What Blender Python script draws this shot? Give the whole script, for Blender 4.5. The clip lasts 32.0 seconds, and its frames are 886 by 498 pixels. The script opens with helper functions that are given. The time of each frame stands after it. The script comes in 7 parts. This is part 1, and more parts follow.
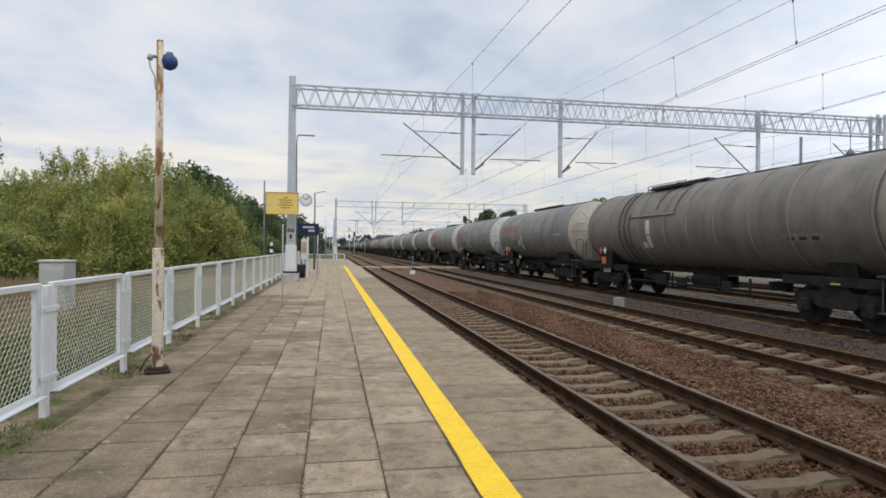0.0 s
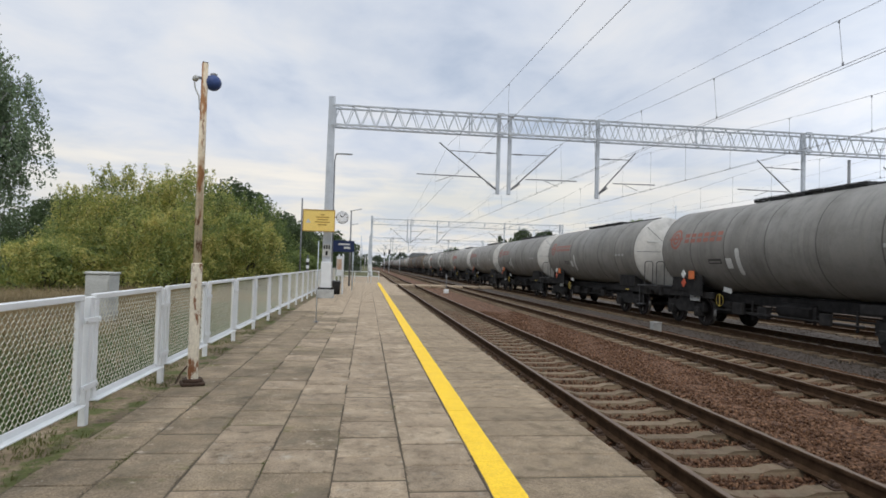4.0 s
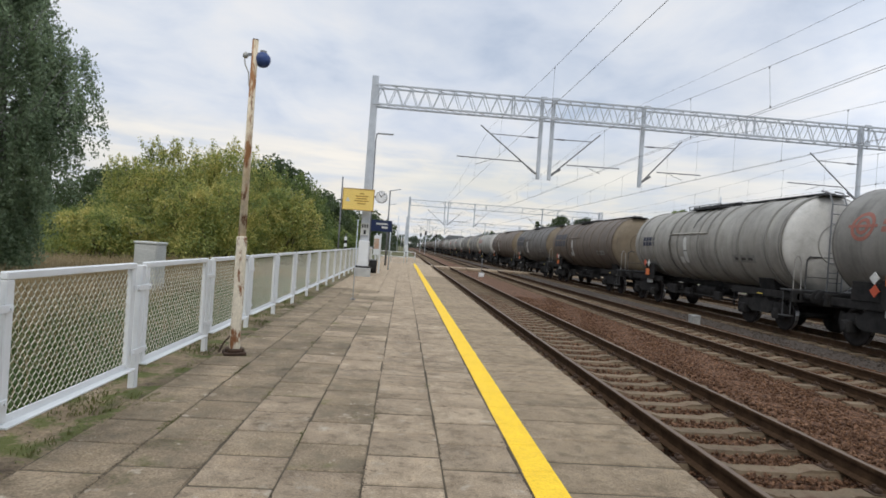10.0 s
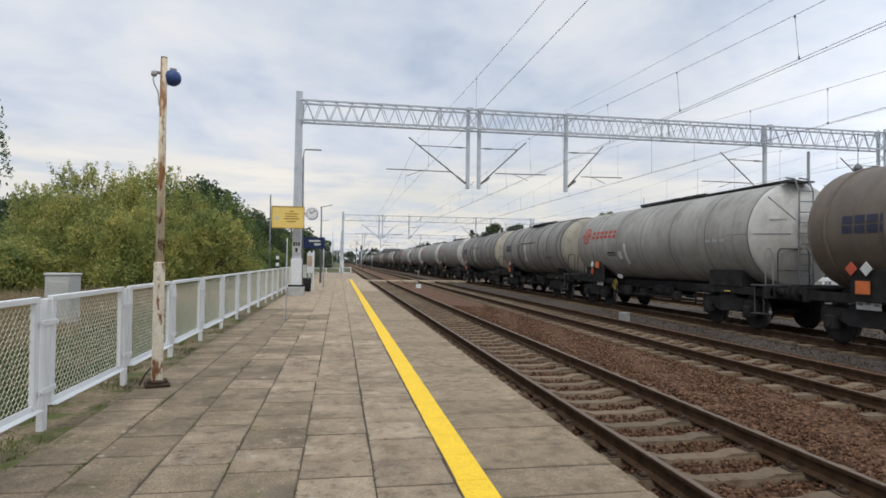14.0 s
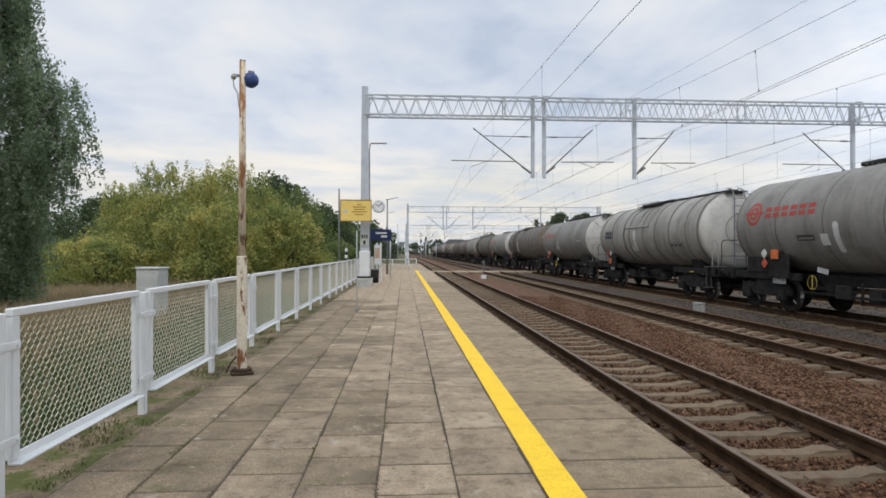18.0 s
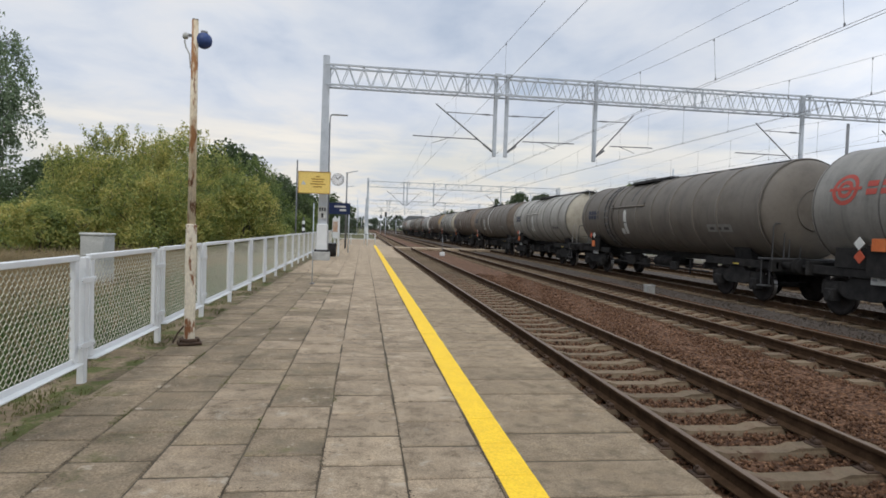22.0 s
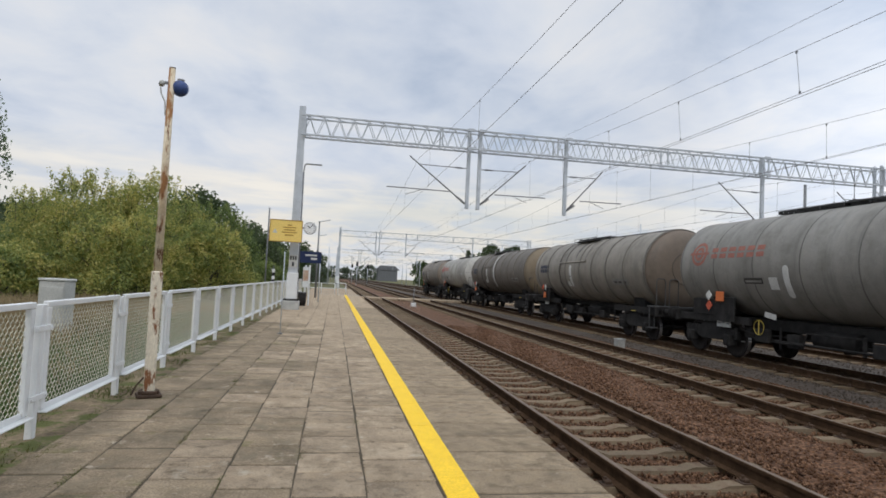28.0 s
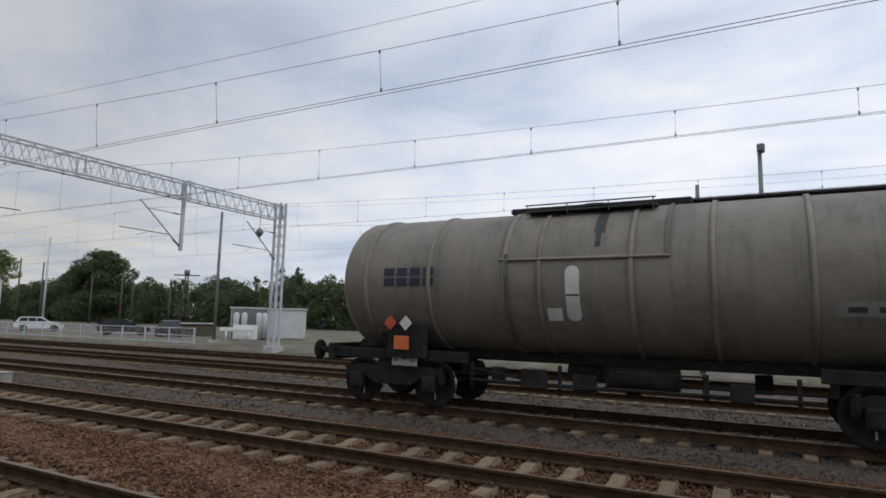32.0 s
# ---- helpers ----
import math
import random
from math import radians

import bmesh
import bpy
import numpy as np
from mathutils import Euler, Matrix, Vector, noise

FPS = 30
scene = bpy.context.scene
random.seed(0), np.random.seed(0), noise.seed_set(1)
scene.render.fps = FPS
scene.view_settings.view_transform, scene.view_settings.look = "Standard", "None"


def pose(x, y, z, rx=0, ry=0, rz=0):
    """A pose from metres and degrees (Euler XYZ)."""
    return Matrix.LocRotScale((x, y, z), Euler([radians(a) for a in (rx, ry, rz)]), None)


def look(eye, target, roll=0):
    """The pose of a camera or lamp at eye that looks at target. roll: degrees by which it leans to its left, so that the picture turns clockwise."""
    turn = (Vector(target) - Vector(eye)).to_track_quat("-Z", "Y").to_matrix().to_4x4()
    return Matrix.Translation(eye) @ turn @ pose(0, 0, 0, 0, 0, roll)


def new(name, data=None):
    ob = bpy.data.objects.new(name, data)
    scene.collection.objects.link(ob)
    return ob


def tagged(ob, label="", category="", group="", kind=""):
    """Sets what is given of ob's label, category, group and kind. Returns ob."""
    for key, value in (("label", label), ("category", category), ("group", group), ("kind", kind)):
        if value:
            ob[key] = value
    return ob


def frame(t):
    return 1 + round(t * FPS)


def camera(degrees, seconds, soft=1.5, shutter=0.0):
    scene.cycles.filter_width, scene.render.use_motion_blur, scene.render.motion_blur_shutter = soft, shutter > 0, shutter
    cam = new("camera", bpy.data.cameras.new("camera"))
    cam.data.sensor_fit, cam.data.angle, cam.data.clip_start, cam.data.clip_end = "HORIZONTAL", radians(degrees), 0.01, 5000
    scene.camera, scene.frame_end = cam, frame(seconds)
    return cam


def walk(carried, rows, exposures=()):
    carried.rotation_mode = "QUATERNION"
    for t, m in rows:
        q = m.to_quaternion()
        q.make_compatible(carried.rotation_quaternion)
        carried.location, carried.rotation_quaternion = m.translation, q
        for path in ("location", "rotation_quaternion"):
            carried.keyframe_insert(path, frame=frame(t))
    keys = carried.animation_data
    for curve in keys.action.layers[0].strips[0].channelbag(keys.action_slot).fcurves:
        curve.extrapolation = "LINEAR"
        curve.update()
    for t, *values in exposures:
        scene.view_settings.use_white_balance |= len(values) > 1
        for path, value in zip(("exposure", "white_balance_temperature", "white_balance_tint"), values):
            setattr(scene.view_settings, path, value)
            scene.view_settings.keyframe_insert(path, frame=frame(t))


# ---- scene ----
cam = camera(72.95, 32.0, soft=1.7)
PATH = [
    (0.0, pose(-0.042, 0.003, 1.448, 89.94, -0.54, -10.52)),
    (0.5, pose(-0.047, 0.010, 1.453, 89.96, -0.90, -10.30)),
    (1.0, pose(-0.072, 0.011, 1.452, 90.28, -1.47, -9.81)),
    (1.5, pose(-0.098, -0.015, 1.451, 90.48, -2.30, -8.52)),
    (2.0, pose(-0.078, -0.019, 1.441, 90.66, -2.79, -8.20)),
    (2.5, pose(-0.043, -0.007, 1.448, 90.84, -2.97, -8.02)),
    (3.0, pose(-0.010, 0.005, 1.450, 91.04, -2.62, -7.93)),
    (3.5, pose(-0.018, 0.002, 1.455, 91.38, -2.08, -7.70)),
    (5.5, pose(-0.003, -0.016, 1.477, 92.31, -0.43, -5.63)),
    (6.0, pose(-0.001, -0.024, 1.486, 92.51, 0.33, -5.49)),
    (6.5, pose(0.013, -0.012, 1.473, 92.64, 0.99, -5.44)),
    (7.0, pose(0.015, -0.005, 1.468, 92.63, 1.17, -5.72)),
    (7.5, pose(-0.007, -0.012, 1.462, 92.77, 1.09, -5.60)),
    (8.0, pose(-0.024, 0.002, 1.456, 92.98, 0.60, -5.53)),
    (8.5, pose(-0.048, -0.014, 1.461, 92.93, 0.17, -4.18)),
    (9.0, pose(-0.064, -0.039, 1.441, 91.38, -1.90, -3.46)),
    (9.5, pose(-0.080, -0.020, 1.429, 90.55, -3.02, -3.55)),
    (10.0, pose(-0.059, -0.017, 1.453, 89.87, -3.99, -3.83)),
    (10.5, pose(-0.043, -0.026, 1.461, 90.10, -3.68, -3.70)),
    (11.0, pose(-0.035, -0.033, 1.465, 90.35, -3.25, -3.61)),
    (11.5, pose(-0.035, -0.030, 1.455, 90.58, -3.01, -3.54)),
    (12.0, pose(0.006, -0.030, 1.462, 90.92, -2.71, -3.65)),
    (12.5, pose(0.042, -0.008, 1.451, 91.08, -2.44, -4.72)),
    (13.0, pose(0.073, -0.007, 1.439, 91.12, -1.93, -6.68)),
    (13.5, pose(0.071, -0.012, 1.456, 91.31, -1.07, -8.89)),
    (14.0, pose(0.043, -0.014, 1.458, 91.25, -0.69, -9.83)),
    (14.5, pose(0.001, -0.007, 1.469, 91.40, -0.66, -9.89)),
    (15.0, pose(-0.022, -0.007, 1.466, 90.92, -0.69, -9.26)),
    (15.5, pose(-0.069, -0.030, 1.474, 90.84, -0.61, -6.18)),
    (17.5, pose(-0.034, -0.037, 1.478, 90.69, -0.18, -3.86)),
    (18.0, pose(-0.038, -0.056, 1.472, 90.30, -0.06, -3.73)),
    (18.5, pose(-0.048, -0.067, 1.473, 89.75, -0.18, -3.54)),
    (19.0, pose(-0.053, -0.072, 1.468, 89.44, -0.34, -3.28)),
    (19.5, pose(-0.014, -0.083, 1.472, 88.92, -0.51, -3.26)),
    (20.0, pose(-0.002, -0.088, 1.476, 88.38, -0.58, -3.21)),
    (20.5, pose(-0.010, -0.092, 1.457, 87.38, -0.56, -2.98)),
    (21.0, pose(-0.042, -0.066, 1.457, 86.95, -1.03, -3.04)),
    (21.5, pose(-0.031, -0.047, 1.455, 87.35, -1.70, -4.09)),
    (22.0, pose(0.009, -0.029, 1.449, 88.15, -1.87, -7.56)),
    (22.5, pose(0.021, -0.017, 1.444, 89.03, -2.05, -9.70)),
    (23.0, pose(0.035, -0.020, 1.452, 89.27, -1.99, -11.01)),
    (23.5, pose(0.057, 0.007, 1.460, 89.75, -1.67, -12.28)),
    (24.0, pose(0.058, 0.019, 1.466, 90.37, -1.71, -12.72)),
    (24.5, pose(0.044, 0.028, 1.464, 91.16, -1.51, -12.73)),
    (25.0, pose(0.007, 0.039, 1.469, 91.86, -1.64, -12.00)),
    (25.5, pose(0.011, 0.044, 1.465, 92.25, -1.85, -11.74)),
    (26.0, pose(-0.004, 0.028, 1.466, 92.54, -2.17, -11.11)),
    (26.5, pose(-0.020, 0.031, 1.459, 92.73, -2.58, -10.78)),
    (28.5, pose(0.001, -0.002, 1.463, 93.16, -3.07, -9.81)),
    (29.0, pose(-0.014, -0.005, 1.454, 93.17, -3.59, -9.16)),
    (29.5, pose(-0.007, 0.017, 1.455, 93.12, -3.79, -9.42)),
    (30.0, pose(0.021, 0.005, 1.460, 93.64, -3.67, -10.62)),
    (30.5, pose(0.011, 0.008, 1.457, 93.44, -3.43, -11.37)),
    (31.0, pose(-0.007, 0.052, 1.447, 93.44, -3.47, -12.82)),
    (31.5, pose(0.090, 0.209, 1.486, 94.67, -3.19, -25.25)),
    (31.8, pose(0.247, 0.248, 1.472, 95.95, -2.19, -44.93)),
    (32.0, pose(0.351, 0.205, 1.456, 96.97, -1.25, -61.80)),
]
walk(cam, PATH, exposures=[(0, 0.18), (3.0, 0.18), (8.0, 0.16), (9.0, 0.22), (12.0, 0.22), (14.0, 0.17), (18.0, 0.21), (21.0, 0.24), (22.0, 0.15), (23.0, 0.11), (24.0, 0.06), (26.0, 0.10), (29.0, 0.12), (31.0, 0.06), (31.5, -0.01), (32.0, -0.28)])

# ---- light ----
SUN_EL, SUN_AZ = radians(50), radians(205)
world = bpy.data.worlds.new("overcast_sky")
scene.world = world
world.use_nodes = True
wn, wl = world.node_tree.nodes, world.node_tree.links
wn.clear()
w_out = wn.new("ShaderNodeOutputWorld")
w_bg = wn.new("ShaderNodeBackground")
w_sky = wn.new("ShaderNodeTexSky")
w_sky.sky_type = "NISHITA"
w_sky.sun_disc = False
w_sky.sun_elevation, w_sky.sun_rotation = SUN_EL, SUN_AZ
w_sky.air_density, w_sky.dust_density = 1.2, 2.5
w_tc = wn.new("ShaderNodeTexCoord")
w_sep = wn.new("ShaderNodeSeparateXYZ")
wl.new(w_tc.outputs["Generated"], w_sep.inputs[0])


def wmath(op, a, b=None):
    n = wn.new("ShaderNodeMath")
    n.operation = op
    for i, v in enumerate((a, b)):
        if v is None:
            continue
        if isinstance(v, (int, float)):
            n.inputs[i].default_value = v
        else:
            wl.new(v, n.inputs[i])
    return n.outputs[0]


# clouds lie on a flat layer: direction divided by its height
w_h = wmath("MAXIMUM", wmath("ADD", w_sep.outputs[2], 0.13), 0.05)
w_cx, w_cy = wmath("DIVIDE", w_sep.outputs[0], w_h), wmath("DIVIDE", w_sep.outputs[1], w_h)
w_comb = wn.new("ShaderNodeCombineXYZ")
wl.new(w_cx, w_comb.inputs[0])
wl.new(w_cy, w_comb.inputs[1])


def wnoise(scale, detail, rough, offset, stretch=(1, 1, 1)):
    mp = wn.new("ShaderNodeMapping")
    mp.inputs["Location"].default_value = offset
    mp.inputs["Scale"].default_value = stretch
    wl.new(w_comb.outputs[0], mp.inputs[0])
    n = wn.new("ShaderNodeTexNoise")
    n.inputs["Scale"].default_value, n.inputs["Detail"].default_value = scale, detail
    n.inputs["Roughness"].default_value = rough
    n.inputs["Distortion"].default_value = 0.35
    wl.new(mp.outputs[0], n.inputs["Vector"])
    return n.outputs[0]


def wramp(fac, stops):
    r = wn.new("ShaderNodeValToRGB")
    el = r.color_ramp.elements
    while len(el) < len(stops):
        el.new(0.5)
    for e, (p, c) in zip(el, stops):
        e.position, e.color = p, (*c, 1)
    wl.new(fac, r.inputs[0])
    return r.outputs[0]


def wmix(fac, a, b):
    m = wn.new("ShaderNodeMix")
    m.data_type = "RGBA"
    for sock, v in ((m.inputs[0], fac), (m.inputs[6], a), (m.inputs[7], b)):
        if isinstance(v, (int, float)):
            sock.default_value = v
        elif isinstance(v, tuple):
            sock.default_value = (*v, 1)
        else:
            wl.new(v, sock)
    return m.outputs[2]


w_skyc = wn.new("ShaderNodeVectorMath")
w_skyc.operation = "SCALE"
wl.new(w_sky.outputs[0], w_skyc.inputs[0])
w_skyc.inputs["Scale"].default_value = 0.10
w_big = wnoise(0.62, 5, 0.50, (3.1, 1.7, 0), (1, 1.0, 1))
w_fine = wnoise(2.3, 8, 0.58, (0.4, 5.2, 0), (1, 0.8, 1))
w_cover = wramp(w_big, [(0.28, (0.80, 0.80, 0.80)), (0.55, (1, 1, 1))])
w_cloud = wramp(wmath("ADD", wmath("MULTIPLY", w_big, 0.48), wmath("MULTIPLY", w_fine, 0.52)),
                [(0.38, (0.46, 0.525, 0.64)), (0.46, (0.555, 0.608, 0.705)), (0.54, (0.63, 0.668, 0.735)), (0.63, (0.70, 0.712, 0.742))])
# a clear, paler strip low over the horizon
w_low = wramp(w_sep.outputs[2], [(0.0, (1, 1, 1)), (0.12, (0.85, 0.85, 0.85)), (0.19, (0, 0, 0))])
w_ahead = wramp(w_sep.outputs[1], [(0.72, (0, 0, 0)), (0.93, (1, 1, 1))])
w_cloud2 = wmix(wmath("MULTIPLY", w_low, w_ahead), w_cloud, wramp(w_fine, [(0.42, (0.60, 0.63, 0.675)), (0.58, (0.74, 0.71, 0.655))]))
# a long thin break in the cloud ahead, low down, lets warmer light through
w_band = wn.new("ShaderNodeCombineXYZ")
wl.new(wmath("MULTIPLY", w_sep.outputs[0], 4.0), w_band.inputs[0])
wl.new(wmath("MULTIPLY", w_sep.outputs[2], 42.0), w_band.inputs[2])
w_bn = wn.new("ShaderNodeTexNoise")
w_bn.inputs["Scale"].default_value, w_bn.inputs["Detail"].default_value = 1.0, 5
wl.new(w_band.outputs[0], w_bn.inputs["Vector"])
w_streak = wmath("MULTIPLY", wmath("MULTIPLY", wramp(w_sep.outputs[2], [(0.085, (0, 0, 0)), (0.115, (1, 1, 1)), (0.14, (1, 1, 1)), (0.175, (0, 0, 0))]), wramp(w_bn.outputs[0], [(0.42, (0, 0, 0)), (0.60, (0.9, 0.9, 0.9))])), w_ahead)
w_cloud3 = wmix(w_streak, w_cloud2, (0.82, 0.785, 0.725))
w_col = wmix(w_cover, w_skyc.outputs[0], w_cloud3)
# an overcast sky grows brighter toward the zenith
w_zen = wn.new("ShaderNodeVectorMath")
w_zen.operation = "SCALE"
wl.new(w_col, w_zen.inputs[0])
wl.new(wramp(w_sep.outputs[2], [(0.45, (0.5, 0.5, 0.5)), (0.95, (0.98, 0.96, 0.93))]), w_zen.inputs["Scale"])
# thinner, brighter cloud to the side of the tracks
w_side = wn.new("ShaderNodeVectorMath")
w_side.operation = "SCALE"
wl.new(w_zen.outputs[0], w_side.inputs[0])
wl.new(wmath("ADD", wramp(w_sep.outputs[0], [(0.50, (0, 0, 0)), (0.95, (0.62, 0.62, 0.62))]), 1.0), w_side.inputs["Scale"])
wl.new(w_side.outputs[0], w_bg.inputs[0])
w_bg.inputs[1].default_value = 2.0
wl.new(w_bg.outputs[0], w_out.inputs[0])

sun = new("sun", bpy.data.lights.new("sun", "SUN"))
sun.data.energy, sun.data.angle, sun.data.color = 0.9, radians(20), (1.0, 0.97, 0.93)
sun.matrix_world = look((0, 0, 50), (math.sin(SUN_AZ) * -50, math.cos(SUN_AZ) * -50, 50 - 50 * math.tan(SUN_EL)))


# ---- materials ----
def material(name, rough=0.8, metal=0.0):
    m = bpy.data.materials.new(name)
    m.use_nodes = True
    b = m.node_tree.nodes["Principled BSDF"]
    b.inputs["Roughness"].default_value, b.inputs["Metallic"].default_value = rough, metal
    return m, m.node_tree.nodes, m.node_tree.links, b


def ramp_node(n, l, fac, stops):
    r = n.new("ShaderNodeValToRGB")
    el = r.color_ramp.elements
    while len(el) < len(stops):
        el.new(0.5)
    for e, (p, c) in zip(el, stops):
        e.position = p
        e.color = (*c, 1) if len(c) == 3 else c
    l.new(fac, r.inputs[0])
    return r.outputs[0]


def noise_node(n, l, vec, scale, detail=5, rough=0.6, stretch=(1, 1, 1), seed_by_object=True):
    mp = n.new("ShaderNodeMapping")
    mp.inputs["Scale"].default_value = stretch
    l.new(vec, mp.inputs[0])
    if seed_by_object:
        oi = n.new("ShaderNodeObjectInfo")
        mul = n.new("ShaderNodeMath")
        mul.operation, mul.inputs[1].default_value = "MULTIPLY", 37.0
        l.new(oi.outputs["Random"], mul.inputs[0])
        cb = n.new("ShaderNodeCombineXYZ")
        for i in range(3):
            l.new(mul.outputs[0], cb.inputs[i])
        l.new(cb.outputs[0], mp.inputs["Location"])
    t = n.new("ShaderNodeTexNoise")
    t.inputs["Scale"].default_value, t.inputs["Detail"].default_value, t.inputs["Roughness"].default_value = scale, detail, rough
    l.new(mp.outputs[0], t.inputs["Vector"])
    return t.outputs[0]


def mix_node(n, l, fac, a, b, blend="MIX"):
    m = n.new("ShaderNodeMix")
    m.data_type, m.blend_type = "RGBA", blend
    for sock, v in ((m.inputs[0], fac), (m.inputs[6], a), (m.inputs[7], b)):
        if isinstance(v, (int, float)):
            sock.default_value = v
        elif isinstance(v, tuple):
            sock.default_value = (*v, 1)
        else:
            l.new(v, sock)
    return m.outputs[2]


def surf(name, stops, scale=6.0, rough=0.8, metal=0.0, bump=0.15, fine=60.0, stretch=(1, 1, 1), vary=0.0, spots=None, world_space=False, spec=0.3, speckle=0.35, broad=None):
    """A surface: colour by coarse noise, broken by fine grain, with bump; spots: (colour, scale, low, high) for stains."""
    m, n, l, b = material(name, rough, metal)
    b.inputs["Specular IOR Level"].default_value = spec
    tc = n.new("ShaderNodeTexCoord")
    vec = tc.outputs["Object"]
    if world_space:
        g = n.new("ShaderNodeNewGeometry")
        vec = g.outputs["Position"]
    own = not world_space
    big = noise_node(n, l, vec, scale, 6, 0.6, stretch, own)
    grain = noise_node(n, l, vec, fine, 4, 0.7, stretch, own)
    col = ramp_node(n, l, big, stops)
    col = mix_node(n, l, speckle, col, ramp_node(n, l, grain, [(0.3, (0.35, 0.35, 0.35)), (0.7, (1.4, 1.4, 1.4))]), "MULTIPLY")
    if spots:
        for sc, s_scale, lo, hi in spots:
            f = ramp_node(n, l, noise_node(n, l, vec, s_scale, 7, 0.65, stretch, own), [(lo, (0, 0, 0)), (hi, (1, 1, 1))])
            col = mix_node(n, l, f, col, sc)
    if broad:
        gp = n.new("ShaderNodeNewGeometry")
        col = mix_node(n, l, 1.0, col, ramp_node(n, l, noise_node(n, l, gp.outputs["Position"], broad, 7, 0.68, (1, 1, 1), False), [(0.34, (0.66, 0.65, 0.62)), (0.5, (1, 1, 1)), (0.66, (1.16, 1.14, 1.10))]), "MULTIPLY")
    if vary:
        oi = n.new("ShaderNodeObjectInfo")
        col = mix_node(n, l, 1.0, col, ramp_node(n, l, oi.outputs["Random"], [(0, (1 - vary,) * 3), (1, (1 + vary * 0.6,) * 3)]), "MULTIPLY")
    l.new(col, b.inputs["Base Color"])
    bp = n.new("ShaderNodeBump")
    bp.inputs["Strength"].default_value, bp.inputs["Distance"].default_value = bump, 0.02
    l.new(grain, bp.inputs["Height"])
    l.new(bp.outputs[0], b.inputs["Normal"])
    rr = ramp_node(n, l, big, [(0.2, (max(rough - 0.12, 0),) * 3), (0.8, (min(rough + 0.1, 1),) * 3)])
    l.new(rr, b.inputs["Roughness"])
    return m


def tank_paint(name, dirt, amount):
    """Painted tank: each object's own colour under dusty streaks that run down the shell."""
    m, n, l, b = material(name, 0.62)
    tc = n.new("ShaderNodeTexCoord")
    oi = n.new("ShaderNodeObjectInfo")
    vec = tc.outputs["Object"]
    streak = noise_node(n, l, vec, 0.9, 5, 0.55, (1.0, 1.8, 0.3))
    blotch = noise_node(n, l, vec, 0.55, 6, 0.6)
    fine = noise_node(n, l, vec, 24, 4, 0.7)
    runs = noise_node(n, l, vec, 2.6, 4, 0.6, (0.5, 1.9, 0.13))
    patch = noise_node(n, l, vec, 1.7, 7, 0.7)
    col = oi.outputs["Color"]
    col = mix_node(n, l, ramp_node(n, l, blotch, [(0.3, (0.0, 0.0, 0.0)), (0.75, (amount,) * 3)]), col, dirt)
    col = mix_node(n, l, ramp_node(n, l, streak, [(0.45, (0.0, 0.0, 0.0)), (0.8, (amount * 0.8,) * 3)]), col, tuple(0.5 * c for c in dirt))
    col = mix_node(n, l, 0.3, col, ramp_node(n, l, fine, [(0.3, (0.6,) * 3), (0.7, (1.1,) * 3)]), "MULTIPLY")
    col = mix_node(n, l, ramp_node(n, l, runs, [(0.52, (0.0,) * 3), (0.76, (0.42,) * 3)]), col, tuple(0.28 * c for c in dirt))
    col = mix_node(n, l, 0.75, col, ramp_node(n, l, patch, [(0.32, (0.70, 0.68, 0.64)), (0.5, (1, 1, 1)), (0.7, (1.16, 1.14, 1.10))]), "MULTIPLY")
    l.new(col, b.inputs["Base Color"])
    l.new(ramp_node(n, l, blotch, [(0.2, (0.5,) * 3), (0.8, (0.8,) * 3)]), b.inputs["Roughness"])
    bp = n.new("ShaderNodeBump")
    bp.inputs["Strength"].default_value, bp.inputs["Distance"].default_value = 0.08, 0.02
    l.new(blotch, bp.inputs["Height"])
    l.new(bp.outputs[0], b.inputs["Normal"])
    return m


def leaf_mat(name, stops, rough=0.6):
    m, n, l, b = material(name, rough)
    g = n.new("ShaderNodeNewGeometry")
    isl = g.outputs["Random Per Island"]
    pos = noise_node(n, l, g.outputs["Position"], 0.7, 3, 0.5, (1, 1, 1), False)
    ad = n.new("ShaderNodeMath")
    ad.operation = "MULTIPLY_ADD"
    l.new(isl, ad.inputs[0])
    ad.inputs[1].default_value = 0.34
    l.new(pos, ad.inputs[2])
    sb = n.new("ShaderNodeMath")
    sb.operation, sb.inputs[1].default_value = "SUBTRACT", 0.17
    l.new(ad.outputs[0], sb.inputs[0])
    l.new(ramp_node(n, l, sb.outputs[0], stops), b.inputs["Base Color"])
    tr = n.new("ShaderNodeBsdfTranslucent")
    l.new(ramp_node(n, l, sb.outputs[0], [(p, tuple(1.2 * c for c in col)) for p, col in stops]), tr.inputs["Color"])
    mx = n.new("ShaderNodeMixShader")
    mx.inputs[0].default_value = 0.42
    l.new(b.outputs[0], mx.inputs[1])
    l.new(tr.outputs[0], mx.inputs[2])
    l.new(mx.outputs[0], n["Material Output"].inputs[0])
    return m


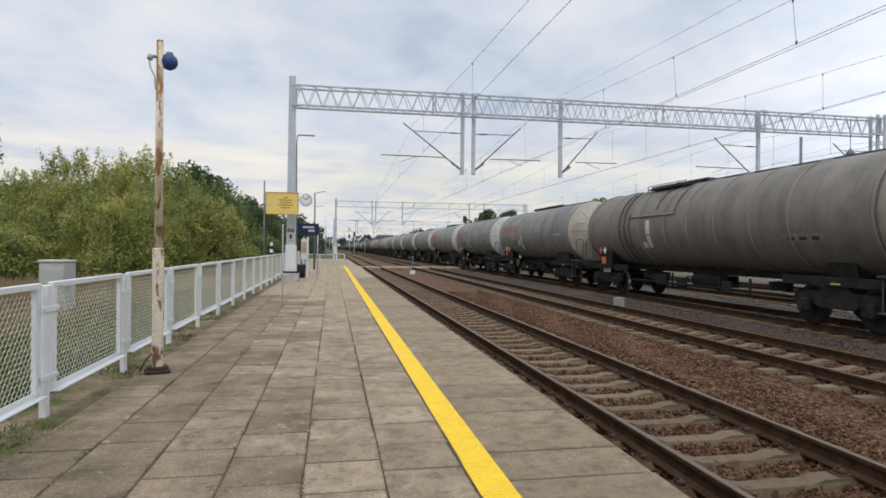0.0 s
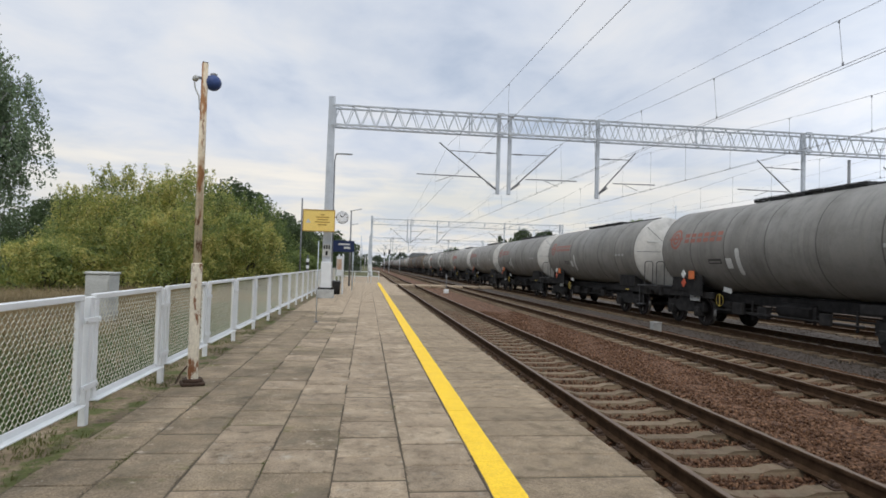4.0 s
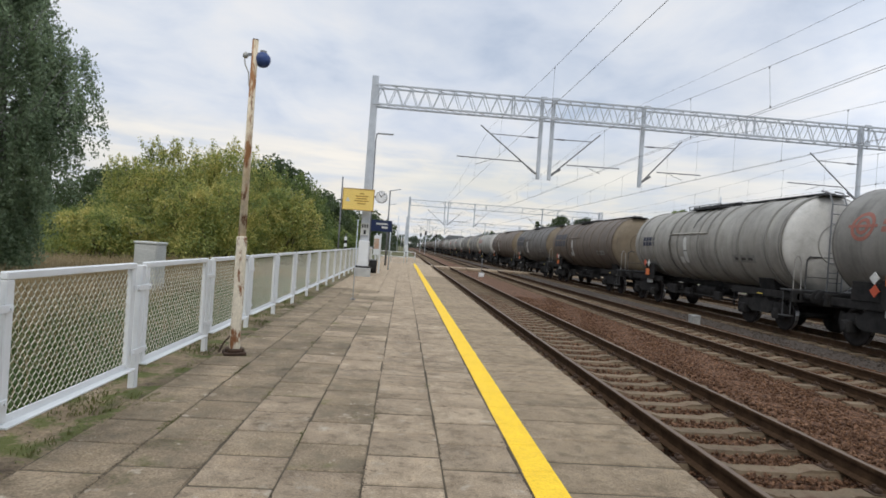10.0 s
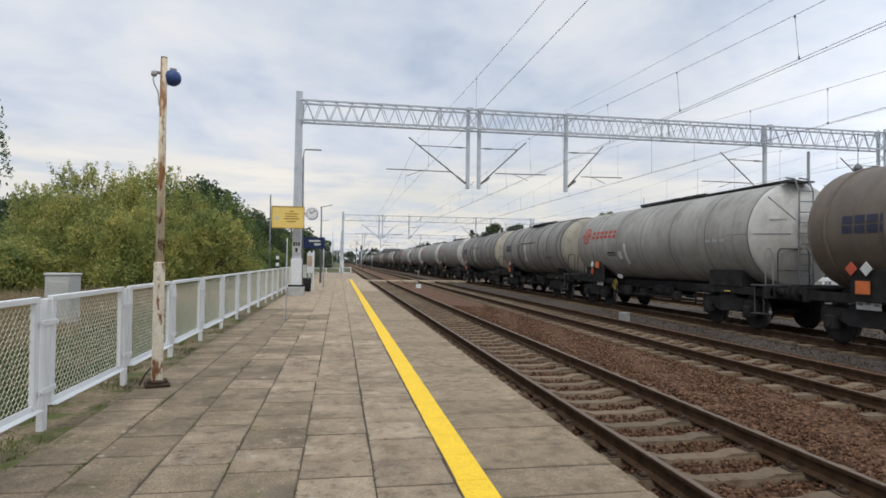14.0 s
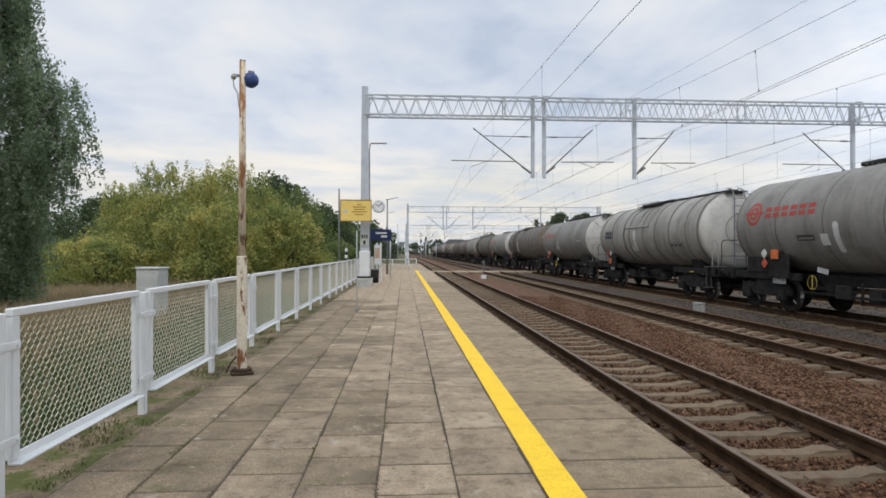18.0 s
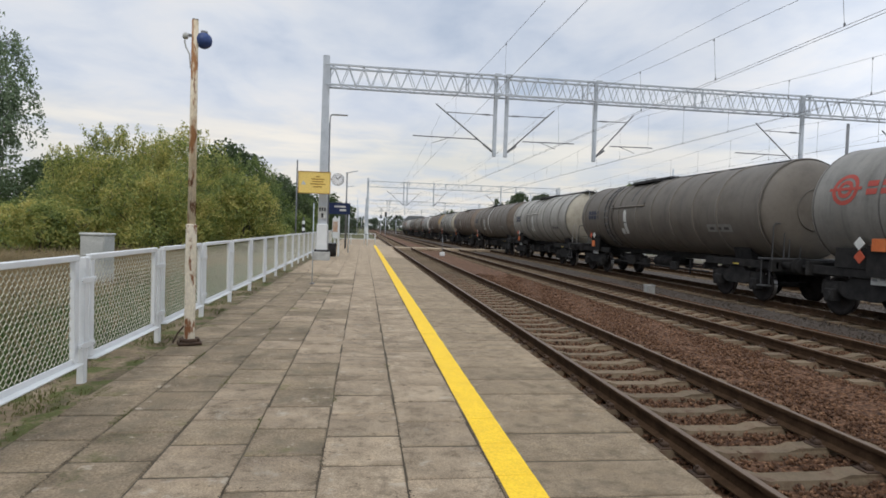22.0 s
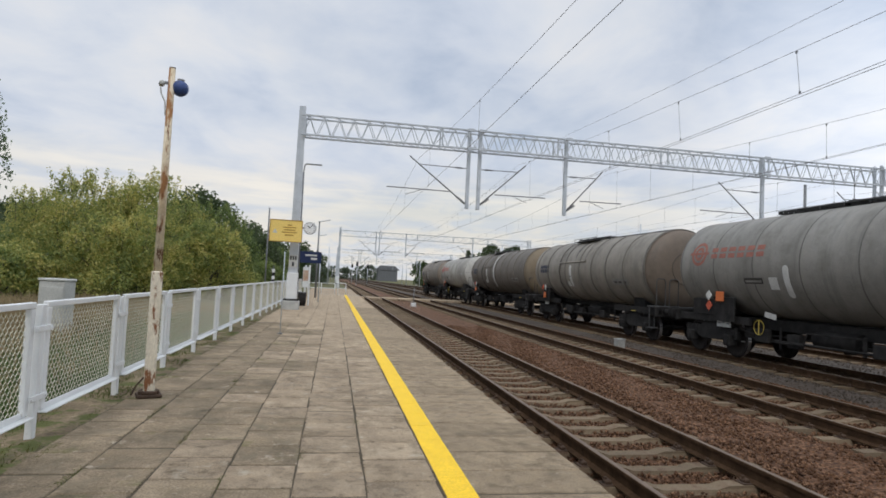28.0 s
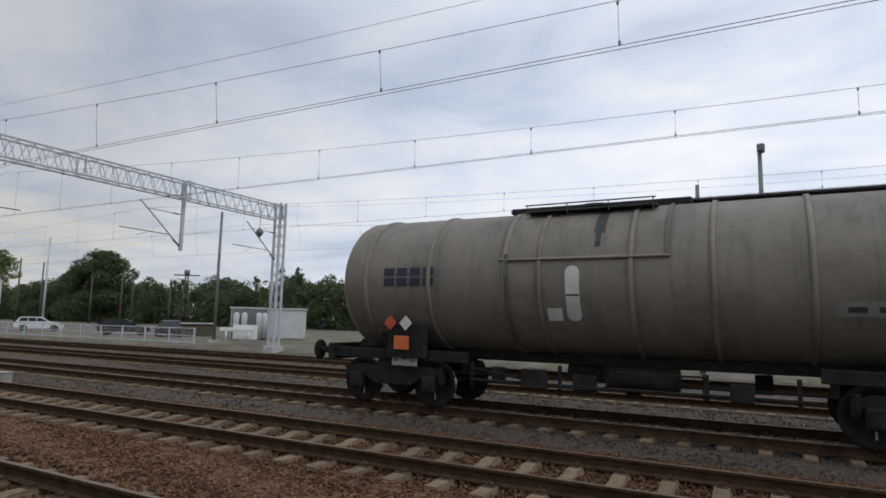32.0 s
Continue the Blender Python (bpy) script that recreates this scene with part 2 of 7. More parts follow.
M_SLAB = surf("concrete_slab", [(0.25, (0.31, 0.236, 0.157)), (0.5, (0.432, 0.335, 0.229)), (0.75, (0.53, 0.42, 0.295))], 2.2, 0.9, bump=0.9, fine=105, vary=0.15, speckle=0.8, broad=3.4,
              spots=[((0.20, 0.158, 0.108), 3.4, 0.56, 0.74), ((0.52, 0.45, 0.35), 6.0, 0.58, 0.72), ((0.13, 0.10, 0.065), 21, 0.63, 0.70), ((0.20, 0.155, 0.102), 11, 0.56, 0.70)])
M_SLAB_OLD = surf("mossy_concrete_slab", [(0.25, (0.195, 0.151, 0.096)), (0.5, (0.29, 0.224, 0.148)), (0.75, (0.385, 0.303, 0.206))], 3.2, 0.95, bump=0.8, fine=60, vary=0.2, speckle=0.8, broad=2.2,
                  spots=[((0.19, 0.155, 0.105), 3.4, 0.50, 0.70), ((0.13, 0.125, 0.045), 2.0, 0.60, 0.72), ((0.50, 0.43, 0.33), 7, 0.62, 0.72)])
M_SLAB_EDGE = surf("smooth_edge_slab", [(0.25, (0.25, 0.190, 0.122)), (0.5, (0.325, 0.250, 0.164)), (0.75, (0.385, 0.301, 0.202))], 3.0, 0.9, bump=0.7, fine=110, vary=0.13, speckle=0.8, broad=6.0,
                   spots=[((0.20, 0.158, 0.11), 4.0, 0.56, 0.72), ((0.42, 0.345, 0.255), 9.0, 0.60, 0.72), ((0.13, 0.10, 0.07), 24, 0.62, 0.70)])
M_JOINT = surf("joint_dirt", [(0.3, (0.055, 0.043, 0.029)), (0.7, (0.13, 0.105, 0.07))], 5, 0.95, world_space=True)
M_CONC = surf("cast_concrete", [(0.3, (0.36, 0.36, 0.34)), (0.7, (0.55, 0.55, 0.52))], 4, 0.85)
M_BOXCONC = surf("dusty_box_concrete", [(0.3, (0.25, 0.25, 0.235)), (0.7, (0.36, 0.36, 0.335))], 5, 0.85, bump=0.2)
M_EDGE = surf("platform_face", [(0.3, (0.10, 0.09, 0.075)), (0.7, (0.22, 0.20, 0.17))], 3, 0.9, world_space=True)
M_YELLOW = surf("yellow_road_paint", [(0.3, (0.80, 0.50, 0.02)), (0.7, (0.92, 0.60, 0.035))], 5, 0.7, bump=0.2, fine=70,
                spots=[((0.55, 0.37, 0.06), 14, 0.66, 0.74)], world_space=True)
M_GROUND = surf("dry_grass_ground", [(0.25, (0.05, 0.07, 0.02)), (0.5, (0.11, 0.108, 0.042)), (0.75, (0.20, 0.165, 0.08))], 0.35, 0.95, bump=0.5, fine=9, world_space=True)
M_SOIL = surf("soil_verge", [(0.3, (0.135, 0.098, 0.06)), (0.55, (0.25, 0.19, 0.12)), (0.75, (0.38, 0.305, 0.215))], 1.6, 0.95, bump=0.6, fine=22, world_space=True,
              spots=[((0.095, 0.105, 0.03), 2.4, 0.50, 0.57), ((0.15, 0.15, 0.05), 9, 0.58, 0.64), ((0.075, 0.055, 0.035), 5.5, 0.60, 0.68)], speckle=0.7)
M_BAL_BROWN = surf("rust_brown_ballast", [(0.28, (0.018, 0.008, 0.004)), (0.5, (0.110, 0.053, 0.026)), (0.70, (0.285, 0.160, 0.090))], 17, 0.95, bump=1.0, fine=34, world_space=True)
M_BAL_GREY = surf("grey_ballast", [(0.28, (0.029, 0.022, 0.017)), (0.5, (0.074, 0.058, 0.045)), (0.72, (0.150, 0.122, 0.098))], 14, 0.95, bump=1.0, fine=34, world_space=True)
M_SLEEPER = surf("concrete_sleeper", [(0.3, (0.135, 0.097, 0.059)), (0.7, (0.245, 0.187, 0.120))], 5, 0.9, vary=0.25, spots=[((0.12, 0.072, 0.045), 5, 0.50, 0.66)])
M_RAIL = surf("rusty_rail_side", [(0.3, (0.034, 0.020, 0.0115)), (0.7, (0.078, 0.047, 0.027))], 6, 0.9, world_space=True, spec=0.05)
M_RAILTOP = surf("worn_rail_head", [(0.3, (0.13, 0.090, 0.06)), (0.7, (0.20, 0.15, 0.11))], 3, 0.55, 0.4, bump=0.05, stretch=(1, 0.1, 1), world_space=True)
M_WHITE = surf("white_gloss_paint", [(0.3, (0.66, 0.67, 0.66)), (0.7, (0.74, 0.75, 0.74))], 3, 0.5, bump=0.05, speckle=0.06, spots=[((0.52, 0.50, 0.44), 9, 0.66, 0.76)])
M_WIRE_MESH = surf("weathered_wire", [(0.3, (0.54, 0.52, 0.41)), (0.7, (0.64, 0.61, 0.49))], 6, 0.6, 0.0, bump=0.0)
M_GALV = surf("galvanised_steel", [(0.3, (0.44, 0.47, 0.50)), (0.7, (0.60, 0.63, 0.66))], 2, 0.55, 0.25, bump=0.05)
M_DGALV = surf("weathered_steel", [(0.3, (0.14, 0.145, 0.15)), (0.7, (0.24, 0.245, 0.25))], 3, 0.6, 0.3, bump=0.05)
M_DARKWIRE = surf("dark_wire", [(0.3, (0.17, 0.175, 0.185)), (0.7, (0.24, 0.245, 0.255))], 3, 0.6, 0.3, bump=0.0)
M_POST = surf("flaking_cream_paint", [(0.3, (0.56, 0.50, 0.38)), (0.7, (0.72, 0.65, 0.52))], 3, 0.75, bump=0.3, stretch=(1, 1, 0.35),
              spots=[((0.20, 0.085, 0.035), 7, 0.55, 0.60), ((0.10, 0.04, 0.02), 11, 0.62, 0.68)])
M_POST_RUST = surf("rusted_cream_paint", [(0.3, (0.58, 0.46, 0.30)), (0.7, (0.76, 0.67, 0.51))], 9, 0.8, bump=0.4, stretch=(1, 1, 0.3),
                   spots=[((0.30, 0.145, 0.06), 6, 0.51, 0.58), ((0.15, 0.065, 0.03), 10, 0.60, 0.66)])
M_RUST = surf("rust", [(0.3, (0.04, 0.026, 0.018)), (0.7, (0.095, 0.058, 0.037))], 9, 0.9, bump=0.4)
M_BLUE = surf("dark_blue_enamel", [(0.3, (0.03, 0.06, 0.17)), (0.7, (0.05, 0.085, 0.23))], 5, 0.45, bump=0.03)
M_GREYPL = surf("light_grey_plastic", [(0.3, (0.40, 0.40, 0.37)), (0.7, (0.52, 0.52, 0.48))], 3, 0.6, bump=0.05)
M_SIGN_Y = surf("yellow_sign_sheet", [(0.3, (0.82, 0.59, 0.16)), (0.7, (0.88, 0.65, 0.20))], 1, 0.5, bump=0.0)
M_SIGN_B = surf("blue_sign_sheet", [(0.3, (0.012, 0.022, 0.07)), (0.7, (0.02, 0.032, 0.09))], 1, 0.5, bump=0.0)
M_BLACK = surf("black_print", [(0.3, (0.02, 0.02, 0.02)), (0.7, (0.035, 0.035, 0.035))], 1, 0.7, bump=0.0)
M_BROWNPRINT = surf("brown_print", [(0.3, (0.38, 0.22, 0.05)), (0.7, (0.45, 0.27, 0.06))], 1, 0.7, bump=0.0)
M_TANK = tank_paint("tank_shell_paint", (0.142, 0.130, 0.112), 0.5)
M_TANK_END = tank_paint("tank_end_paint", (0.25, 0.22, 0.18), 0.35)
M_UNDER = surf("grimy_black_steel", [(0.3, (0.018, 0.0175, 0.0175)), (0.7, (0.041, 0.039, 0.037))], 4, 0.95, bump=0.2, spec=0.05)
M_WHEEL = surf("brake_dust_steel", [(0.3, (0.018, 0.0165, 0.016)), (0.7, (0.043, 0.037, 0.034))], 4, 0.9, 0.0, spec=0.06)
M_TREAD = surf("polished_wheel_tread", [(0.3, (0.35, 0.34, 0.33)), (0.7, (0.5, 0.49, 0.48))], 4, 0.35, 0.9)
M_WALK = surf("grating_steel", [(0.3, (0.05, 0.05, 0.05)), (0.7, (0.10, 0.10, 0.10))], 4, 0.7, 0.4)
M_RED = surf("faded_red_lettering", [(0.3, (0.34, 0.055, 0.042)), (0.7, (0.43, 0.085, 0.062))], 4, 0.65, bump=0.05)
M_REDOLD = surf("worn_red_lettering", [(0.3, (0.26, 0.10, 0.075)), (0.7, (0.34, 0.15, 0.115))], 3, 0.7, bump=0.05)
M_LBLUE = surf("navy_lettering", [(0.3, (0.024, 0.029, 0.052)), (0.7, (0.045, 0.050, 0.075))], 4, 0.65, bump=0.05)
M_LBLUE3 = surf("soiled_blue_lettering", [(0.3, (0.042, 0.046, 0.060)), (0.7, (0.072, 0.070, 0.075))], 3, 0.7, bump=0.05)
M_ORANGE = surf("orange_plate", [(0.3, (0.52, 0.13, 0.035)), (0.7, (0.66, 0.18, 0.055))], 4, 0.6, bump=0.0)
M_REDPL = surf("red_plate", [(0.3, (0.42, 0.075, 0.035)), (0.7, (0.52, 0.10, 0.05))], 4, 0.6, bump=0.0)
M_PANEL = surf("grimy_panel", [(0.3, (0.17, 0.165, 0.15)), (0.7, (0.27, 0.26, 0.24))], 4, 0.7, bump=0.0)
M_STAIN = surf("oily_spill_stain", [(0.3, (0.030, 0.028, 0.025)), (0.7, (0.065, 0.060, 0.053))], 6, 0.6, bump=0.0)
M_YARD = surf("trodden_yard_soil", [(0.3, (0.085, 0.075, 0.058)), (0.55, (0.15, 0.13, 0.10)), (0.75, (0.24, 0.215, 0.175))], 0.9, 0.95, bump=0.6, fine=14, world_space=True, spots=[((0.09, 0.10, 0.035), 0.5, 0.52, 0.62)])
M_PANEL2 = surf("faded_white_marking", [(0.3, (0.34, 0.34, 0.32)), (0.7, (0.46, 0.46, 0.43))], 4, 0.7, bump=0.0)
M_PLATE = surf("dusty_white_plate", [(0.3, (0.50, 0.50, 0.47)), (0.7, (0.64, 0.64, 0.60))], 4, 0.65, bump=0.0)
M_YELPIPE = surf("yellow_handle_paint", [(0.3, (0.40, 0.30, 0.05)), (0.7, (0.55, 0.42, 0.08))], 6, 0.65)
M_BARK = surf("grey_bark", [(0.3, (0.05, 0.042, 0.035)), (0.7, (0.14, 0.125, 0.105))], 6, 0.95, bump=0.6, stretch=(1, 1, 0.3))
M_BIRCHBARK = surf("birch_bark", [(0.35, (0.07, 0.065, 0.06)), (0.6, (0.36, 0.35, 0.33))], 5, 0.9, bump=0.4, stretch=(1, 1, 3))
M_LEAF_BIRCH = leaf_mat("birch_leaves", [(0.1, (0.082, 0.122, 0.068)), (0.5, (0.155, 0.212, 0.118)), (0.9, (0.265, 0.33, 0.19))])
M_LEAF_BUSH = leaf_mat("yellow_green_leaves", [(0.22, (0.10, 0.145, 0.042)), (0.42, (0.22, 0.26, 0.072)), (0.60, (0.37, 0.362, 0.10)), (0.80, (0.56, 0.475, 0.16))])
M_LEAF_GREEN = leaf_mat("green_leaves", [(0.22, (0.07, 0.11, 0.032)), (0.48, (0.155, 0.205, 0.06)), (0.8, (0.26, 0.29, 0.085))])
M_LEAF_DARK = leaf_mat("dark_green_leaves", [(0.1, (0.035, 0.060, 0.022)), (0.5, (0.065, 0.095, 0.036)), (0.9, (0.11, 0.145, 0.06))])
# greyer than the near greens: haze of distance is mixed into this leaf colour
M_LEAF_HAZY = leaf_mat("haze_greyed_leaves", [(0.1, (0.05, 0.07, 0.045)), (0.5, (0.08, 0.105, 0.065)), (0.9, (0.12, 0.145, 0.09))])
M_GRASS = leaf_mat("green_grass_blades", [(0.1, (0.04, 0.075, 0.02)), (0.5, (0.08, 0.128, 0.036)), (0.9, (0.15, 0.195, 0.065))])
M_MOSS = leaf_mat("olive_moss", [(0.1, (0.06, 0.075, 0.02)), (0.5, (0.11, 0.12, 0.035)), (0.9, (0.20, 0.18, 0.07))])
M_STRAW = leaf_mat("straw_grass_blades", [(0.1, (0.16, 0.12, 0.06)), (0.5, (0.29, 0.222, 0.117)), (0.9, (0.45, 0.352, 0.21))])
M_RENDER = surf("cream_render_wall", [(0.3, (0.62, 0.59, 0.50)), (0.7, (0.74, 0.71, 0.62))], 0.8, 0.85, bump=0.1, world_space=True)
M_GLASS = surf("dark_window_glass", [(0.3, (0.02, 0.025, 0.03)), (0.7, (0.05, 0.055, 0.06))], 1, 0.12, bump=0.0)
M_ROOF = surf("grey_roof_sheet", [(0.3, (0.10, 0.105, 0.11)), (0.7, (0.17, 0.175, 0.18))], 2, 0.7)
M_SILVER = surf("container_sheet", [(0.3, (0.48, 0.49, 0.50)), (0.7, (0.60, 0.61, 0.62))], 1.5, 0.6, bump=0.05)
M_CAR_W = surf("white_car_paint", [(0.3, (0.66, 0.67, 0.68)), (0.7, (0.74, 0.75, 0.76))], 1, 0.25, bump=0.0)
M_CAR_D = surf("dark_car_paint", [(0.3, (0.018, 0.019, 0.022)), (0.7, (0.03, 0.031, 0.035))], 1, 0.25, bump=0.0)
M_TYRE = surf("tyre_rubber", [(0.3, (0.015, 0.015, 0.015)), (0.7, (0.03, 0.03, 0.03))], 5, 0.9)
M_CLOCKFACE = surf("clock_face", [(0.3, (0.80, 0.81, 0.82)), (0.7, (0.86, 0.87, 0.88))], 1, 0.4, bump=0.0)
M_WOODPOLE = surf("tarred_wood_pole", [(0.3, (0.07, 0.058, 0.046)), (0.7, (0.14, 0.12, 0.095))], 4, 0.9, stretch=(1, 1, 0.2))
M_POSTER = surf("timetable_print", [(0.3, (0.45, 0.20, 0.08)), (0.7, (0.58, 0.50, 0.42))], 5, 0.5, bump=0.0)


# ---- mesh tools ----
class Mesh:
    """Collects faces of simple solids into one mesh."""

    def __init__(self):
        self.v, self.f, self.smooth = [], [], []

    def add(self, verts, faces, smooth=False):
        o = len(self.v)
        self.v.extend(tuple(p) for p in verts)
        self.f.extend(tuple(i + o for i in q) for q in faces)
        self.smooth.extend([smooth] * len(faces))
        return self

    def box(self, c, s, b=0.0, turn=None):
        """A box about c of size s, with its edges cut back by b."""
        c, h = Vector(c), [x / 2 for x in s]
        if b <= 0:
            vs = [Vector((x * h[0], y * h[1], z * h[2])) for x in (-1, 1) for y in (-1, 1) for z in (-1, 1)]
            fs = [(0, 1, 3, 2), (4, 6, 7, 5), (0, 4, 5, 1), (2, 3, 7, 6), (0, 2, 6, 4), (1, 5, 7, 3)]
        else:
            b = min(b, 0.45 * min(s))
            vs, ix = [], {}
            for sx in (-1, 1):
                for sy in (-1, 1):
                    for sz in (-1, 1):
                        for a in range(3):
                            p = [(h[k] if k == a else h[k] - b) * (sx, sy, sz)[k] for k in range(3)]
                            ix[sx, sy, sz, a] = len(vs)
                            vs.append(Vector(p))
            fs = []

            def face(ids, out):
                q = [vs[i] for i in ids]
                nrm = (q[1] - q[0]).cross(q[2] - q[1])
                fs.append(tuple(ids) if nrm.dot(Vector(out)) > 0 else tuple(reversed(ids)))

            for a in range(3):
                u, w = (a + 1) % 3, (a + 2) % 3
                for sg in (-1, 1):
                    ids = []
                    for su, sw in ((-1, -1), (1, -1), (1, 1), (-1, 1)):
                        k = [0, 0, 0]
                        k[a], k[u], k[w] = sg, su, sw
                        ids.append(ix[(*k, a)])
                    out = [0, 0, 0]
                    out[a] = sg
                    face(ids, out)
                for su in (-1, 1):
                    for sw in (-1, 1):
                        k1, k2 = [0, 0, 0], [0, 0, 0]
                        k1[a], k1[u], k1[w] = -1, su, sw
                        k2[a], k2[u], k2[w] = 1, su, sw
                        out = [0, 0, 0]
                        out[u], out[w] = su, sw
                        face([ix[(*k1, u)], ix[(*k2, u)], ix[(*k2, w)], ix[(*k1, w)]], out)
            for sx in (-1, 1):
                for sy in (-1, 1):
                    for sz in (-1, 1):
                        face([ix[sx, sy, sz, a] for a in range(3)], (sx, sy, sz))
        if turn is not None:
            vs = [turn @ p for p in vs]
        return self.add([c + p for p in vs], fs)

    def tube(self, p0, p1, r, n=8, r1=None, cap=True):
        p0, p1 = Vector(p0), Vector(p1)
        r1 = r if r1 is None else r1
        d = (p1 - p0).normalized()
        a = d.orthogonal().normalized()
        b = d.cross(a)
        vs = [p + (a * math.cos(2 * math.pi * i / n) + b * math.sin(2 * math.pi * i / n)) * q for p, q in ((p0, r), (p1, r1)) for i in range(n)]
        o = len(self.v)
        self.add(vs, [(i, (i + 1) % n, n + (i + 1) % n, n + i) for i in range(n)], n > 6)
        if cap:
            self.f += [tuple(o + i for i in reversed(range(n))), tuple(o + n + i for i in range(n))]
            self.smooth += [False, False]
        return self

    def path(self, pts, r, n=6):
        for a, b in zip(pts, pts[1:]):
            self.tube(a, b, r, n)
        return self

    def lathe(self, profile, n=24, m=None, smooth=True, span=None):
        """Turns (along, radius) pairs about the y axis; span: angles in degrees from -x up over the top."""
        vs, fs = [], []
        full = span is None
        cols = n if full else n + 1
        for y, r in profile:
            for i in range(cols):
                a = 2 * math.pi * i / n if full else radians(span[0] + (span[1] - span[0]) * i / n)
                p = Vector((-r * math.cos(a), y, r * math.sin(a)))
                vs.append(m @ p if m is not None else p)
        for j in range(len(profile) - 1):
            for i in range(n):
                k = (i + 1) % cols
                fs.append((j * cols + i, j * cols + k, (j + 1) * cols + k, (j + 1) * cols + i))
        return self.add(vs, fs, smooth)

    def prism(self, poly, d, m=None):
        """A flat outline in x, z pushed along y by d."""
        n = len(poly)
        vs = [Vector((x, y, z)) for y in (0, d) for x, z in poly]
        if m is not None:
            vs = [m @ p for p in vs]
        return self.add(vs, [tuple(range(n)), tuple(reversed(range(n, 2 * n)))] + [(i, n + i, n + (i + 1) % n, (i + 1) % n) for i in range(n)])

    def data(self, name):
        me = bpy.data.meshes.new(name)
        me.from_pydata(self.v, [], self.f)
        me.polygons.foreach_set("use_smooth", self.smooth)
        bm = bmesh.new()
        bm.from_mesh(me)
        bmesh.ops.recalc_face_normals(bm, faces=bm.faces)
        bm.to_mesh(me)
        bm.free()
        return me


def part(name, mesh, mat, parent=None, label="", at=None, color=None):
    """Links a mesh as one object, under a thing or a part."""
    me = mesh if isinstance(mesh, bpy.types.Mesh) else mesh.data(name)
    if not me.materials:
        me.materials.append(mat)
    ob = new(name, me)
    if parent is not None:
        ob.parent = parent
    if at is not None:
        ob.matrix_basis = at
    if color is not None:
        ob.color = (*color, 1)
    if label:
        tagged(ob, label)
    return ob


def thing(name, label, category, at=None, group="", kind=""):
    ob = new(name)
    ob.empty_display_size = 0.2
    if at is not None:
        ob.matrix_basis = at
    return tagged(ob, label, category, group, kind)


def raw(name, verts, faces, mat, parent=None, smooth=False):
    me = bpy.data.meshes.new(name)
    verts, faces = np.asarray(verts, np.float32), np.asarray(faces, np.int32)
    k = faces.shape[1]
    me.vertices.add(len(verts))
    me.vertices.foreach_set("co", verts.ravel())
    me.loops.add(faces.size)
    me.loops.foreach_set("vertex_index", faces.ravel())
    me.polygons.add(len(faces))
    me.polygons.foreach_set("loop_start", np.arange(0, faces.size, k, dtype=np.int32))
    me.polygons.foreach_set("loop_total", np.full(len(faces), k, np.int32))
    if smooth:
        me.polygons.foreach_set("use_smooth", np.ones(len(faces), bool))
    me.update(calc_edges=True)
    me.materials.append(mat)
    ob = new(name, me)
    if parent is not None:
        ob.parent = parent
    return ob


# ---- plan ----
RAIL_Z = -0.28            # rail head; the platform lies at 0
SLEEPER_Z = RAIL_Z - 0.17
TRACKS = (3.62, 7.97, 12.36, 17.3, 21.9)
BED_Z = SLEEPER_Z - 0.035
SLEEPER_PHASE = (0.21, 0.15, 0.30, 0.2, 0.5)
EDGE_X, LEFT_X = 2.05, -2.2
PLAT_Y0, PLAT_Y1 = -30.0, 49.0
SLAB = 0.516              # pitch of the paving along the platform
GANTRY_Y = 25.75
rng = np.random.default_rng(7)


# ---- ground ----
def ground_height(x):
    xs = [-400, -60, -12, -3.2, -2.15, -1.9, 2.0, 2.04, 26.7, 27.4, 40, 900]
    zs = [-0.5, -0.35, -0.22, -0.05, -0.03, -0.3, -0.3, -0.62, -0.62, -0.42, -0.4, -0.4]
    return np.interp(x, xs, zs)


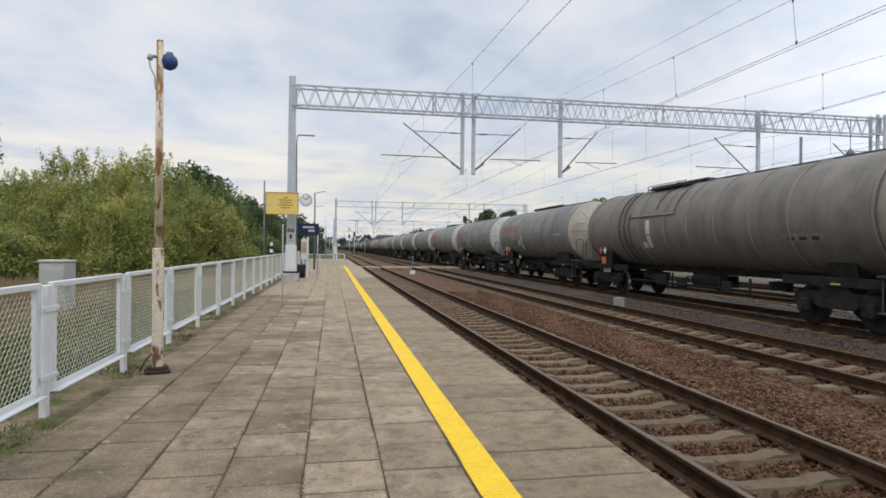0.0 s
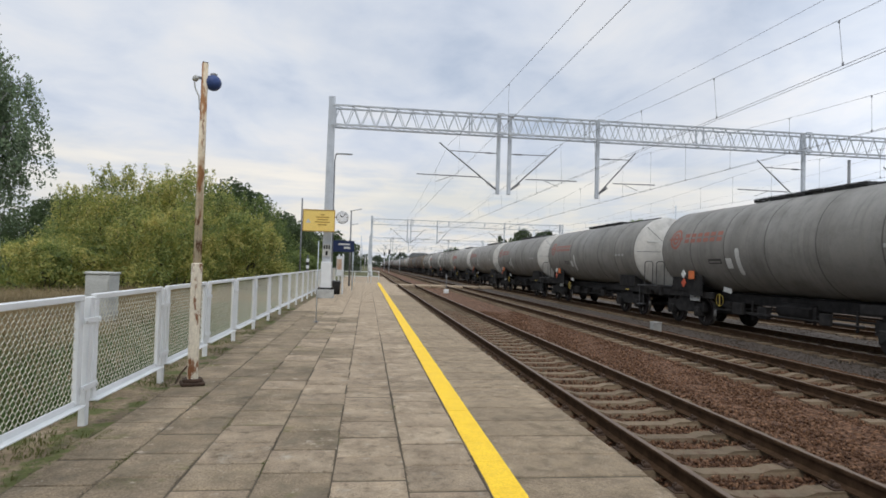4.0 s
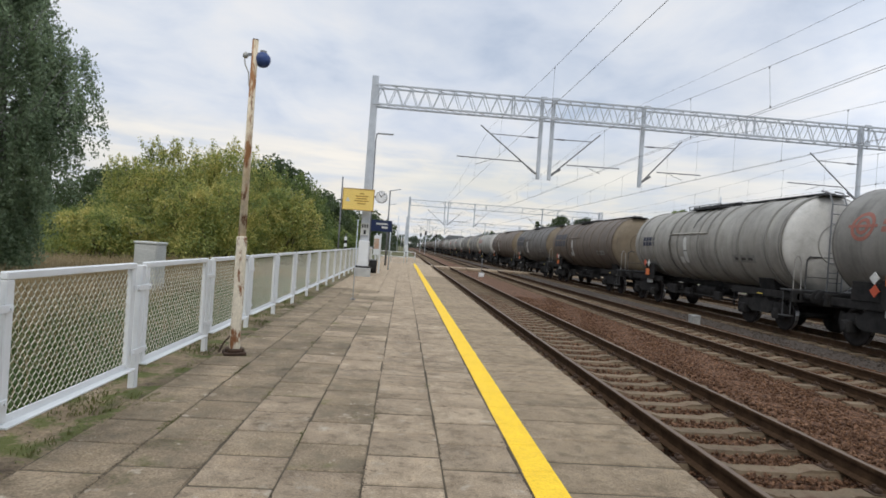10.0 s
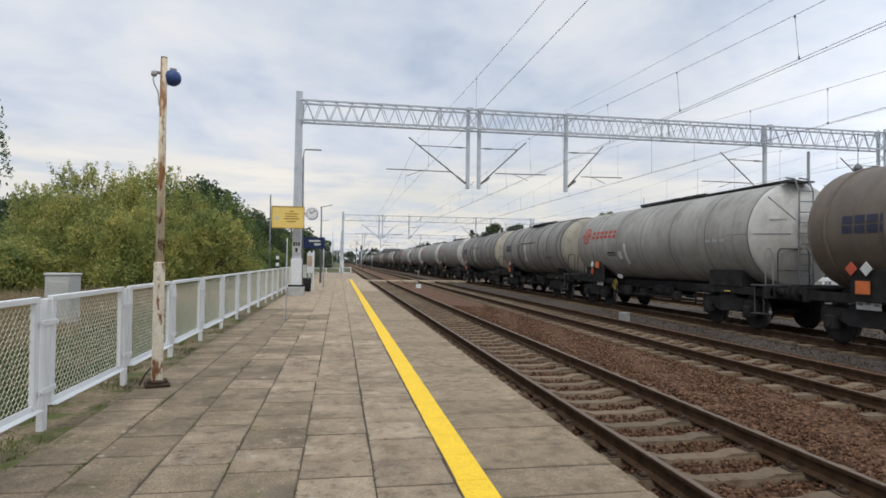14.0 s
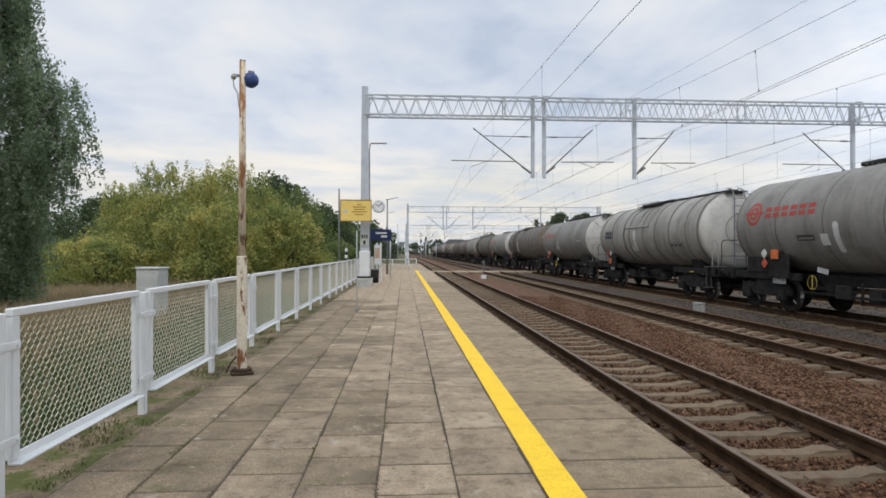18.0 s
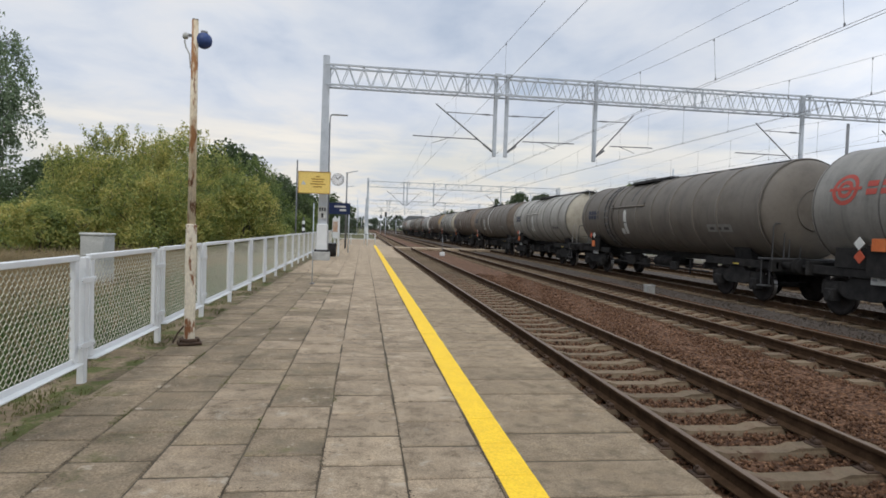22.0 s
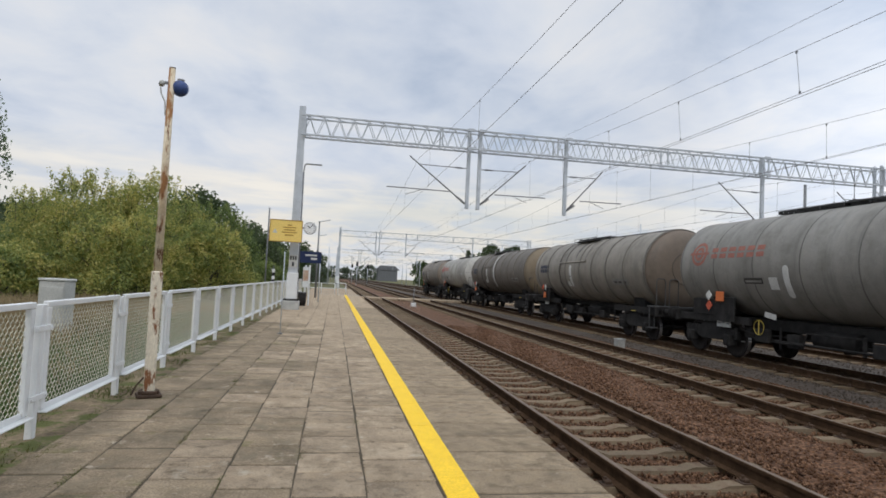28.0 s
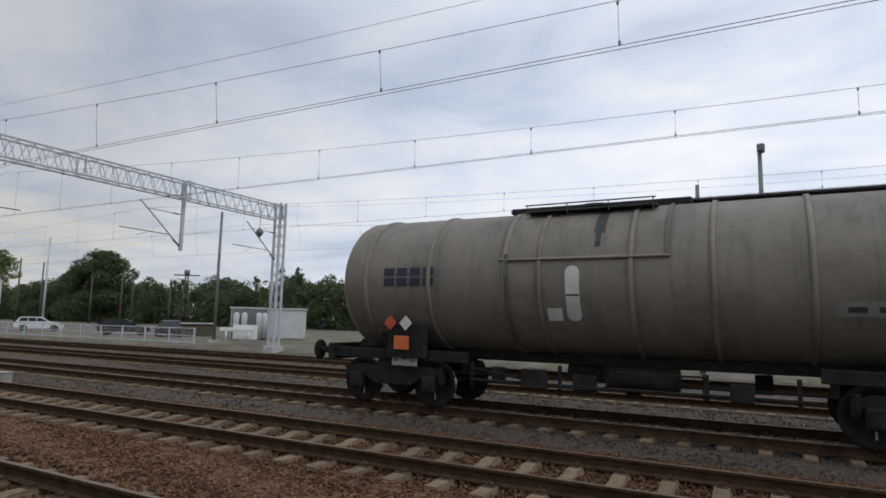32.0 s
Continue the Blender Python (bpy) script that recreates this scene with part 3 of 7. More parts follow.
def build_ground():
    xs = np.unique(np.concatenate([[-900, -400, -200, -100, -60], np.arange(-40, -2.2, 0.8), [-2.2, -2.1, -1.9, 2.0, 2.04, 8, 16, 24.4, 26.7, 27.0], np.arange(27, 60, 3), [80, 140, 300, 900]]))
    ys = np.unique(np.concatenate([[-600, -200, -80], np.arange(-40, 80, 2.0), np.arange(80, 200, 10), [260, 400, 700, 1200, 2500]]))
    gx, gy = np.meshgrid(xs, ys, indexing="ij")
    gz = ground_height(gx)
    wob = (gx < -3.5) * 0.06 * (np.sin(gx * 1.7 + gy * 0.6) + np.cos(gy * 1.3 - gx * 0.5))
    vs = np.stack([gx, gy, gz + wob], -1).reshape(-1, 3)
    n, m = len(xs), len(ys)
    i, j = np.meshgrid(np.arange(n - 1), np.arange(m - 1), indexing="ij")
    a = (i * m + j).ravel()
    ob = raw("ground", vs, np.stack([a, a + m, a + m + 1, a + 1], 1), M_GROUND, smooth=True)
    tagged(ob, "flat meadow ground with dry and green grass", "ground", kind="structure")
    # bare strip beside the paving
    ys = np.arange(PLAT_Y0, PLAT_Y1 + 1, 0.25)
    xs = np.linspace(-3.1, -2.16, 6)
    gx, gy = np.meshgrid(xs, ys, indexing="ij")
    gz = np.interp(gx, [-3.1, -2.9, -2.3, -2.16], [-0.09, -0.02, 0.0, -0.012]) + 0.018 * np.sin(gy * 3.1 + gx * 9) * np.cos(gy * 1.3)
    vs = np.stack([gx, gy, gz], -1).reshape(-1, 3)
    n, m = len(xs), len(ys)
    i, j = np.meshgrid(np.arange(n - 1), np.arange(m - 1), indexing="ij")
    a = (i * m + j).ravel()
    ob = raw("verge", vs, np.stack([a, a + m, a + m + 1, a + 1], 1), M_SOIL, smooth=True)
    tagged(ob, "bare soil verge with moss beside the paving", "verge", kind="structure")


def build_ballast():
    for nm, x0, x1, mat, lab in (("ballast_bed", 1.98, 9.9, M_BAL_BROWN, "rust-brown ballast bed under two tracks"), ("ballast_bed", 9.9, 27.0, M_BAL_GREY, "grey ballast bed under the freight tracks")):
        xs = np.arange(x0, x1 + 0.01, 0.32)
        ys = np.concatenate([np.arange(-25, 60, 0.4), np.arange(60, 200, 4), np.arange(200, 1500, 50)])
        gx, gy = np.meshgrid(xs, ys, indexing="ij")
        d = np.min([np.abs(gx - c) for c in TRACKS], axis=0)
        gz = BED_Z + np.interp(d, [0, 1.15, 1.5, 2.2], [-0.055, -0.05, 0.035, -0.03]) + 0.012 * np.sin(gx * 23 + gy * 7) + 0.012 * np.cos(gy * 17 - gx * 5)
        vs = np.stack([gx, gy, gz], -1).reshape(-1, 3)
        n, m = len(xs), len(ys)
        i, j = np.meshgrid(np.arange(n - 1), np.arange(m - 1), indexing="ij")
        a = (i * m + j).ravel()
        tagged(raw(nm, vs, np.stack([a, a + m, a + m + 1, a + 1], 1), mat, smooth=True), lab, "ballast", kind="structure")


def stones(name, count, area, mat, label, size=(0.018, 0.036)):
    """Loose broken stones as one mesh of rough lumps."""
    x = rng.uniform(area[0], area[1], count)
    y = area[2] + (area[3] - area[2]) * rng.uniform(0, 1, count) ** 1.6
    d = np.min([np.abs(x - c) for c in TRACKS], axis=0)
    z = BED_Z + np.interp(d, [0, 1.15, 1.5, 2.2], [-0.022, -0.02, 0.035, -0.03]) + 0.006
    keep = np.ones(count, bool)
    for c, ph in zip(TRACKS, SLEEPER_PHASE):
        on = (np.abs(x - c) < 1.22) & (np.abs((y - ph + 0.3) % 0.6 - 0.3) < 0.125) & (rng.uniform(0, 1, count) < 0.9)
        keep &= ~on
    x, y, z = x[keep], y[keep], z[keep]
    count = len(x)
    s = rng.uniform(*size, count)
    base = np.array([(1, 0, 0), (-1, 0, 0), (0, 1, 0), (0, -1, 0), (0, 0, 0.8), (0, 0, -0.5)], float)
    tri = np.array([(0, 2, 4), (2, 1, 4), (1, 3, 4), (3, 0, 4), (2, 0, 5), (1, 2, 5), (3, 1, 5), (0, 3, 5)])
    v = base[None] * rng.uniform(0.6, 1.35, (count, 6, 1)) * s[:, None, None]
    q = rng.normal(size=(count, 4))
    q /= np.linalg.norm(q, axis=1)[:, None]
    w, a, b, c = q.T
    R = np.stack([np.stack([1 - 2 * (b * b + c * c), 2 * (a * b - c * w), 2 * (a * c + b * w)], -1), np.stack([2 * (a * b + c * w), 1 - 2 * (a * a + c * c), 2 * (b * c - a * w)], -1),
                  np.stack([2 * (a * c - b * w), 2 * (b * c + a * w), 1 - 2 * (a * a + b * b)], -1)], 1)
    v = np.einsum("nij,nkj->nki", R, v) + np.stack([x, y, z], -1)[:, None]
    f = tri[None] + 6 * np.arange(count)[:, None, None]
    tagged(raw(name, v.reshape(-1, 3), f.reshape(-1, 3), mat), label, "ballast stones", kind="stuff")


# ---- tracks ----
def build_tracks():
    # flat-bottomed rail section
    sec = [(-0.07, -0.17), (0.07, -0.17), (0.07, -0.158), (0.012, -0.135), (0.010, -0.045), (0.036, -0.034), (0.036, -0.006), (0.028, 0.0), (-0.028, 0.0), (-0.036, -0.006), (-0.036, -0.034), (-0.010, -0.045), (-0.012, -0.135), (-0.07, -0.158)]
    rail_me = Mesh().prism(sec, 1.0).data("rail")
    rail_me.materials.append(M_RAIL)
    rail_me.materials.append(M_RAILTOP)
    for p in rail_me.polygons:
        if p.normal.z > 0.9 and p.center.z > -0.004:
            p.material_index = 1
    # sleeper: two deep ends and a lower waist
    sl = Mesh()
    prof = [(-1.25, 0.0), (-1.25, -0.19), (1.25, -0.19), (1.25, 0.0), (0.42, 0.0), (0.30, -0.035), (-0.30, -0.035), (-0.42, 0.0)]
    outline = [(x, z) for x, z in prof]
    n = len(outline)
    vs = [(x, y * (0.088 if z > -0.1 else 0.14), z) for y in (-1, 1) for x, z in outline]
    sl.add(vs, [tuple(range(n)), tuple(reversed(range(n, 2 * n)))] + [(i, n + i, n + (i + 1) % n, (i + 1) % n) for i in range(n)])
    sl_me = sl.data("sleeper")
    sl_me.materials.append(M_SLEEPER)
    # fastening: base plate, clip and bolt
    fa = Mesh()
    for sx in (-0.7525, 0.7525):
        fa.box((sx, 0, 0.006), (0.34, 0.15, 0.012), 0.003)
        for k in (-1, 1):
            fa.box((sx + k * 0.105, 0, 0.03), (0.07, 0.09, 0.04), 0.01)
            fa.tube((sx + k * 0.125, 0, 0.02), (sx + k * 0.125, 0, 0.075), 0.016, 6)
    fa_me = fa.data("rail_fastening")
    fa_me.materials.append(M_RUST)
    for k, cx in enumerate(TRACKS):
        t = thing("railway_track", "railway track with dark rusty rails on pale concrete sleepers", "track", pose(cx, 0, RAIL_Z), "railway tracks", "structure")
        y0 = -25
        for sx in (-0.7525, 0.7525):
            part("rail", rail_me, M_RAIL, t, at=Matrix.Translation((sx, y0, 0)) @ Matrix.Diagonal((1, 1500, 1, 1)))
        lo, hi = {0: (-6, 72), 1: (-6, 72), 2: (-9, 55), 3: (-3, 42), 4: (3, 42)}[k]
        y = math.ceil(lo / 0.6) * 0.6 + SLEEPER_PHASE[k]
        while y < hi:
            m = pose(rng.normal(0, 0.012), y, -0.17, 0, 0, rng.normal(0, 0.5))
            s = part("sleeper", sl_me, M_SLEEPER, t, at=m)
            if k < 3 and y < 22:
                part("rail_fastening", fa_me, M_RUST, s)
            y += 0.6
        far = Mesh()
        while y < 260:
            far.box((0, y, -0.2), (2.5, 0.24, 0.06))
            y += 0.6
        tagged(part("far_sleepers", far, M_SLEEPER, t), kind="stuff")


# ---- platform ----
def build_platform():
    p = thing("platform", "worn concrete slab platform with a yellow safety line", "platform", kind="structure")
    core = Mesh()
    core.box(((LEFT_X + EDGE_X) / 2 - 0.05, (PLAT_Y0 + PLAT_Y1) / 2, -0.36), (EDGE_X - LEFT_X - 0.14, PLAT_Y1 - PLAT_Y0, 0.60), 0.02)
    part("platform_core", core, M_EDGE, p)
    bed = Mesh()
    bed.box(((LEFT_X + EDGE_X) / 2 - 0.03, (PLAT_Y0 + PLAT_Y1) / 2, -0.029), (EDGE_X - LEFT_X - 0.08, PLAT_Y1 - PLAT_Y0 - 0.02, 0.045))
    part("joint_bed", bed, M_JOINT, p)
    # supporting blocks under the overhanging edge
    for i in range(36):
        b = Mesh().box((EDGE_X - 0.16, i * 1.25 + 1, -0.26), (0.22, 0.22, 0.40), 0.02)
        part("edge_block", b, M_EDGE, p)
    # paving
    cols = [(-2.19, -1.70), (-1.70, -1.20), (-1.20, -0.70), (-0.70, -0.205), (-0.205, 0.30), (0.30, 0.826)]
    cache = {}
    tiles, far, ageing = [], Mesh(), random.Random(4)

    def slab(x0, x1, y0, y1, th, key):
        w, d = x1 - x0 - 0.0085, y1 - y0 - 0.020
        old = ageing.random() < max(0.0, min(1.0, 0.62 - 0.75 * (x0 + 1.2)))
        k = (round(w, 3), round(d, 3), th, old, x0 > 0.8)
        if k not in cache:
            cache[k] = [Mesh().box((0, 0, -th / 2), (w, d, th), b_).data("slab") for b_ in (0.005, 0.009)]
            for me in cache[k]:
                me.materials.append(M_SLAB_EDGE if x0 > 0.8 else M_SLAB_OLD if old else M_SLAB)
        tiles.append((abs(y0 - 6), (x0 + x1) / 2, (y0 + y1) / 2, cache[k], (w, d, th), key))

    for ci, (x0, x1) in enumerate(cols):
        y = (3.60, 3.73, 3.48, 3.27, 3.60, 3.39)[ci] - 64 * SLAB
        while y < PLAT_Y1 - 0.5:
            slab(x0, x1, y, y + SLAB, 0.055, "paving_slab")
            y += SLAB
    y = 3.61 - 64 * SLAB
    while y < PLAT_Y1 - 0.55:
        slab(0.826, EDGE_X, y, y + SLAB, 0.11, "edge_slab")
        y += SLAB
    tiles.sort(key=lambda q: q[0])
    counts = {"paving_slab": 0, "edge_slab": 0}
    for d, cx, cy, mes, dims, key in tiles:
        dz, tx, ty = rng.normal(0, 0.0012), rng.normal(0, 0.22), rng.normal(0, 0.22)
        if key == "edge_slab":
            tx, ty, dz = tx * 0.3, ty * 0.3, dz * 0.6
        counts[key] += 1
        if counts[key] <= (285 if key == "paving_slab" else 90):
            part(key, mes[int(rng.integers(2))], M_SLAB, p, at=pose(cx + rng.normal(0, 0.003), cy + rng.normal(0, 0.004), dz, tx, ty, rng.normal(0, 0.5)))
        else:
            far.box((cx, cy, dz - dims[2] / 2), dims, 0.008)
    tagged(part("far_slabs", far, M_SLAB, p), kind="stuff")
    line = Mesh()
    y = PLAT_Y0
    while y < 48.4:
        j = rng.normal(0, 0.002, 2)
        line.box((0.945 + j[0] * 0.5, y + 0.265, 0.0065), (0.222 + j[1], 0.526, 0.003))
        y += 0.53
    part("safety_line", line, M_YELLOW, p, "bright yellow painted safety line")
    kerb = Mesh().box(((LEFT_X + EDGE_X) / 2, PLAT_Y1 + 0.1, -0.3), (EDGE_X - LEFT_X, 0.16, 0.6), 0.02)
    part("end_kerb", kerb, M_CONC, p)
    # path and boarded crossing behind the end
    c = thing("level_crossing", "pale concrete pedestrian crossing boards over the tracks", "crossing", kind="structure")
    for cx in TRACKS:
        for k, (a, b) in enumerate(((-2.1, -0.84), (-0.66, 0.66), (0.84, 2.1))):
            for j in range(3):
                part("crossing_board", Mesh().box((cx + (a + b) / 2, 54.0 + j * 1.0, RAIL_Z - 0.09), (b - a, 0.98, 0.18), 0.015), M_SLAB, c)
    a = thing("end_path", "paved path beyond the platform end", "path", kind="structure")
    part("paving", Mesh().box((-0.2, 62, -0.17), (4.4, 25, 0.3), 0.02), M_SLAB, a)


def build_grit():
    """Crumbs of soil and stone along the joints of the paving, as one mesh."""
    pts = []
    for xj, dense in ((-2.19, 260), (-1.70, 240), (-1.20, 210), (-0.70, 190), (-0.205, 170), (0.30, 170), (0.823, 150)):
        n = dense * 9
        y = 2.6 + 17 * rng.uniform(0, 1, n) ** 1.7
        keep = np.sin(y * 7.3 + xj * 31) + np.sin(y * 2.9 - xj * 17) + rng.normal(0, 0.7, n) > 0.1
        pts.append(np.stack([xj + rng.normal(0, 0.009, n), y, np.full(n, 0.0)], -1)[keep])
    p = np.concatenate(pts)
    s = rng.uniform(0.0025, 0.0075, len(p))[:, None, None]
    base = np.array([(1, 0, 0), (-0.5, 0.87, 0), (-0.5, -0.87, 0), (0, 0, 0.8)], float)
    v = p[:, None] + base[None] * rng.uniform(0.5, 1.5, (len(p), 4, 1)) * s
    f = np.array([(0, 1, 3), (1, 2, 3), (2, 0, 3)])[None] + 4 * np.arange(len(p))[:, None, None]
    tagged(raw("joint_grit", v.reshape(-1, 3), f.reshape(-1, 3), M_JOINT), "dark crumbs of soil along the paving joints", "grit", kind="stuff")


# ---- fence ----
def chain_mesh(w, h, pitch=0.034, diag=0.029, twist=0.013):
    """Wires of a chain-link panel, w wide along y and h high: slanted runs and short twisted uprights."""
    m = Mesh()
    r = 0.0030
    for i in range(int(w / pitch)):
        pts, z, j = [], 0.0, 0
        while z < h:
            y = min((i + (j + i) % 2) * pitch, w)
            pts += [Vector((0.001, y, z)), Vector((-0.001, y, min(z + twist, h)))]
            z, j = z + twist + diag, j + 1
        for a, b in zip(pts, pts[1:]):
            d = (b - a).normalized()
            u = Vector((1, 0, 0)) * r
            v = d.cross(Vector((1, 0, 0))) * r
            m.add([a + u, a - u * 0.5 + v * 0.87, a - u * 0.5 - v * 0.87, b + u, b - u * 0.5 + v * 0.87, b - u * 0.5 - v * 0.87],
                  [(0, 1, 4, 3), (1, 2, 5, 4), (2, 0, 3, 5)])
    return m


def build_fence():
    fx, step, y_first = -2.40, 1.95, 5.545
    w, z0, z1 = 1.74, 0.19, 1.13
    post = Mesh().box((0, 0, 0.565), (0.06, 0.07, 1.13), 0.006)
    strap = Mesh().box((0.035, 0, 0), (0.012, 0.30, 0.05), 0.003)
    for dy in (-0.12, 0.12):
        strap.tube((0.04, dy, 0), (0.052, dy, 0), 0.012, 6)
    top = Mesh().box((0, w / 2, z1 - 0.025), (0.05, w, 0.05), 0.006)
    side = Mesh().box((0, 0, (z0 + z1) / 2 - 0.013), (0.046, 0.075, z1 - z0 - 0.076), 0.006)
    bot = Mesh()
    bot.box((0.0, w / 2, z0 + 0.03), (0.012, w, 0.06), 0.002)
    bot.box((0.035, w / 2, z0 + 0.006), (0.075, w, 0.012), 0.002)
    net = chain_mesh(w - 0.15, z1 - z0 - 0.12)
    me = {k: v.data(k) for k, v in dict(post=post, strap=strap, top_rail=top, stile=side, bottom_rail=bot, wire_mesh=net).items()}
    for k in me:
        me[k].materials.append(M_WIRE_MESH if k == "wire_mesh" else M_WHITE)
    f = thing("fence", "white steel frame fence with chain-link mesh along the platform", "fence", pose(fx, 0, 0), kind="structure")
    for i in range(-6, 21):
        y = y_first + i * step
        p = part("post", me["post"], M_WHITE, f, at=pose(0, y, -0.02, rng.normal(0, 0.3), rng.normal(0, 0.3), 0))
        for z in (0.36, 0.93):
            part("strap", me["strap"], M_WHITE, p, at=pose(0, 0, z))
        lean = pose(0, y + 0.105, 0, 0, rng.normal(0, 0.25), 0)
        part("top_rail", me["top_rail"], M_WHITE, f, at=lean)
        part("bottom_rail", me["bottom_rail"], M_WHITE, f, at=lean)
        for yy in (0.04, w - 0.04):
            part("stile", me["stile"], M_WHITE, f, at=lean @ pose(0, yy, 0))
        part("wire_mesh", me["wire_mesh"], M_WIRE_MESH, f, "weathered galvanised chain-link wire", at=lean @ pose(0, 0.075, z0 + 0.06))


# ---- overhead line ----
def truss(w, h, d, bay=0.62, r=0.018):
    """Zigzag lacing of a box truss along x."""
    la = Mesh()
    n = int(w / bay)
    for i in range(n):
        x0, x1 = i * w / n, (i + 1) * w / n
        xm = (x0 + x1) / 2
        for y in (-d / 2, d / 2):
            la.tube((x0, y, 0), (xm, y, h), r, 5)
            la.tube((xm, y, h), (x1, y, 0), r, 5)
        for z in (0, h):
            la.tube((x0, -d / 2, z), (x1, d / 2, z), r * 0.8, 4)
    return la


def cantilever(parent, xp, sg, dz=0.0, reach=2.6):
    """Bracket from a drop post at xp that reaches sg * reach sideways."""
    r = reach
    part("strut", Mesh().tube((xp + sg * 0.08, 0, 4.92 + dz), (xp + sg * r, 0, 6.85 + dz), 0.029, 8), M_DGALV, parent)
    part("top_tie", Mesh().path([(xp + sg * 0.05, 0, 6.5 + dz), (xp + sg * r * 0.83, 0, 6.52 + dz)], 0.018), M_DGALV, parent)
    part("registration_arm", Mesh().path([(xp + sg * 0.75, 0, 5.42 + dz), (xp + sg * (r + 0.95), 0, 5.44 + dz)], 0.022).path([(xp + sg * (r - 0.6), 0, 5.42 + dz), (xp + sg * (r + 0.1), 0, 5.16 + dz)], 0.012), M_DGALV, parent)
    for k, (p, q) in enumerate((((xp + sg * 0.1, 0, 4.94 + dz), (xp + sg * 0.5, 0, 5.23 + dz)), ((xp + sg * 0.25, 0, 6.5 + dz), (xp + sg * 0.6, 0, 6.505 + dz)))):
        p, q = Vector(p), Vector(q)
        big, ln = (0.062 if k == 0 else 0.042), (q - p).length
        prof = [(0, 0.001)]
        for i in range(6):
            prof += [(ln * i / 6, 0.025), (ln * (i + 0.15) / 6, big), (ln * (i + 0.5) / 6, big), (ln * (i + 0.65) / 6, 0.025)]
        turn = Matrix.Translation(p) @ (q - p).to_track_quat("Y", "Z").to_matrix().to_4x4()
        part("insulator", Mesh().lathe(prof + [(ln, 0.001)], 8, turn), M_DARKWIRE, parent, "dark ribbed insulator")


def build_gantry(y, x0, x1, drops, near=True):
    g = thing("catenary_gantry", "galvanised lattice portal gantry over the tracks", "gantry", pose(0, y, 0), "catenary gantries")
    zb = 7.32
    mast = Mesh()
    # left mast: tapered square tube on a concrete foot
    vs = []
    for z, h in ((0.35, 0.19), (8.55, 0.13)):
        vs += [(x0 + sx * h, sy * h, z) for sx, sy in ((-1, -1), (1, -1), (1, 1), (-1, 1))]
    mast.add(vs, [(0, 1, 5, 4), (1, 2, 6, 5), (2, 3, 7, 6), (3, 0, 4, 7), (4, 5, 6, 7), (3, 2, 1, 0)])
    part("mast", mast, M_GALV, g)
    part("mast_sleeve", Mesh().box((x0, 0, 0.95), (0.44, 0.44, 1.15), 0.03), M_WHITE, g, "white painted mast sleeve")
    part("foot_plate", Mesh().box((x0, 0, 0.40), (0.62, 0.62, 0.08), 0.01), M_UNDER, g, "tarred black foot plate")
    part("footing", Mesh().box((x0, 0, 0.06), (0.66, 0.66, 0.62), 0.025), M_CONC, g, "pale concrete footing block")
    la = truss(x1 - x0, 0.82, 0.62, *((0.62, 0.018) if near else (1.3, 0.012)))
    ch = 0.07 if near else 0.045
    for yc in (-0.31, 0.31):
        for zc in (0, 0.82):
            part("chord", Mesh().box(((x1 - x0) / 2, yc, zc), (x1 - x0, ch, ch), 0.005), M_GALV, g, at=pose(x0, 0, zb))
    tagged(part("lacing", la, M_GALV, g, at=pose(x0, 0, zb)), kind="stuff")
    for xj in (x0 + 0.15, x0 + 6.0, x0 + 11.3, x0 + 16.7, x0 + 22.0, x1 - 0.15):
        for yj in (-0.31, 0.31):
            part("joint_bar", Mesh().box((xj, yj, zb + 0.41), (0.06, 0.05, 0.82)), M_GALV, g)
    for xp, sg, reach in drops:
        d = part("drop_post", Mesh().box((xp, 0, 6.45), (0.15, 0.15, 3.5), 0.01), M_GALV, g)
        for zc in (zb, zb + 0.82):
            part("clamp", Mesh().box((xp, -0.37, zc), (0.3, 0.06, 0.14), 0.01), M_GALV, d)
        cantilever(g, xp, sg, 0, reach)
    # right lattice mast
    lt = Mesh()
    for sx in (-0.22, 0.22):
        for sy in (-0.2, 0.2):
            part("mast_leg", Mesh().box((x1 + sx, sy, 3.95), (0.15 if near else 0.07, 0.09 if near else 0.07, 8.8), 0.008), M_GALV, g)
    for i in range(15):
        z = -0.3 + i * 0.58
        for sy in (-0.2, 0.2):
            lt.tube((x1 - 0.22, sy, z), (x1 + 0.22, sy, z + 0.58), 0.018, 4)
        for sx in (-0.22, 0.22):
            lt.tube((x1 + sx, -0.2, z), (x1 + sx, 0.2, z + 0.58), 0.018, 4)
    tagged(part("mast_lacing", lt, M_GALV, g), kind="stuff")
    part("footing", Mesh().box((x1, 0, -0.40), (0.9, 0.8, 0.5), 0.02), M_CONC, g)
    cantilever(g, x1 - 0.2, -1, 0, 2.4)
    return g


SPAN = 62.0


def wire_z(y, hi, sag):
    k = (y - GANTRY_Y) / SPAN
    u = (k - math.floor(k)) * 2 - 1
    return hi - sag * (1 - u * u)


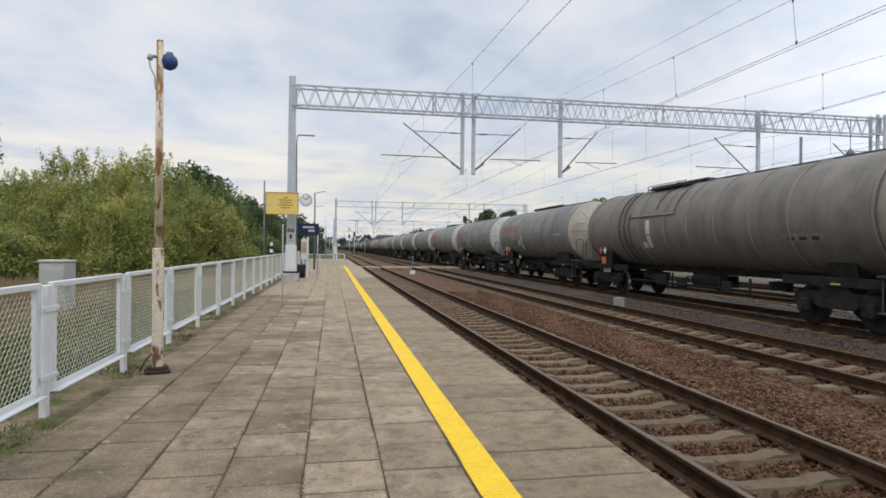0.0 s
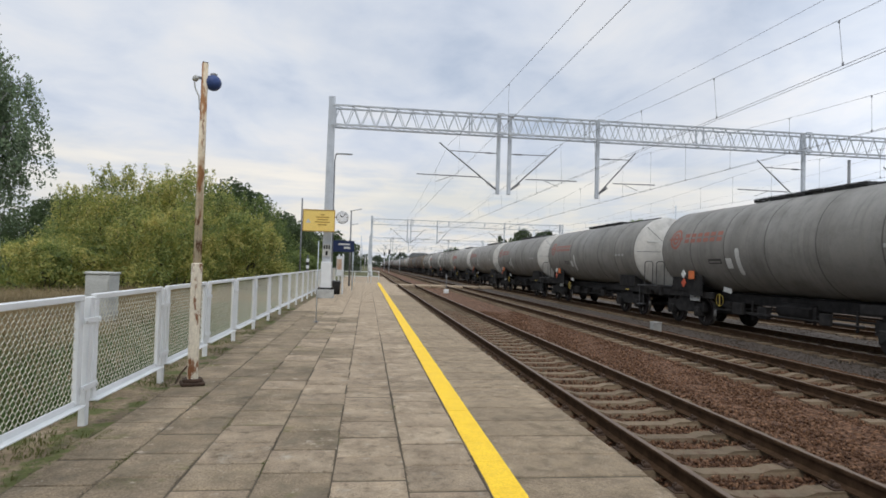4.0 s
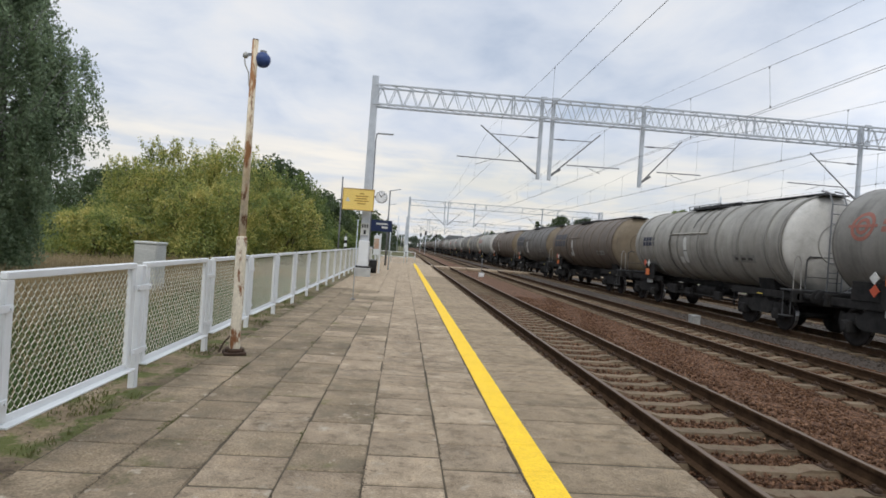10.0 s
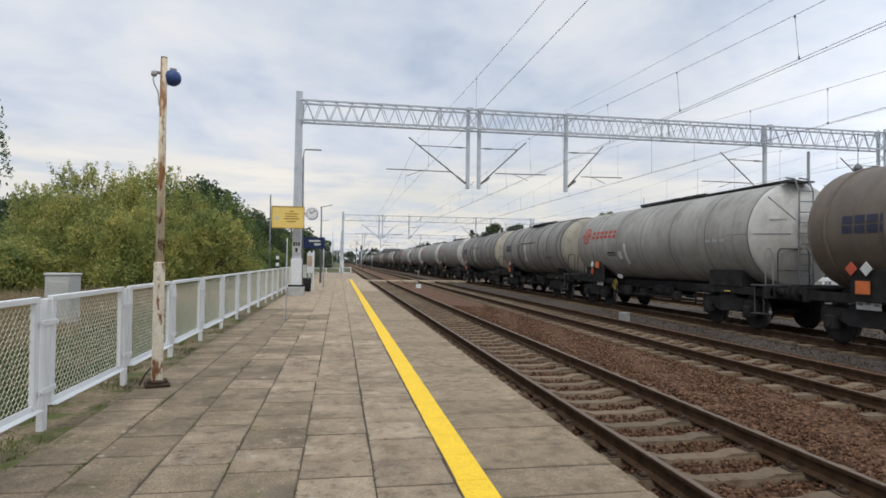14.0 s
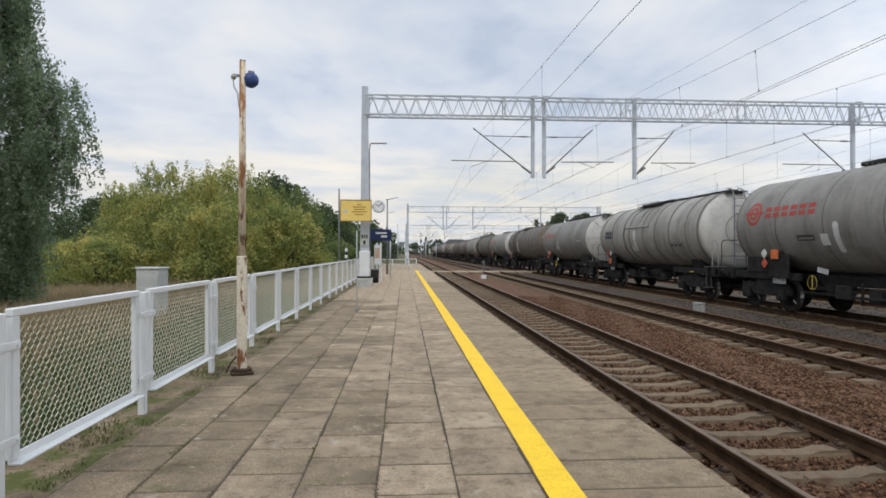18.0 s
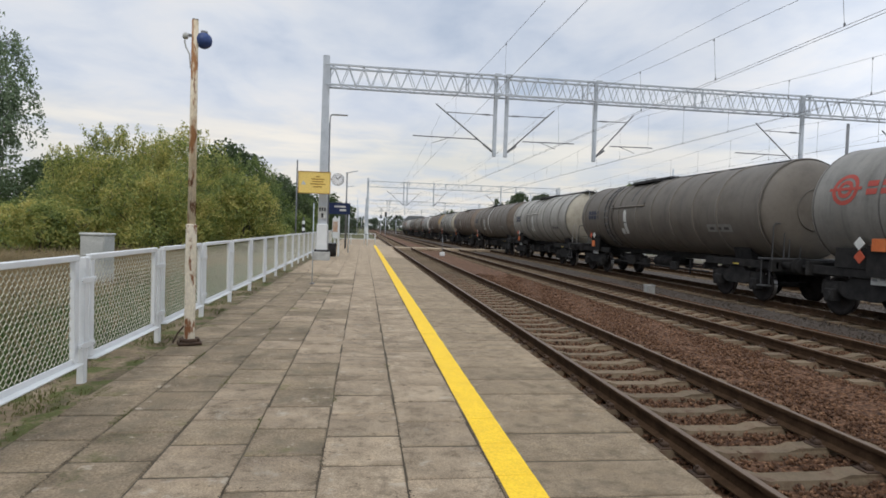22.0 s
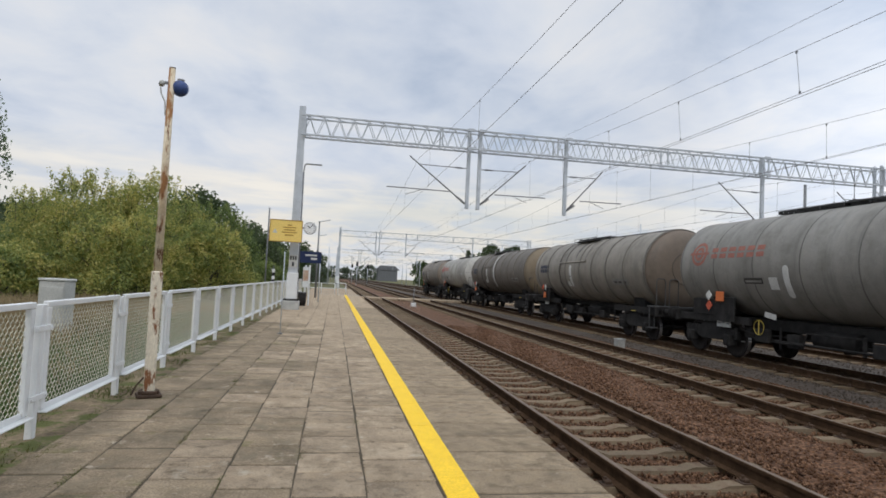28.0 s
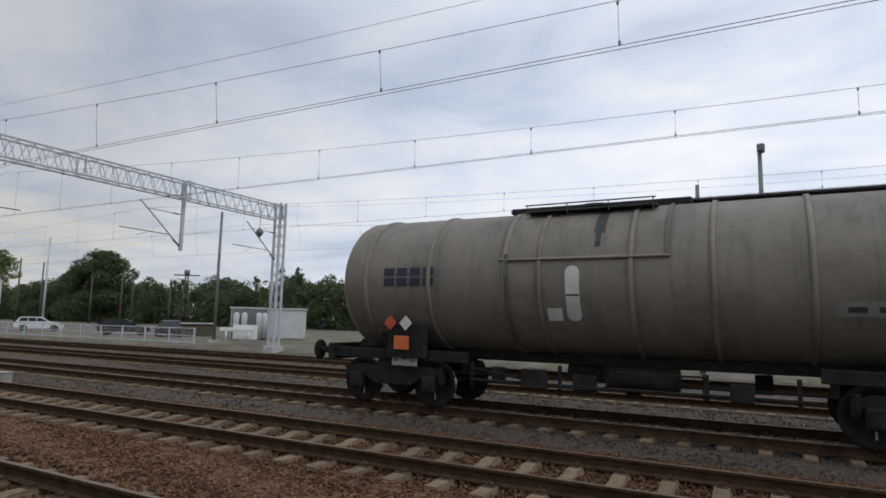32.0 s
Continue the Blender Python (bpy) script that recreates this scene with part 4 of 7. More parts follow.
def build_wires():
    lines = [("contact_wire", 3.35, 5.12, 0.05), ("contact_wire", 7.94, 5.13, 0.05), ("contact_wire", 7.99, 5.10, 0.05), ("contact_wire", 12.25, 5.13, 0.03), ("contact_wire", 12.28, 5.11, 0.03), ("contact_wire", 18.0, 5.07, 0.03), ("contact_wire", 24.7, 5.12, 0.05),
             ("messenger_wire", 3.35, 6.80, 1.25), ("messenger_wire", 7.88, 6.85, 1.25), ("messenger_wire", 12.25, 6.82, 1.28), ("messenger_wire", 18.0, 6.47, 1.0), ("messenger_wire", 24.5, 6.7, 1.2), ("feeder_wire", 10.1, 8.42, 0.96), ("feeder_wire", 26.5, 8.05, 0.96)]
    for nm, x, hi, sag in lines:
        m = Mesh()
        r = 0.0052 if nm == "contact_wire" else 0.0047
        ys = [y for k in range(-1, 6) for y in (GANTRY_Y + SPAN * (k + i / 12) for i in range(12))]
        pts = [(x, y, wire_z(y, hi, sag)) for y in ys if y < 330]
        vs = [(px + r * math.cos(a), py, pz + r * math.sin(a)) for px, py, pz in pts for a in (0.0, 1.257, 2.513, 3.770, 5.027)]
        m.add(vs, [(5 * i + j, 5 * i + (j + 1) % 5, 5 * i + 5 + (j + 1) % 5, 5 * i + 5 + j) for i in range(len(pts) - 1) for j in range(5)], True)
        tagged(part(nm, m, M_DARKWIRE), {"contact_wire": "taut dark contact wire above the track", "messenger_wire": "sagging dark messenger wire above the track", "feeder_wire": "dark feeder wire strung over the gantries"}[nm], "wire", "overhead wires")
    for x, xm, hi, sag, zc, first, step in ((3.35, 3.35, 6.8, 1.25, 5.1, 6.4, 8.1), (7.96, 7.88, 6.85, 1.25, 5.1, 1.76, 3.74), (12.26, 12.25, 6.82, 1.28, 5.1, 1.61, 2.92), (18.0, 18.0, 6.47, 1.0, 5.05, 1.73, 2.9), (24.7, 24.5, 6.7, 1.2, 5.1, 2.0, 4.0)):
        y = first - step * math.floor((first + 16) / step)
        while y < 86:
            zm = wire_z(y, hi, sag)
            if abs((y - GANTRY_Y) % SPAN) > 1.2:
                d = Mesh().tube((xm, y, zm), (x, y, zc), 0.004, 4)
                d.box((xm, y, zm - 0.02), (0.02, 0.03, 0.05)).box((x, y, zc + 0.025), (0.02, 0.03, 0.06))
                tagged(part("dropper", d, M_DARKWIRE), "thin dropper with clips between overhead wires", "dropper", "droppers")
            y += step


# ---- plants ----
def leaf_quads(centres, size, droop=0.0, narrow=0.55):
    """Small folded leaves about the given points."""
    n = len(centres)
    s = rng.uniform(0.6, 1.3, n) * size
    a = rng.normal(size=(n, 3))
    a[:, 2] -= droop
    a /= np.linalg.norm(a, axis=1)[:, None]
    b = np.cross(a, rng.normal(size=(n, 3)))
    b /= np.linalg.norm(b, axis=1)[:, None] + 1e-9
    a, b = a * s[:, None], b * (s * narrow)[:, None]
    v = np.stack([centres - a, centres + b * 0.9, centres + a, centres - b * 0.9], 1)
    f = np.arange(4 * n).reshape(n, 4)
    return v.reshape(-1, 3), f


def limb(m, p, q, r0, r1, bends=4, wob=0.12):
    pts = [Vector(p).lerp(Vector(q), i / bends) + Vector(rng.normal(0, wob, 3)) * (0 < i < bends) for i in range(bends + 1)]
    for i in range(bends):
        m.tube(pts[i], pts[i + 1], r0 + (r1 - r0) * i / bends, 7, r0 + (r1 - r0) * (i + 1) / bends)
    return pts


def clump_points(clumps, per, shell=0.55, outer=1.12):
    """Points spread in ellipsoid clumps (x, y, z, rx, ry, rz), denser toward the outside."""
    out = []
    for cx, cy, cz, rx, ry, rz in clumps:
        k = max(8, int(per * (rx * ry * rz) ** (2 / 3)))
        d = rng.normal(size=(k, 3))
        d /= np.linalg.norm(d, axis=1)[:, None]
        r = shell + (outer - shell) * rng.uniform(0, 1, k) ** 0.8
        out.append(np.array([cx, cy, cz]) + d * r[:, None] * np.array([rx, ry, rz]))
    return np.concatenate(out)


def tree(name, label, x, y, z, h, w, mat, per=420, leaf=0.13, crown_from=0.15, bark=None, clumps_n=40, lean=0.0, cat="tree", group="", conic=False):
    """Tapered trunk, limbs and a crown of many uneven clumps of leaves."""
    t = thing(name, label, cat, pose(x, y, z), group)
    trunk = Mesh()
    limb(trunk, (0, 0, -0.15), (lean * h, 0, h * 0.85), 0.03 * h ** 0.9, 0.012 * h, 6, 0.04 * h ** 0.5)
    part("trunk", trunk, bark or M_BARK, t)
    cl, limbs = [], Mesh()
    for i in range(clumps_n):
        f = crown_from + (1 - crown_from) * rng.uniform(0.02, 1.0)
        env = math.sin(math.pi * min(1, max(0.08, (f - crown_from) / (1 - crown_from) * 0.8 + 0.2))) ** 0.6
        if conic:
            env = 1.02 - 0.92 * (f - crown_from) / (1 - crown_from)
        a, rr = rng.uniform(0, 2 * math.pi), w * env * math.sqrt(rng.uniform(0.05, 1)) * 0.92
        r = w * rng.uniform(0.16, 0.34) * (0.45 + 0.6 * env if conic else 1)
        c = (rr * math.cos(a) + lean * h * f, rr * math.sin(a), h * f - r * 0.3)
        cl.append((*c, r, r, r * rng.uniform(0.65, 1.0)))
        if i % 3 == 0:
            limb(limbs, (lean * h * f * 0.6, 0, h * f * 0.55), c, 0.008 * h, 0.003 * h, 3, 0.05 * w)
    tagged(part("branch_work", limbs, bark or M_BARK, t), kind="stuff")
    pts = clump_points(cl, per)
    v, f = leaf_quads(pts, leaf)
    raw("crown", v, f, mat, t)
    return t


def birch(x, y, z, h, w):
    """Weeping birch: thin limbs with long hanging twigs of small leaves."""
    t = thing("birch_tree", "tall weeping birch with dense dark green hanging foliage", "tree", pose(x, y, z))
    trunk = Mesh()
    limb(trunk, (0, 0, -0.2), (0.3, 0.1, h * 0.95), 0.17, 0.03, 8, 0.06)
    part("trunk", trunk, M_BIRCHBARK, t)
    limbs, twigs, pts = Mesh(), Mesh(), []
    # three long limbs that arch out over the meadow
    reach_out = [(0.34, (2.95, -0.3, 5.25)), (0.40, (2.40, 0.2, 5.9)), (0.30, (2.3, -1.0, 4.5)), (0.50, (1.70, -0.4, 6.6))]
    for i in range(84 + 4 * len(reach_out)):
        f = 0.10 + 0.88 * (i % 84 + rng.uniform(0, 1)) / 84
        a = rng.uniform(0, 2 * math.pi)
        reach = w * (0.44 + 0.62 * math.exp(-((f - 0.50) / 0.24) ** 2)) * rng.uniform(0.40, 1.10)
        base = Vector((0.3 * f, 0, h * f * 0.92))
        tip = base + Vector((math.cos(a) * reach, math.sin(a) * reach, rng.uniform(0.3, 1.3)))
        if i >= 84:
            f, end = reach_out[(i - 84) // 4]
            base, a = Vector((0.3 * f, 0, h * f * 0.92)), 0.0
            tip = Vector(end) + Vector(rng.normal(0, 0.12, 3)) * ((i - 84) % 4) - Vector((0.45, 0, 0))
        lp = limb(limbs, base, tip, 0.035 * (1.15 - f), 0.008, 4, 0.10)
        for j in range(7):
            s = lp[2].lerp(lp[4], j / 6) + Vector(rng.normal(0, 0.12, 3))
            ln = rng.uniform(0.7, 2.1)
            e = s + Vector((math.cos(a) * 0.25 + rng.normal(0, 0.16), math.sin(a) * 0.25 + rng.normal(0, 0.16), -ln))
            e.z = max(e.z, 0.25)
            twigs.tube(s, e, 0.004, 3, 0.002, False)
            k = int(ln * 100)
            u = rng.uniform(0, 1, k)
            pts.append(np.array(s)[None] + (np.array(e) - np.array(s))[None] * u[:, None] + rng.normal(0, 0.075, (k, 3)))
    tagged(part("branch_work", limbs, M_BIRCHBARK, t), kind="stuff")
    tagged(part("twig_work", twigs, M_BARK, t), kind="stuff")
    v, f = leaf_quads(np.concatenate(pts), 0.046, 0.8, 0.6)
    raw("crown", v, f, M_LEAF_BIRCH, t)


def shrub(x, y, z, h, w, mat, label, per=820, leaf=0.072, n=60, spikes=95):
    """A broad bush of many stems, clumps and upright leafy shoots."""
    t = thing("bush", label, "bush", pose(x, y, z), "bushes by the platform")
    stems, cl, pts = Mesh(), [], []
    for i in range(n):
        a, rr = rng.uniform(0, 2 * math.pi), w * math.sqrt(rng.uniform(0, 1))
        top = h * (1 - 0.55 * (rr / w) ** 2) * rng.uniform(0.35, 0.95)
        r = min(w, h) * rng.uniform(0.17, 0.32)
        c = (rr * math.cos(a), rr * math.sin(a), max(top - r * 0.5, r * 0.55))
        cl.append((*c, r, r, r * rng.uniform(0.7, 1.05)))
        if i % 2 == 0:
            limb(stems, (c[0] * 0.35, c[1] * 0.35, -0.1), c, 0.05, 0.012, 3, 0.12)
    for i in range(spikes):
        a, rr = rng.uniform(0, 2 * math.pi), w * 0.9 * math.sqrt(rng.uniform(0, 1))
        b = np.array((rr * math.cos(a), rr * math.sin(a), h * (1 - 0.5 * (rr / w) ** 2) * 0.80))
        e = b + np.array((rng.normal(0, 0.25), rng.normal(0, 0.25), h * rng.uniform(0.08, 0.24)))
        limb(stems, b, e, 0.015, 0.004, 2, 0.03)
        k = 80
        u = rng.uniform(0, 1, k)
        pts.append(b[None] + (e - b)[None] * u[:, None] + rng.normal(0, 0.17, (k, 3)) * (1.3 - u[:, None]))
    tagged(part("stem_work", stems, M_BARK, t), kind="stuff")
    pts.append(clump_points(cl, per, 0.6, 1.3))
    v, f = leaf_quads(np.concatenate(pts), leaf)
    raw("foliage", v, f, mat, t)


def blades(name, count, area, h, mat, label, zf=None, lean=0.35, width=0.006, skew=1.0):
    x = rng.uniform(area[0], area[1], count)
    y = area[2] + (area[3] - area[2]) * rng.uniform(0, 1, count) ** skew
    z = ground_height(x) if zf is None else zf(x, y)
    hh = rng.uniform(0.5, 1.15, count) * h
    a = rng.uniform(0, 2 * np.pi, count)
    d = np.stack([np.cos(a), np.sin(a)], -1)
    l = rng.normal(0, lean, (count, 2)) * hh[:, None]
    b = np.stack([x, y, z - 0.01], -1)
    w3 = np.concatenate([d * width, np.zeros((count, 1))], 1) * rng.uniform(0.6, 1.5, (count, 1))
    mid = b + np.concatenate([l * 0.35, hh[:, None] * 0.6], 1)
    tip = b + np.concatenate([l, hh[:, None]], 1)
    v = np.stack([b - w3, b + w3, mid + w3 * 0.8, mid - w3 * 0.8, tip], 1).reshape(-1, 3)
    o = 5 * np.arange(count)[:, None]
    q = np.concatenate([o + [[0, 1, 2]], o + [[0, 2, 3]], o + [[3, 2, 4]]], 0)
    tagged(raw(name, v, q, mat), label, "grass", kind="stuff")


# ---- things on and by the platform ----
def build_lamp_post():
    t = thing("lamp_post", "rusty cream-painted steel post with a dark blue lamp", "lamp post", pose(-1.99, 7.33, 0, 0, 0.0, 20))
    part("base_plate", Mesh().box((0, 0, 0.02), (0.26, 0.24, 0.035), 0.008).tube((0, 0, 0.03), (0, 0, 0.075), 0.11, 12), M_RUST, t, "rusted base plate")
    for sx in (-0.09, 0.09):
        part("bolt", Mesh().tube((sx, -0.07, 0.02), (sx, -0.07, 0.075), 0.013, 6), M_RUST, t)
    lo = Mesh().box((0, 0, 0.74), (0.115, 0.115, 1.36), 0.012)
    part("lower_post", lo, M_POST, t)
    part("upper_post", Mesh().tube((0, 0, 1.42), (0, 0, 3.78), 0.046, 16, 0.036), M_POST_RUST, t, "upper tube streaked with rust")
    part("post_cap", Mesh().box((0, 0, 3.785), (0.064, 0.064, 0.012), 0.003), M_RUST, t)
    b = part("bracket", Mesh().box((0.06, 0, 3.62), (0.12, 0.04, 0.03), 0.005).box((-0.05, 0, 3.60), (0.12, 0.03, 0.03), 0.004), M_DGALV, t)
    g = Mesh()
    g.lathe([(0.094 * math.sin(radians(a)), 0.094 * math.cos(radians(a))) for a in range(-90, 91, 15)], 22, pose(0.098, 0.01, 3.565, 90, 0, 0))
    part("lamp_globe", g, M_BLUE, t, "dark blue round lamp body")
    part("lamp_collar", Mesh().tube((0.10, 0, 3.62), (0.10, 0, 3.67), 0.04, 12), M_DGALV, t)
    part("junction_box", Mesh().lathe([(-0.035, 0), (-0.035, 0.030), (0.03, 0.034), (0.04, 0.0)], 14, pose(-0.10, 0, 3.585)), M_GREYPL, t)
    part("cable", Mesh().path([(-0.11, 0, 3.54), (-0.10, 0, 3.47), (-0.055, 0, 3.38), (-0.042, 0, 3.22)], 0.008), M_GREYPL, t)
    part("earth_cable", Mesh().path([(-0.06, 0, 0.22), (-0.13, -0.02, 0.14), (-0.18, -0.03, 0.03)], 0.01), M_RUST, t)


def build_cabinet():
    t = thing("cable_cabinet", "light grey plastic cable cabinet behind the fence", "cabinet", pose(-5.35, 13.0, -0.15, 0, 0, -12))
    part("plinth", Mesh().box((0, 0, 0.16), (0.48, 0.30, 0.34), 0.01), M_CONC, t)
    part("body", Mesh().box((0, 0, 0.78), (0.52, 0.34, 0.94), 0.015), M_GREYPL, t)
    part("lid", Mesh().box((0, 0, 1.275), (0.555, 0.38, 0.055), 0.015), M_GREYPL, t)
    d = part("door", Mesh().box((0, -0.176, 0.74), (0.47, 0.012, 0.80), 0.004), M_GREYPL, t)
    part("lock", Mesh().tube((0.17, -0.18, 0.8), (0.17, -0.20, 0.8), 0.02, 8), M_DGALV, d)
    for i in range(3):
        part("rib", Mesh().box((0, -0.184, 0.55 + 0.16 * i), (0.43, 0.008, 0.02), 0.002), M_GREYPL, d)


def text_bars(parent, rows, y, mat, name="text_bar"):
    for cx, cz, w, h in rows:
        part(name, Mesh().box((cx, y, cz), (w, 0.006, h)), mat, parent)


def build_sign():
    t = thing("warning_sign", "yellow warning board with brown lines of text", "sign", pose(-2.03, 25.0, 0, 0, 0, 0))
    part("support_pole", Mesh().tube((-0.70, 0.05, -0.05), (-0.70, 0.05, 4.1), 0.03, 8), M_DGALV, t)
    part("brace", Mesh().tube((-0.70, 0.06, 3.3), (0.32, 0.45, 3.3), 0.02, 6).tube((-0.70, 0.06, 2.95), (0.32, 0.45, 2.95), 0.02, 6), M_DGALV, t)
    part("board", Mesh().box((0, 0, 3.2), (1.26, 0.03, 0.86), 0.004), M_SIGN_Y, t)
    fr = Mesh()
    for z in (2.765, 3.635):
        fr.box((0, -0.008, z), (1.30, 0.05, 0.03), 0.003)
    for x in (-0.635, 0.635):
        fr.box((x, -0.008, 3.2), (0.03, 0.05, 0.84), 0.003)
    part("frame", fr, M_BROWNPRINT, t)
    text_bars(t, [(0.14, 3.44, 0.16, 0.045), (0.14, 3.34, 0.52, 0.045), (0.14, 3.24, 0.44, 0.045), (0.14, 3.14, 0.60, 0.045), (0.14, 3.03, 0.34, 0.05)], -0.018, M_BROWNPRINT)
    part("pictogram", Mesh().prism([(-0.53, 3.10), (-0.33, 3.10), (-0.43, 3.28)], 0.006, pose(0, -0.022, 0)), M_PLATE, t, "pale triangular warning pictogram")


def build_station_things():
    # kilometre plate and clock by the gantry mast
    k = thing("distance_plate", "white plate with dark numerals on the mast", "sign", pose(-1.71, 25.52, 2.0))
    part("plate", Mesh().box((0, 0, 0), (0.34, 0.012, 0.52), 0.003), M_PLATE, k)
    text_bars(k, [(-0.1, 0.13, 0.06, 0.16), (0, 0.13, 0.06, 0.16), (0.1, 0.13, 0.06, 0.16), (0, -0.12, 0.09, 0.18)], -0.008, M_BLACK)
    p = thing("street_lamp", "tall thin grey lamp post with one arm", "street lamp", pose(-1.92, 32.5, 0), "platform lamps")
    part("pole", Mesh().tube((0, 0, -0.05), (0, 0, 6.9), 0.09, 10, 0.05), M_DGALV, p)
    part("arm", Mesh().path([(0, 0, 6.85), (0.05, 0, 7.3), (0.12, 0, 7.34)], 0.03), M_DGALV, p)
    part("lamp_head", Mesh().box((0.52, 0, 7.36), (0.86, 0.24, 0.06), 0.015), M_GALV, p)
    for (x, y, h) in ((-1.15, 40.0, 5.1), (-1.6, 56.0, 5.2)):
        q = thing("street_lamp", "slim grey lamp post with a short arm", "street lamp", pose(x, y, -0.1), "platform lamps")
        part("pole", Mesh().tube((0, 0, 0), (0, 0, h), 0.07, 8, 0.04), M_DGALV, q)
        part("lamp_head", Mesh().box((0.30, 0, h + 0.04), (0.8, 0.2, 0.05), 0.012, Euler((0, radians(-12), 0)).to_matrix()), M_GALV, q)
    c = thing("station_clock", "round white station clock with a grey rim", "clock", pose(-1.12, 25.75, 3.42))
    part("bracket", Mesh().path([(-0.46, 0, 0.0), (-0.22, 0, 0)], 0.03), M_DGALV, c)
    part("case", Mesh().lathe([(-0.06, 0.0), (-0.06, 0.235), (-0.075, 0.255), (0.06, 0.26), (0.07, 0.0)], 28), M_DGALV, c)
    part("face", Mesh().lathe([(-0.082, 0.0), (-0.080, 0.238)], 28), M_CLOCKFACE, c)
    part("minute_indicator", Mesh().box((0.07, -0.088, 0.08), (0.22, 0.006, 0.025), 0, Euler((0, radians(-45), 0)).to_matrix()), M_BLACK, c)
    part("hour_indicator", Mesh().box((-0.045, -0.092, 0.05), (0.15, 0.006, 0.03), 0, Euler((0, radians(50), 0)).to_matrix()), M_BLACK, c)
    for i in range(12):
        a = radians(30 * i)
        part("hour_mark", Mesh().box((0.195 * math.sin(a), -0.084, 0.195 * math.cos(a)), (0.018, 0.005, 0.05), 0, Euler((0, a, 0)).to_matrix()), M_BLACK, c)
    s = thing("station_sign", "dark blue station sign with white text bars", "sign", pose(-1.42, 33.5, 0))
    for x in (-0.62, 0.62):
        part("support_pole", Mesh().tube((x, 0, -0.05), (x, 0, 2.72), 0.035, 8), M_GALV, s)
    part("board", Mesh().box((0, -0.05, 2.42), (1.36, 0.05, 0.62), 0.006), M_SIGN_B, s)
    text_bars(s, [(0.12, 2.53, 0.62, 0.09), (0.28, 2.34, 0.34, 0.11)], -0.08, M_PLATE)
    b = thing("timetable_case", "white timetable case with an orange print on a post", "notice board", pose(-1.27, 29.6, 0, 0, 0, -60))
    part("support_pole", Mesh().box((0.20, 0, 0.95), (0.07, 0.07, 1.95), 0.008), M_WHITE, b)
    part("support_pole", Mesh().box((-0.20, 0, 0.95), (0.07, 0.07, 1.95), 0.008), M_WHITE, b)
    part("case", Mesh().box((0, -0.05, 1.35), (0.62, 0.08, 0.95), 0.01), M_WHITE, b)
    part("print", Mesh().box((0, -0.094, 1.42), (0.5, 0.006, 0.5)), M_POSTER, b, "orange and grey printed timetable")
    r = thing("litter_bin", "dark round litter bin on the platform", "litter bin", pose(-1.42, 28.7, 0))
    part("bin_body", Mesh().lathe([(0.02, 0.0), (0.02, 0.17), (0.62, 0.20), (0.62, 0.17), (0.1, 0.15), (0.1, 0.0)], 16, pose(0, 0, 0, 90, 0, 0)), M_UNDER, r)
    part("rim", Mesh().lathe([(0.61, 0.19), (0.64, 0.205), (0.66, 0.19)], 16, pose(0, 0, 0, 90, 0, 0)), M_DGALV, r)
    sr = thing("slim_pole", "slim pale bare rod standing on the platform", "pole", pose(-1.22, 15.12, 0))
    part("rod", Mesh().tube((0, 0, 0), (0, 0, 2.0), 0.011, 8), M_GALV, sr)
    part("foot", Mesh().box((0, 0, 0.01), (0.12, 0.12, 0.02), 0.004), M_DGALV, sr)
    # barrier at the platform end
    g = thing("end_barrier", "white tubular barrier at the platform end", "barrier", pose(0, 50.4, -0.05))
    for x0, x1, h in ((0.35, 1.0, 0.95), (-3.2, 0.1, 0.9)):
        n = max(1, round((x1 - x0) / 1.1))
        for i in range(n + 1):
            part("post", Mesh().tube((x0 + (x1 - x0) * i / n, 0, 0), (x0 + (x1 - x0) * i / n, 0, h), 0.03, 8), M_WHITE, g)
        for z in (h, h * 0.55):
            part("rail", Mesh().tube((x0, 0, z), (x1, 0, z), 0.025, 8), M_WHITE, g)
    m = thing("signal_box_post", "small white marker post between the tracks", "marker post", pose(5.85, 44.0, -0.62))
    part("post", Mesh().tube((0, 0, 0), (0, 0, 1.5), 0.03, 8), M_DGALV, m)
    part("head", Mesh().box((0, 0, 0.22), (0.36, 0.3, 0.36), 0.02), M_WHITE, m)
    bx = thing("trackside_box", "pale grey concrete junction box between the tracks", "junction box", pose(9.10, 18.0, -0.52))
    part("base", Mesh().box((0, 0, 0.18), (0.27, 0.27, 0.42), 0.02), M_BOXCONC, bx)
    part("lid", Mesh().box((0, 0, 0.41), (0.29, 0.29, 0.04), 0.012), M_BOXCONC, bx)
    bw = thing("crossing_board_sign", "black and white striped marker board by the fence", "marker board", pose(-3.0, 31.0, -0.05))
    part("post", Mesh().tube((0, 0, 0), (0, 0, 1.9), 0.03, 6), M_DGALV, bw)
    for i in range(5):
        part("stripe", Mesh().box((0, -0.03, 0.95 + 0.17 * i), (0.14, 0.02, 0.17)), M_BLACK if i % 2 else M_WHITE, bw)


# ---- train ----
DARK, BROWN, GREY, LIGHT, MID = (0.105, 0.098, 0.088), (0.125, 0.092, 0.066), (0.245, 0.238, 0.215), (0.355, 0.343, 0.305), (0.26, 0.25, 0.225)
HAZEL, OCHRE = (0.29, 0.282, 0.248), (0.36, 0.245, 0.105)
TAUPE, DUSK, SAND = (0.212, 0.188, 0.156), (0.128, 0.110, 0.088), (0.27, 0.245, 0.205)
PALE, CREAM, TAN, RUST, UMBER = (0.56, 0.55, 0.51), (0.46, 0.42, 0.33), (0.20, 0.15, 0.088), (0.20, 0.145, 0.105), (0.26, 0.21, 0.165)
TANK_R, TANK_Z = 1.44, 2.60


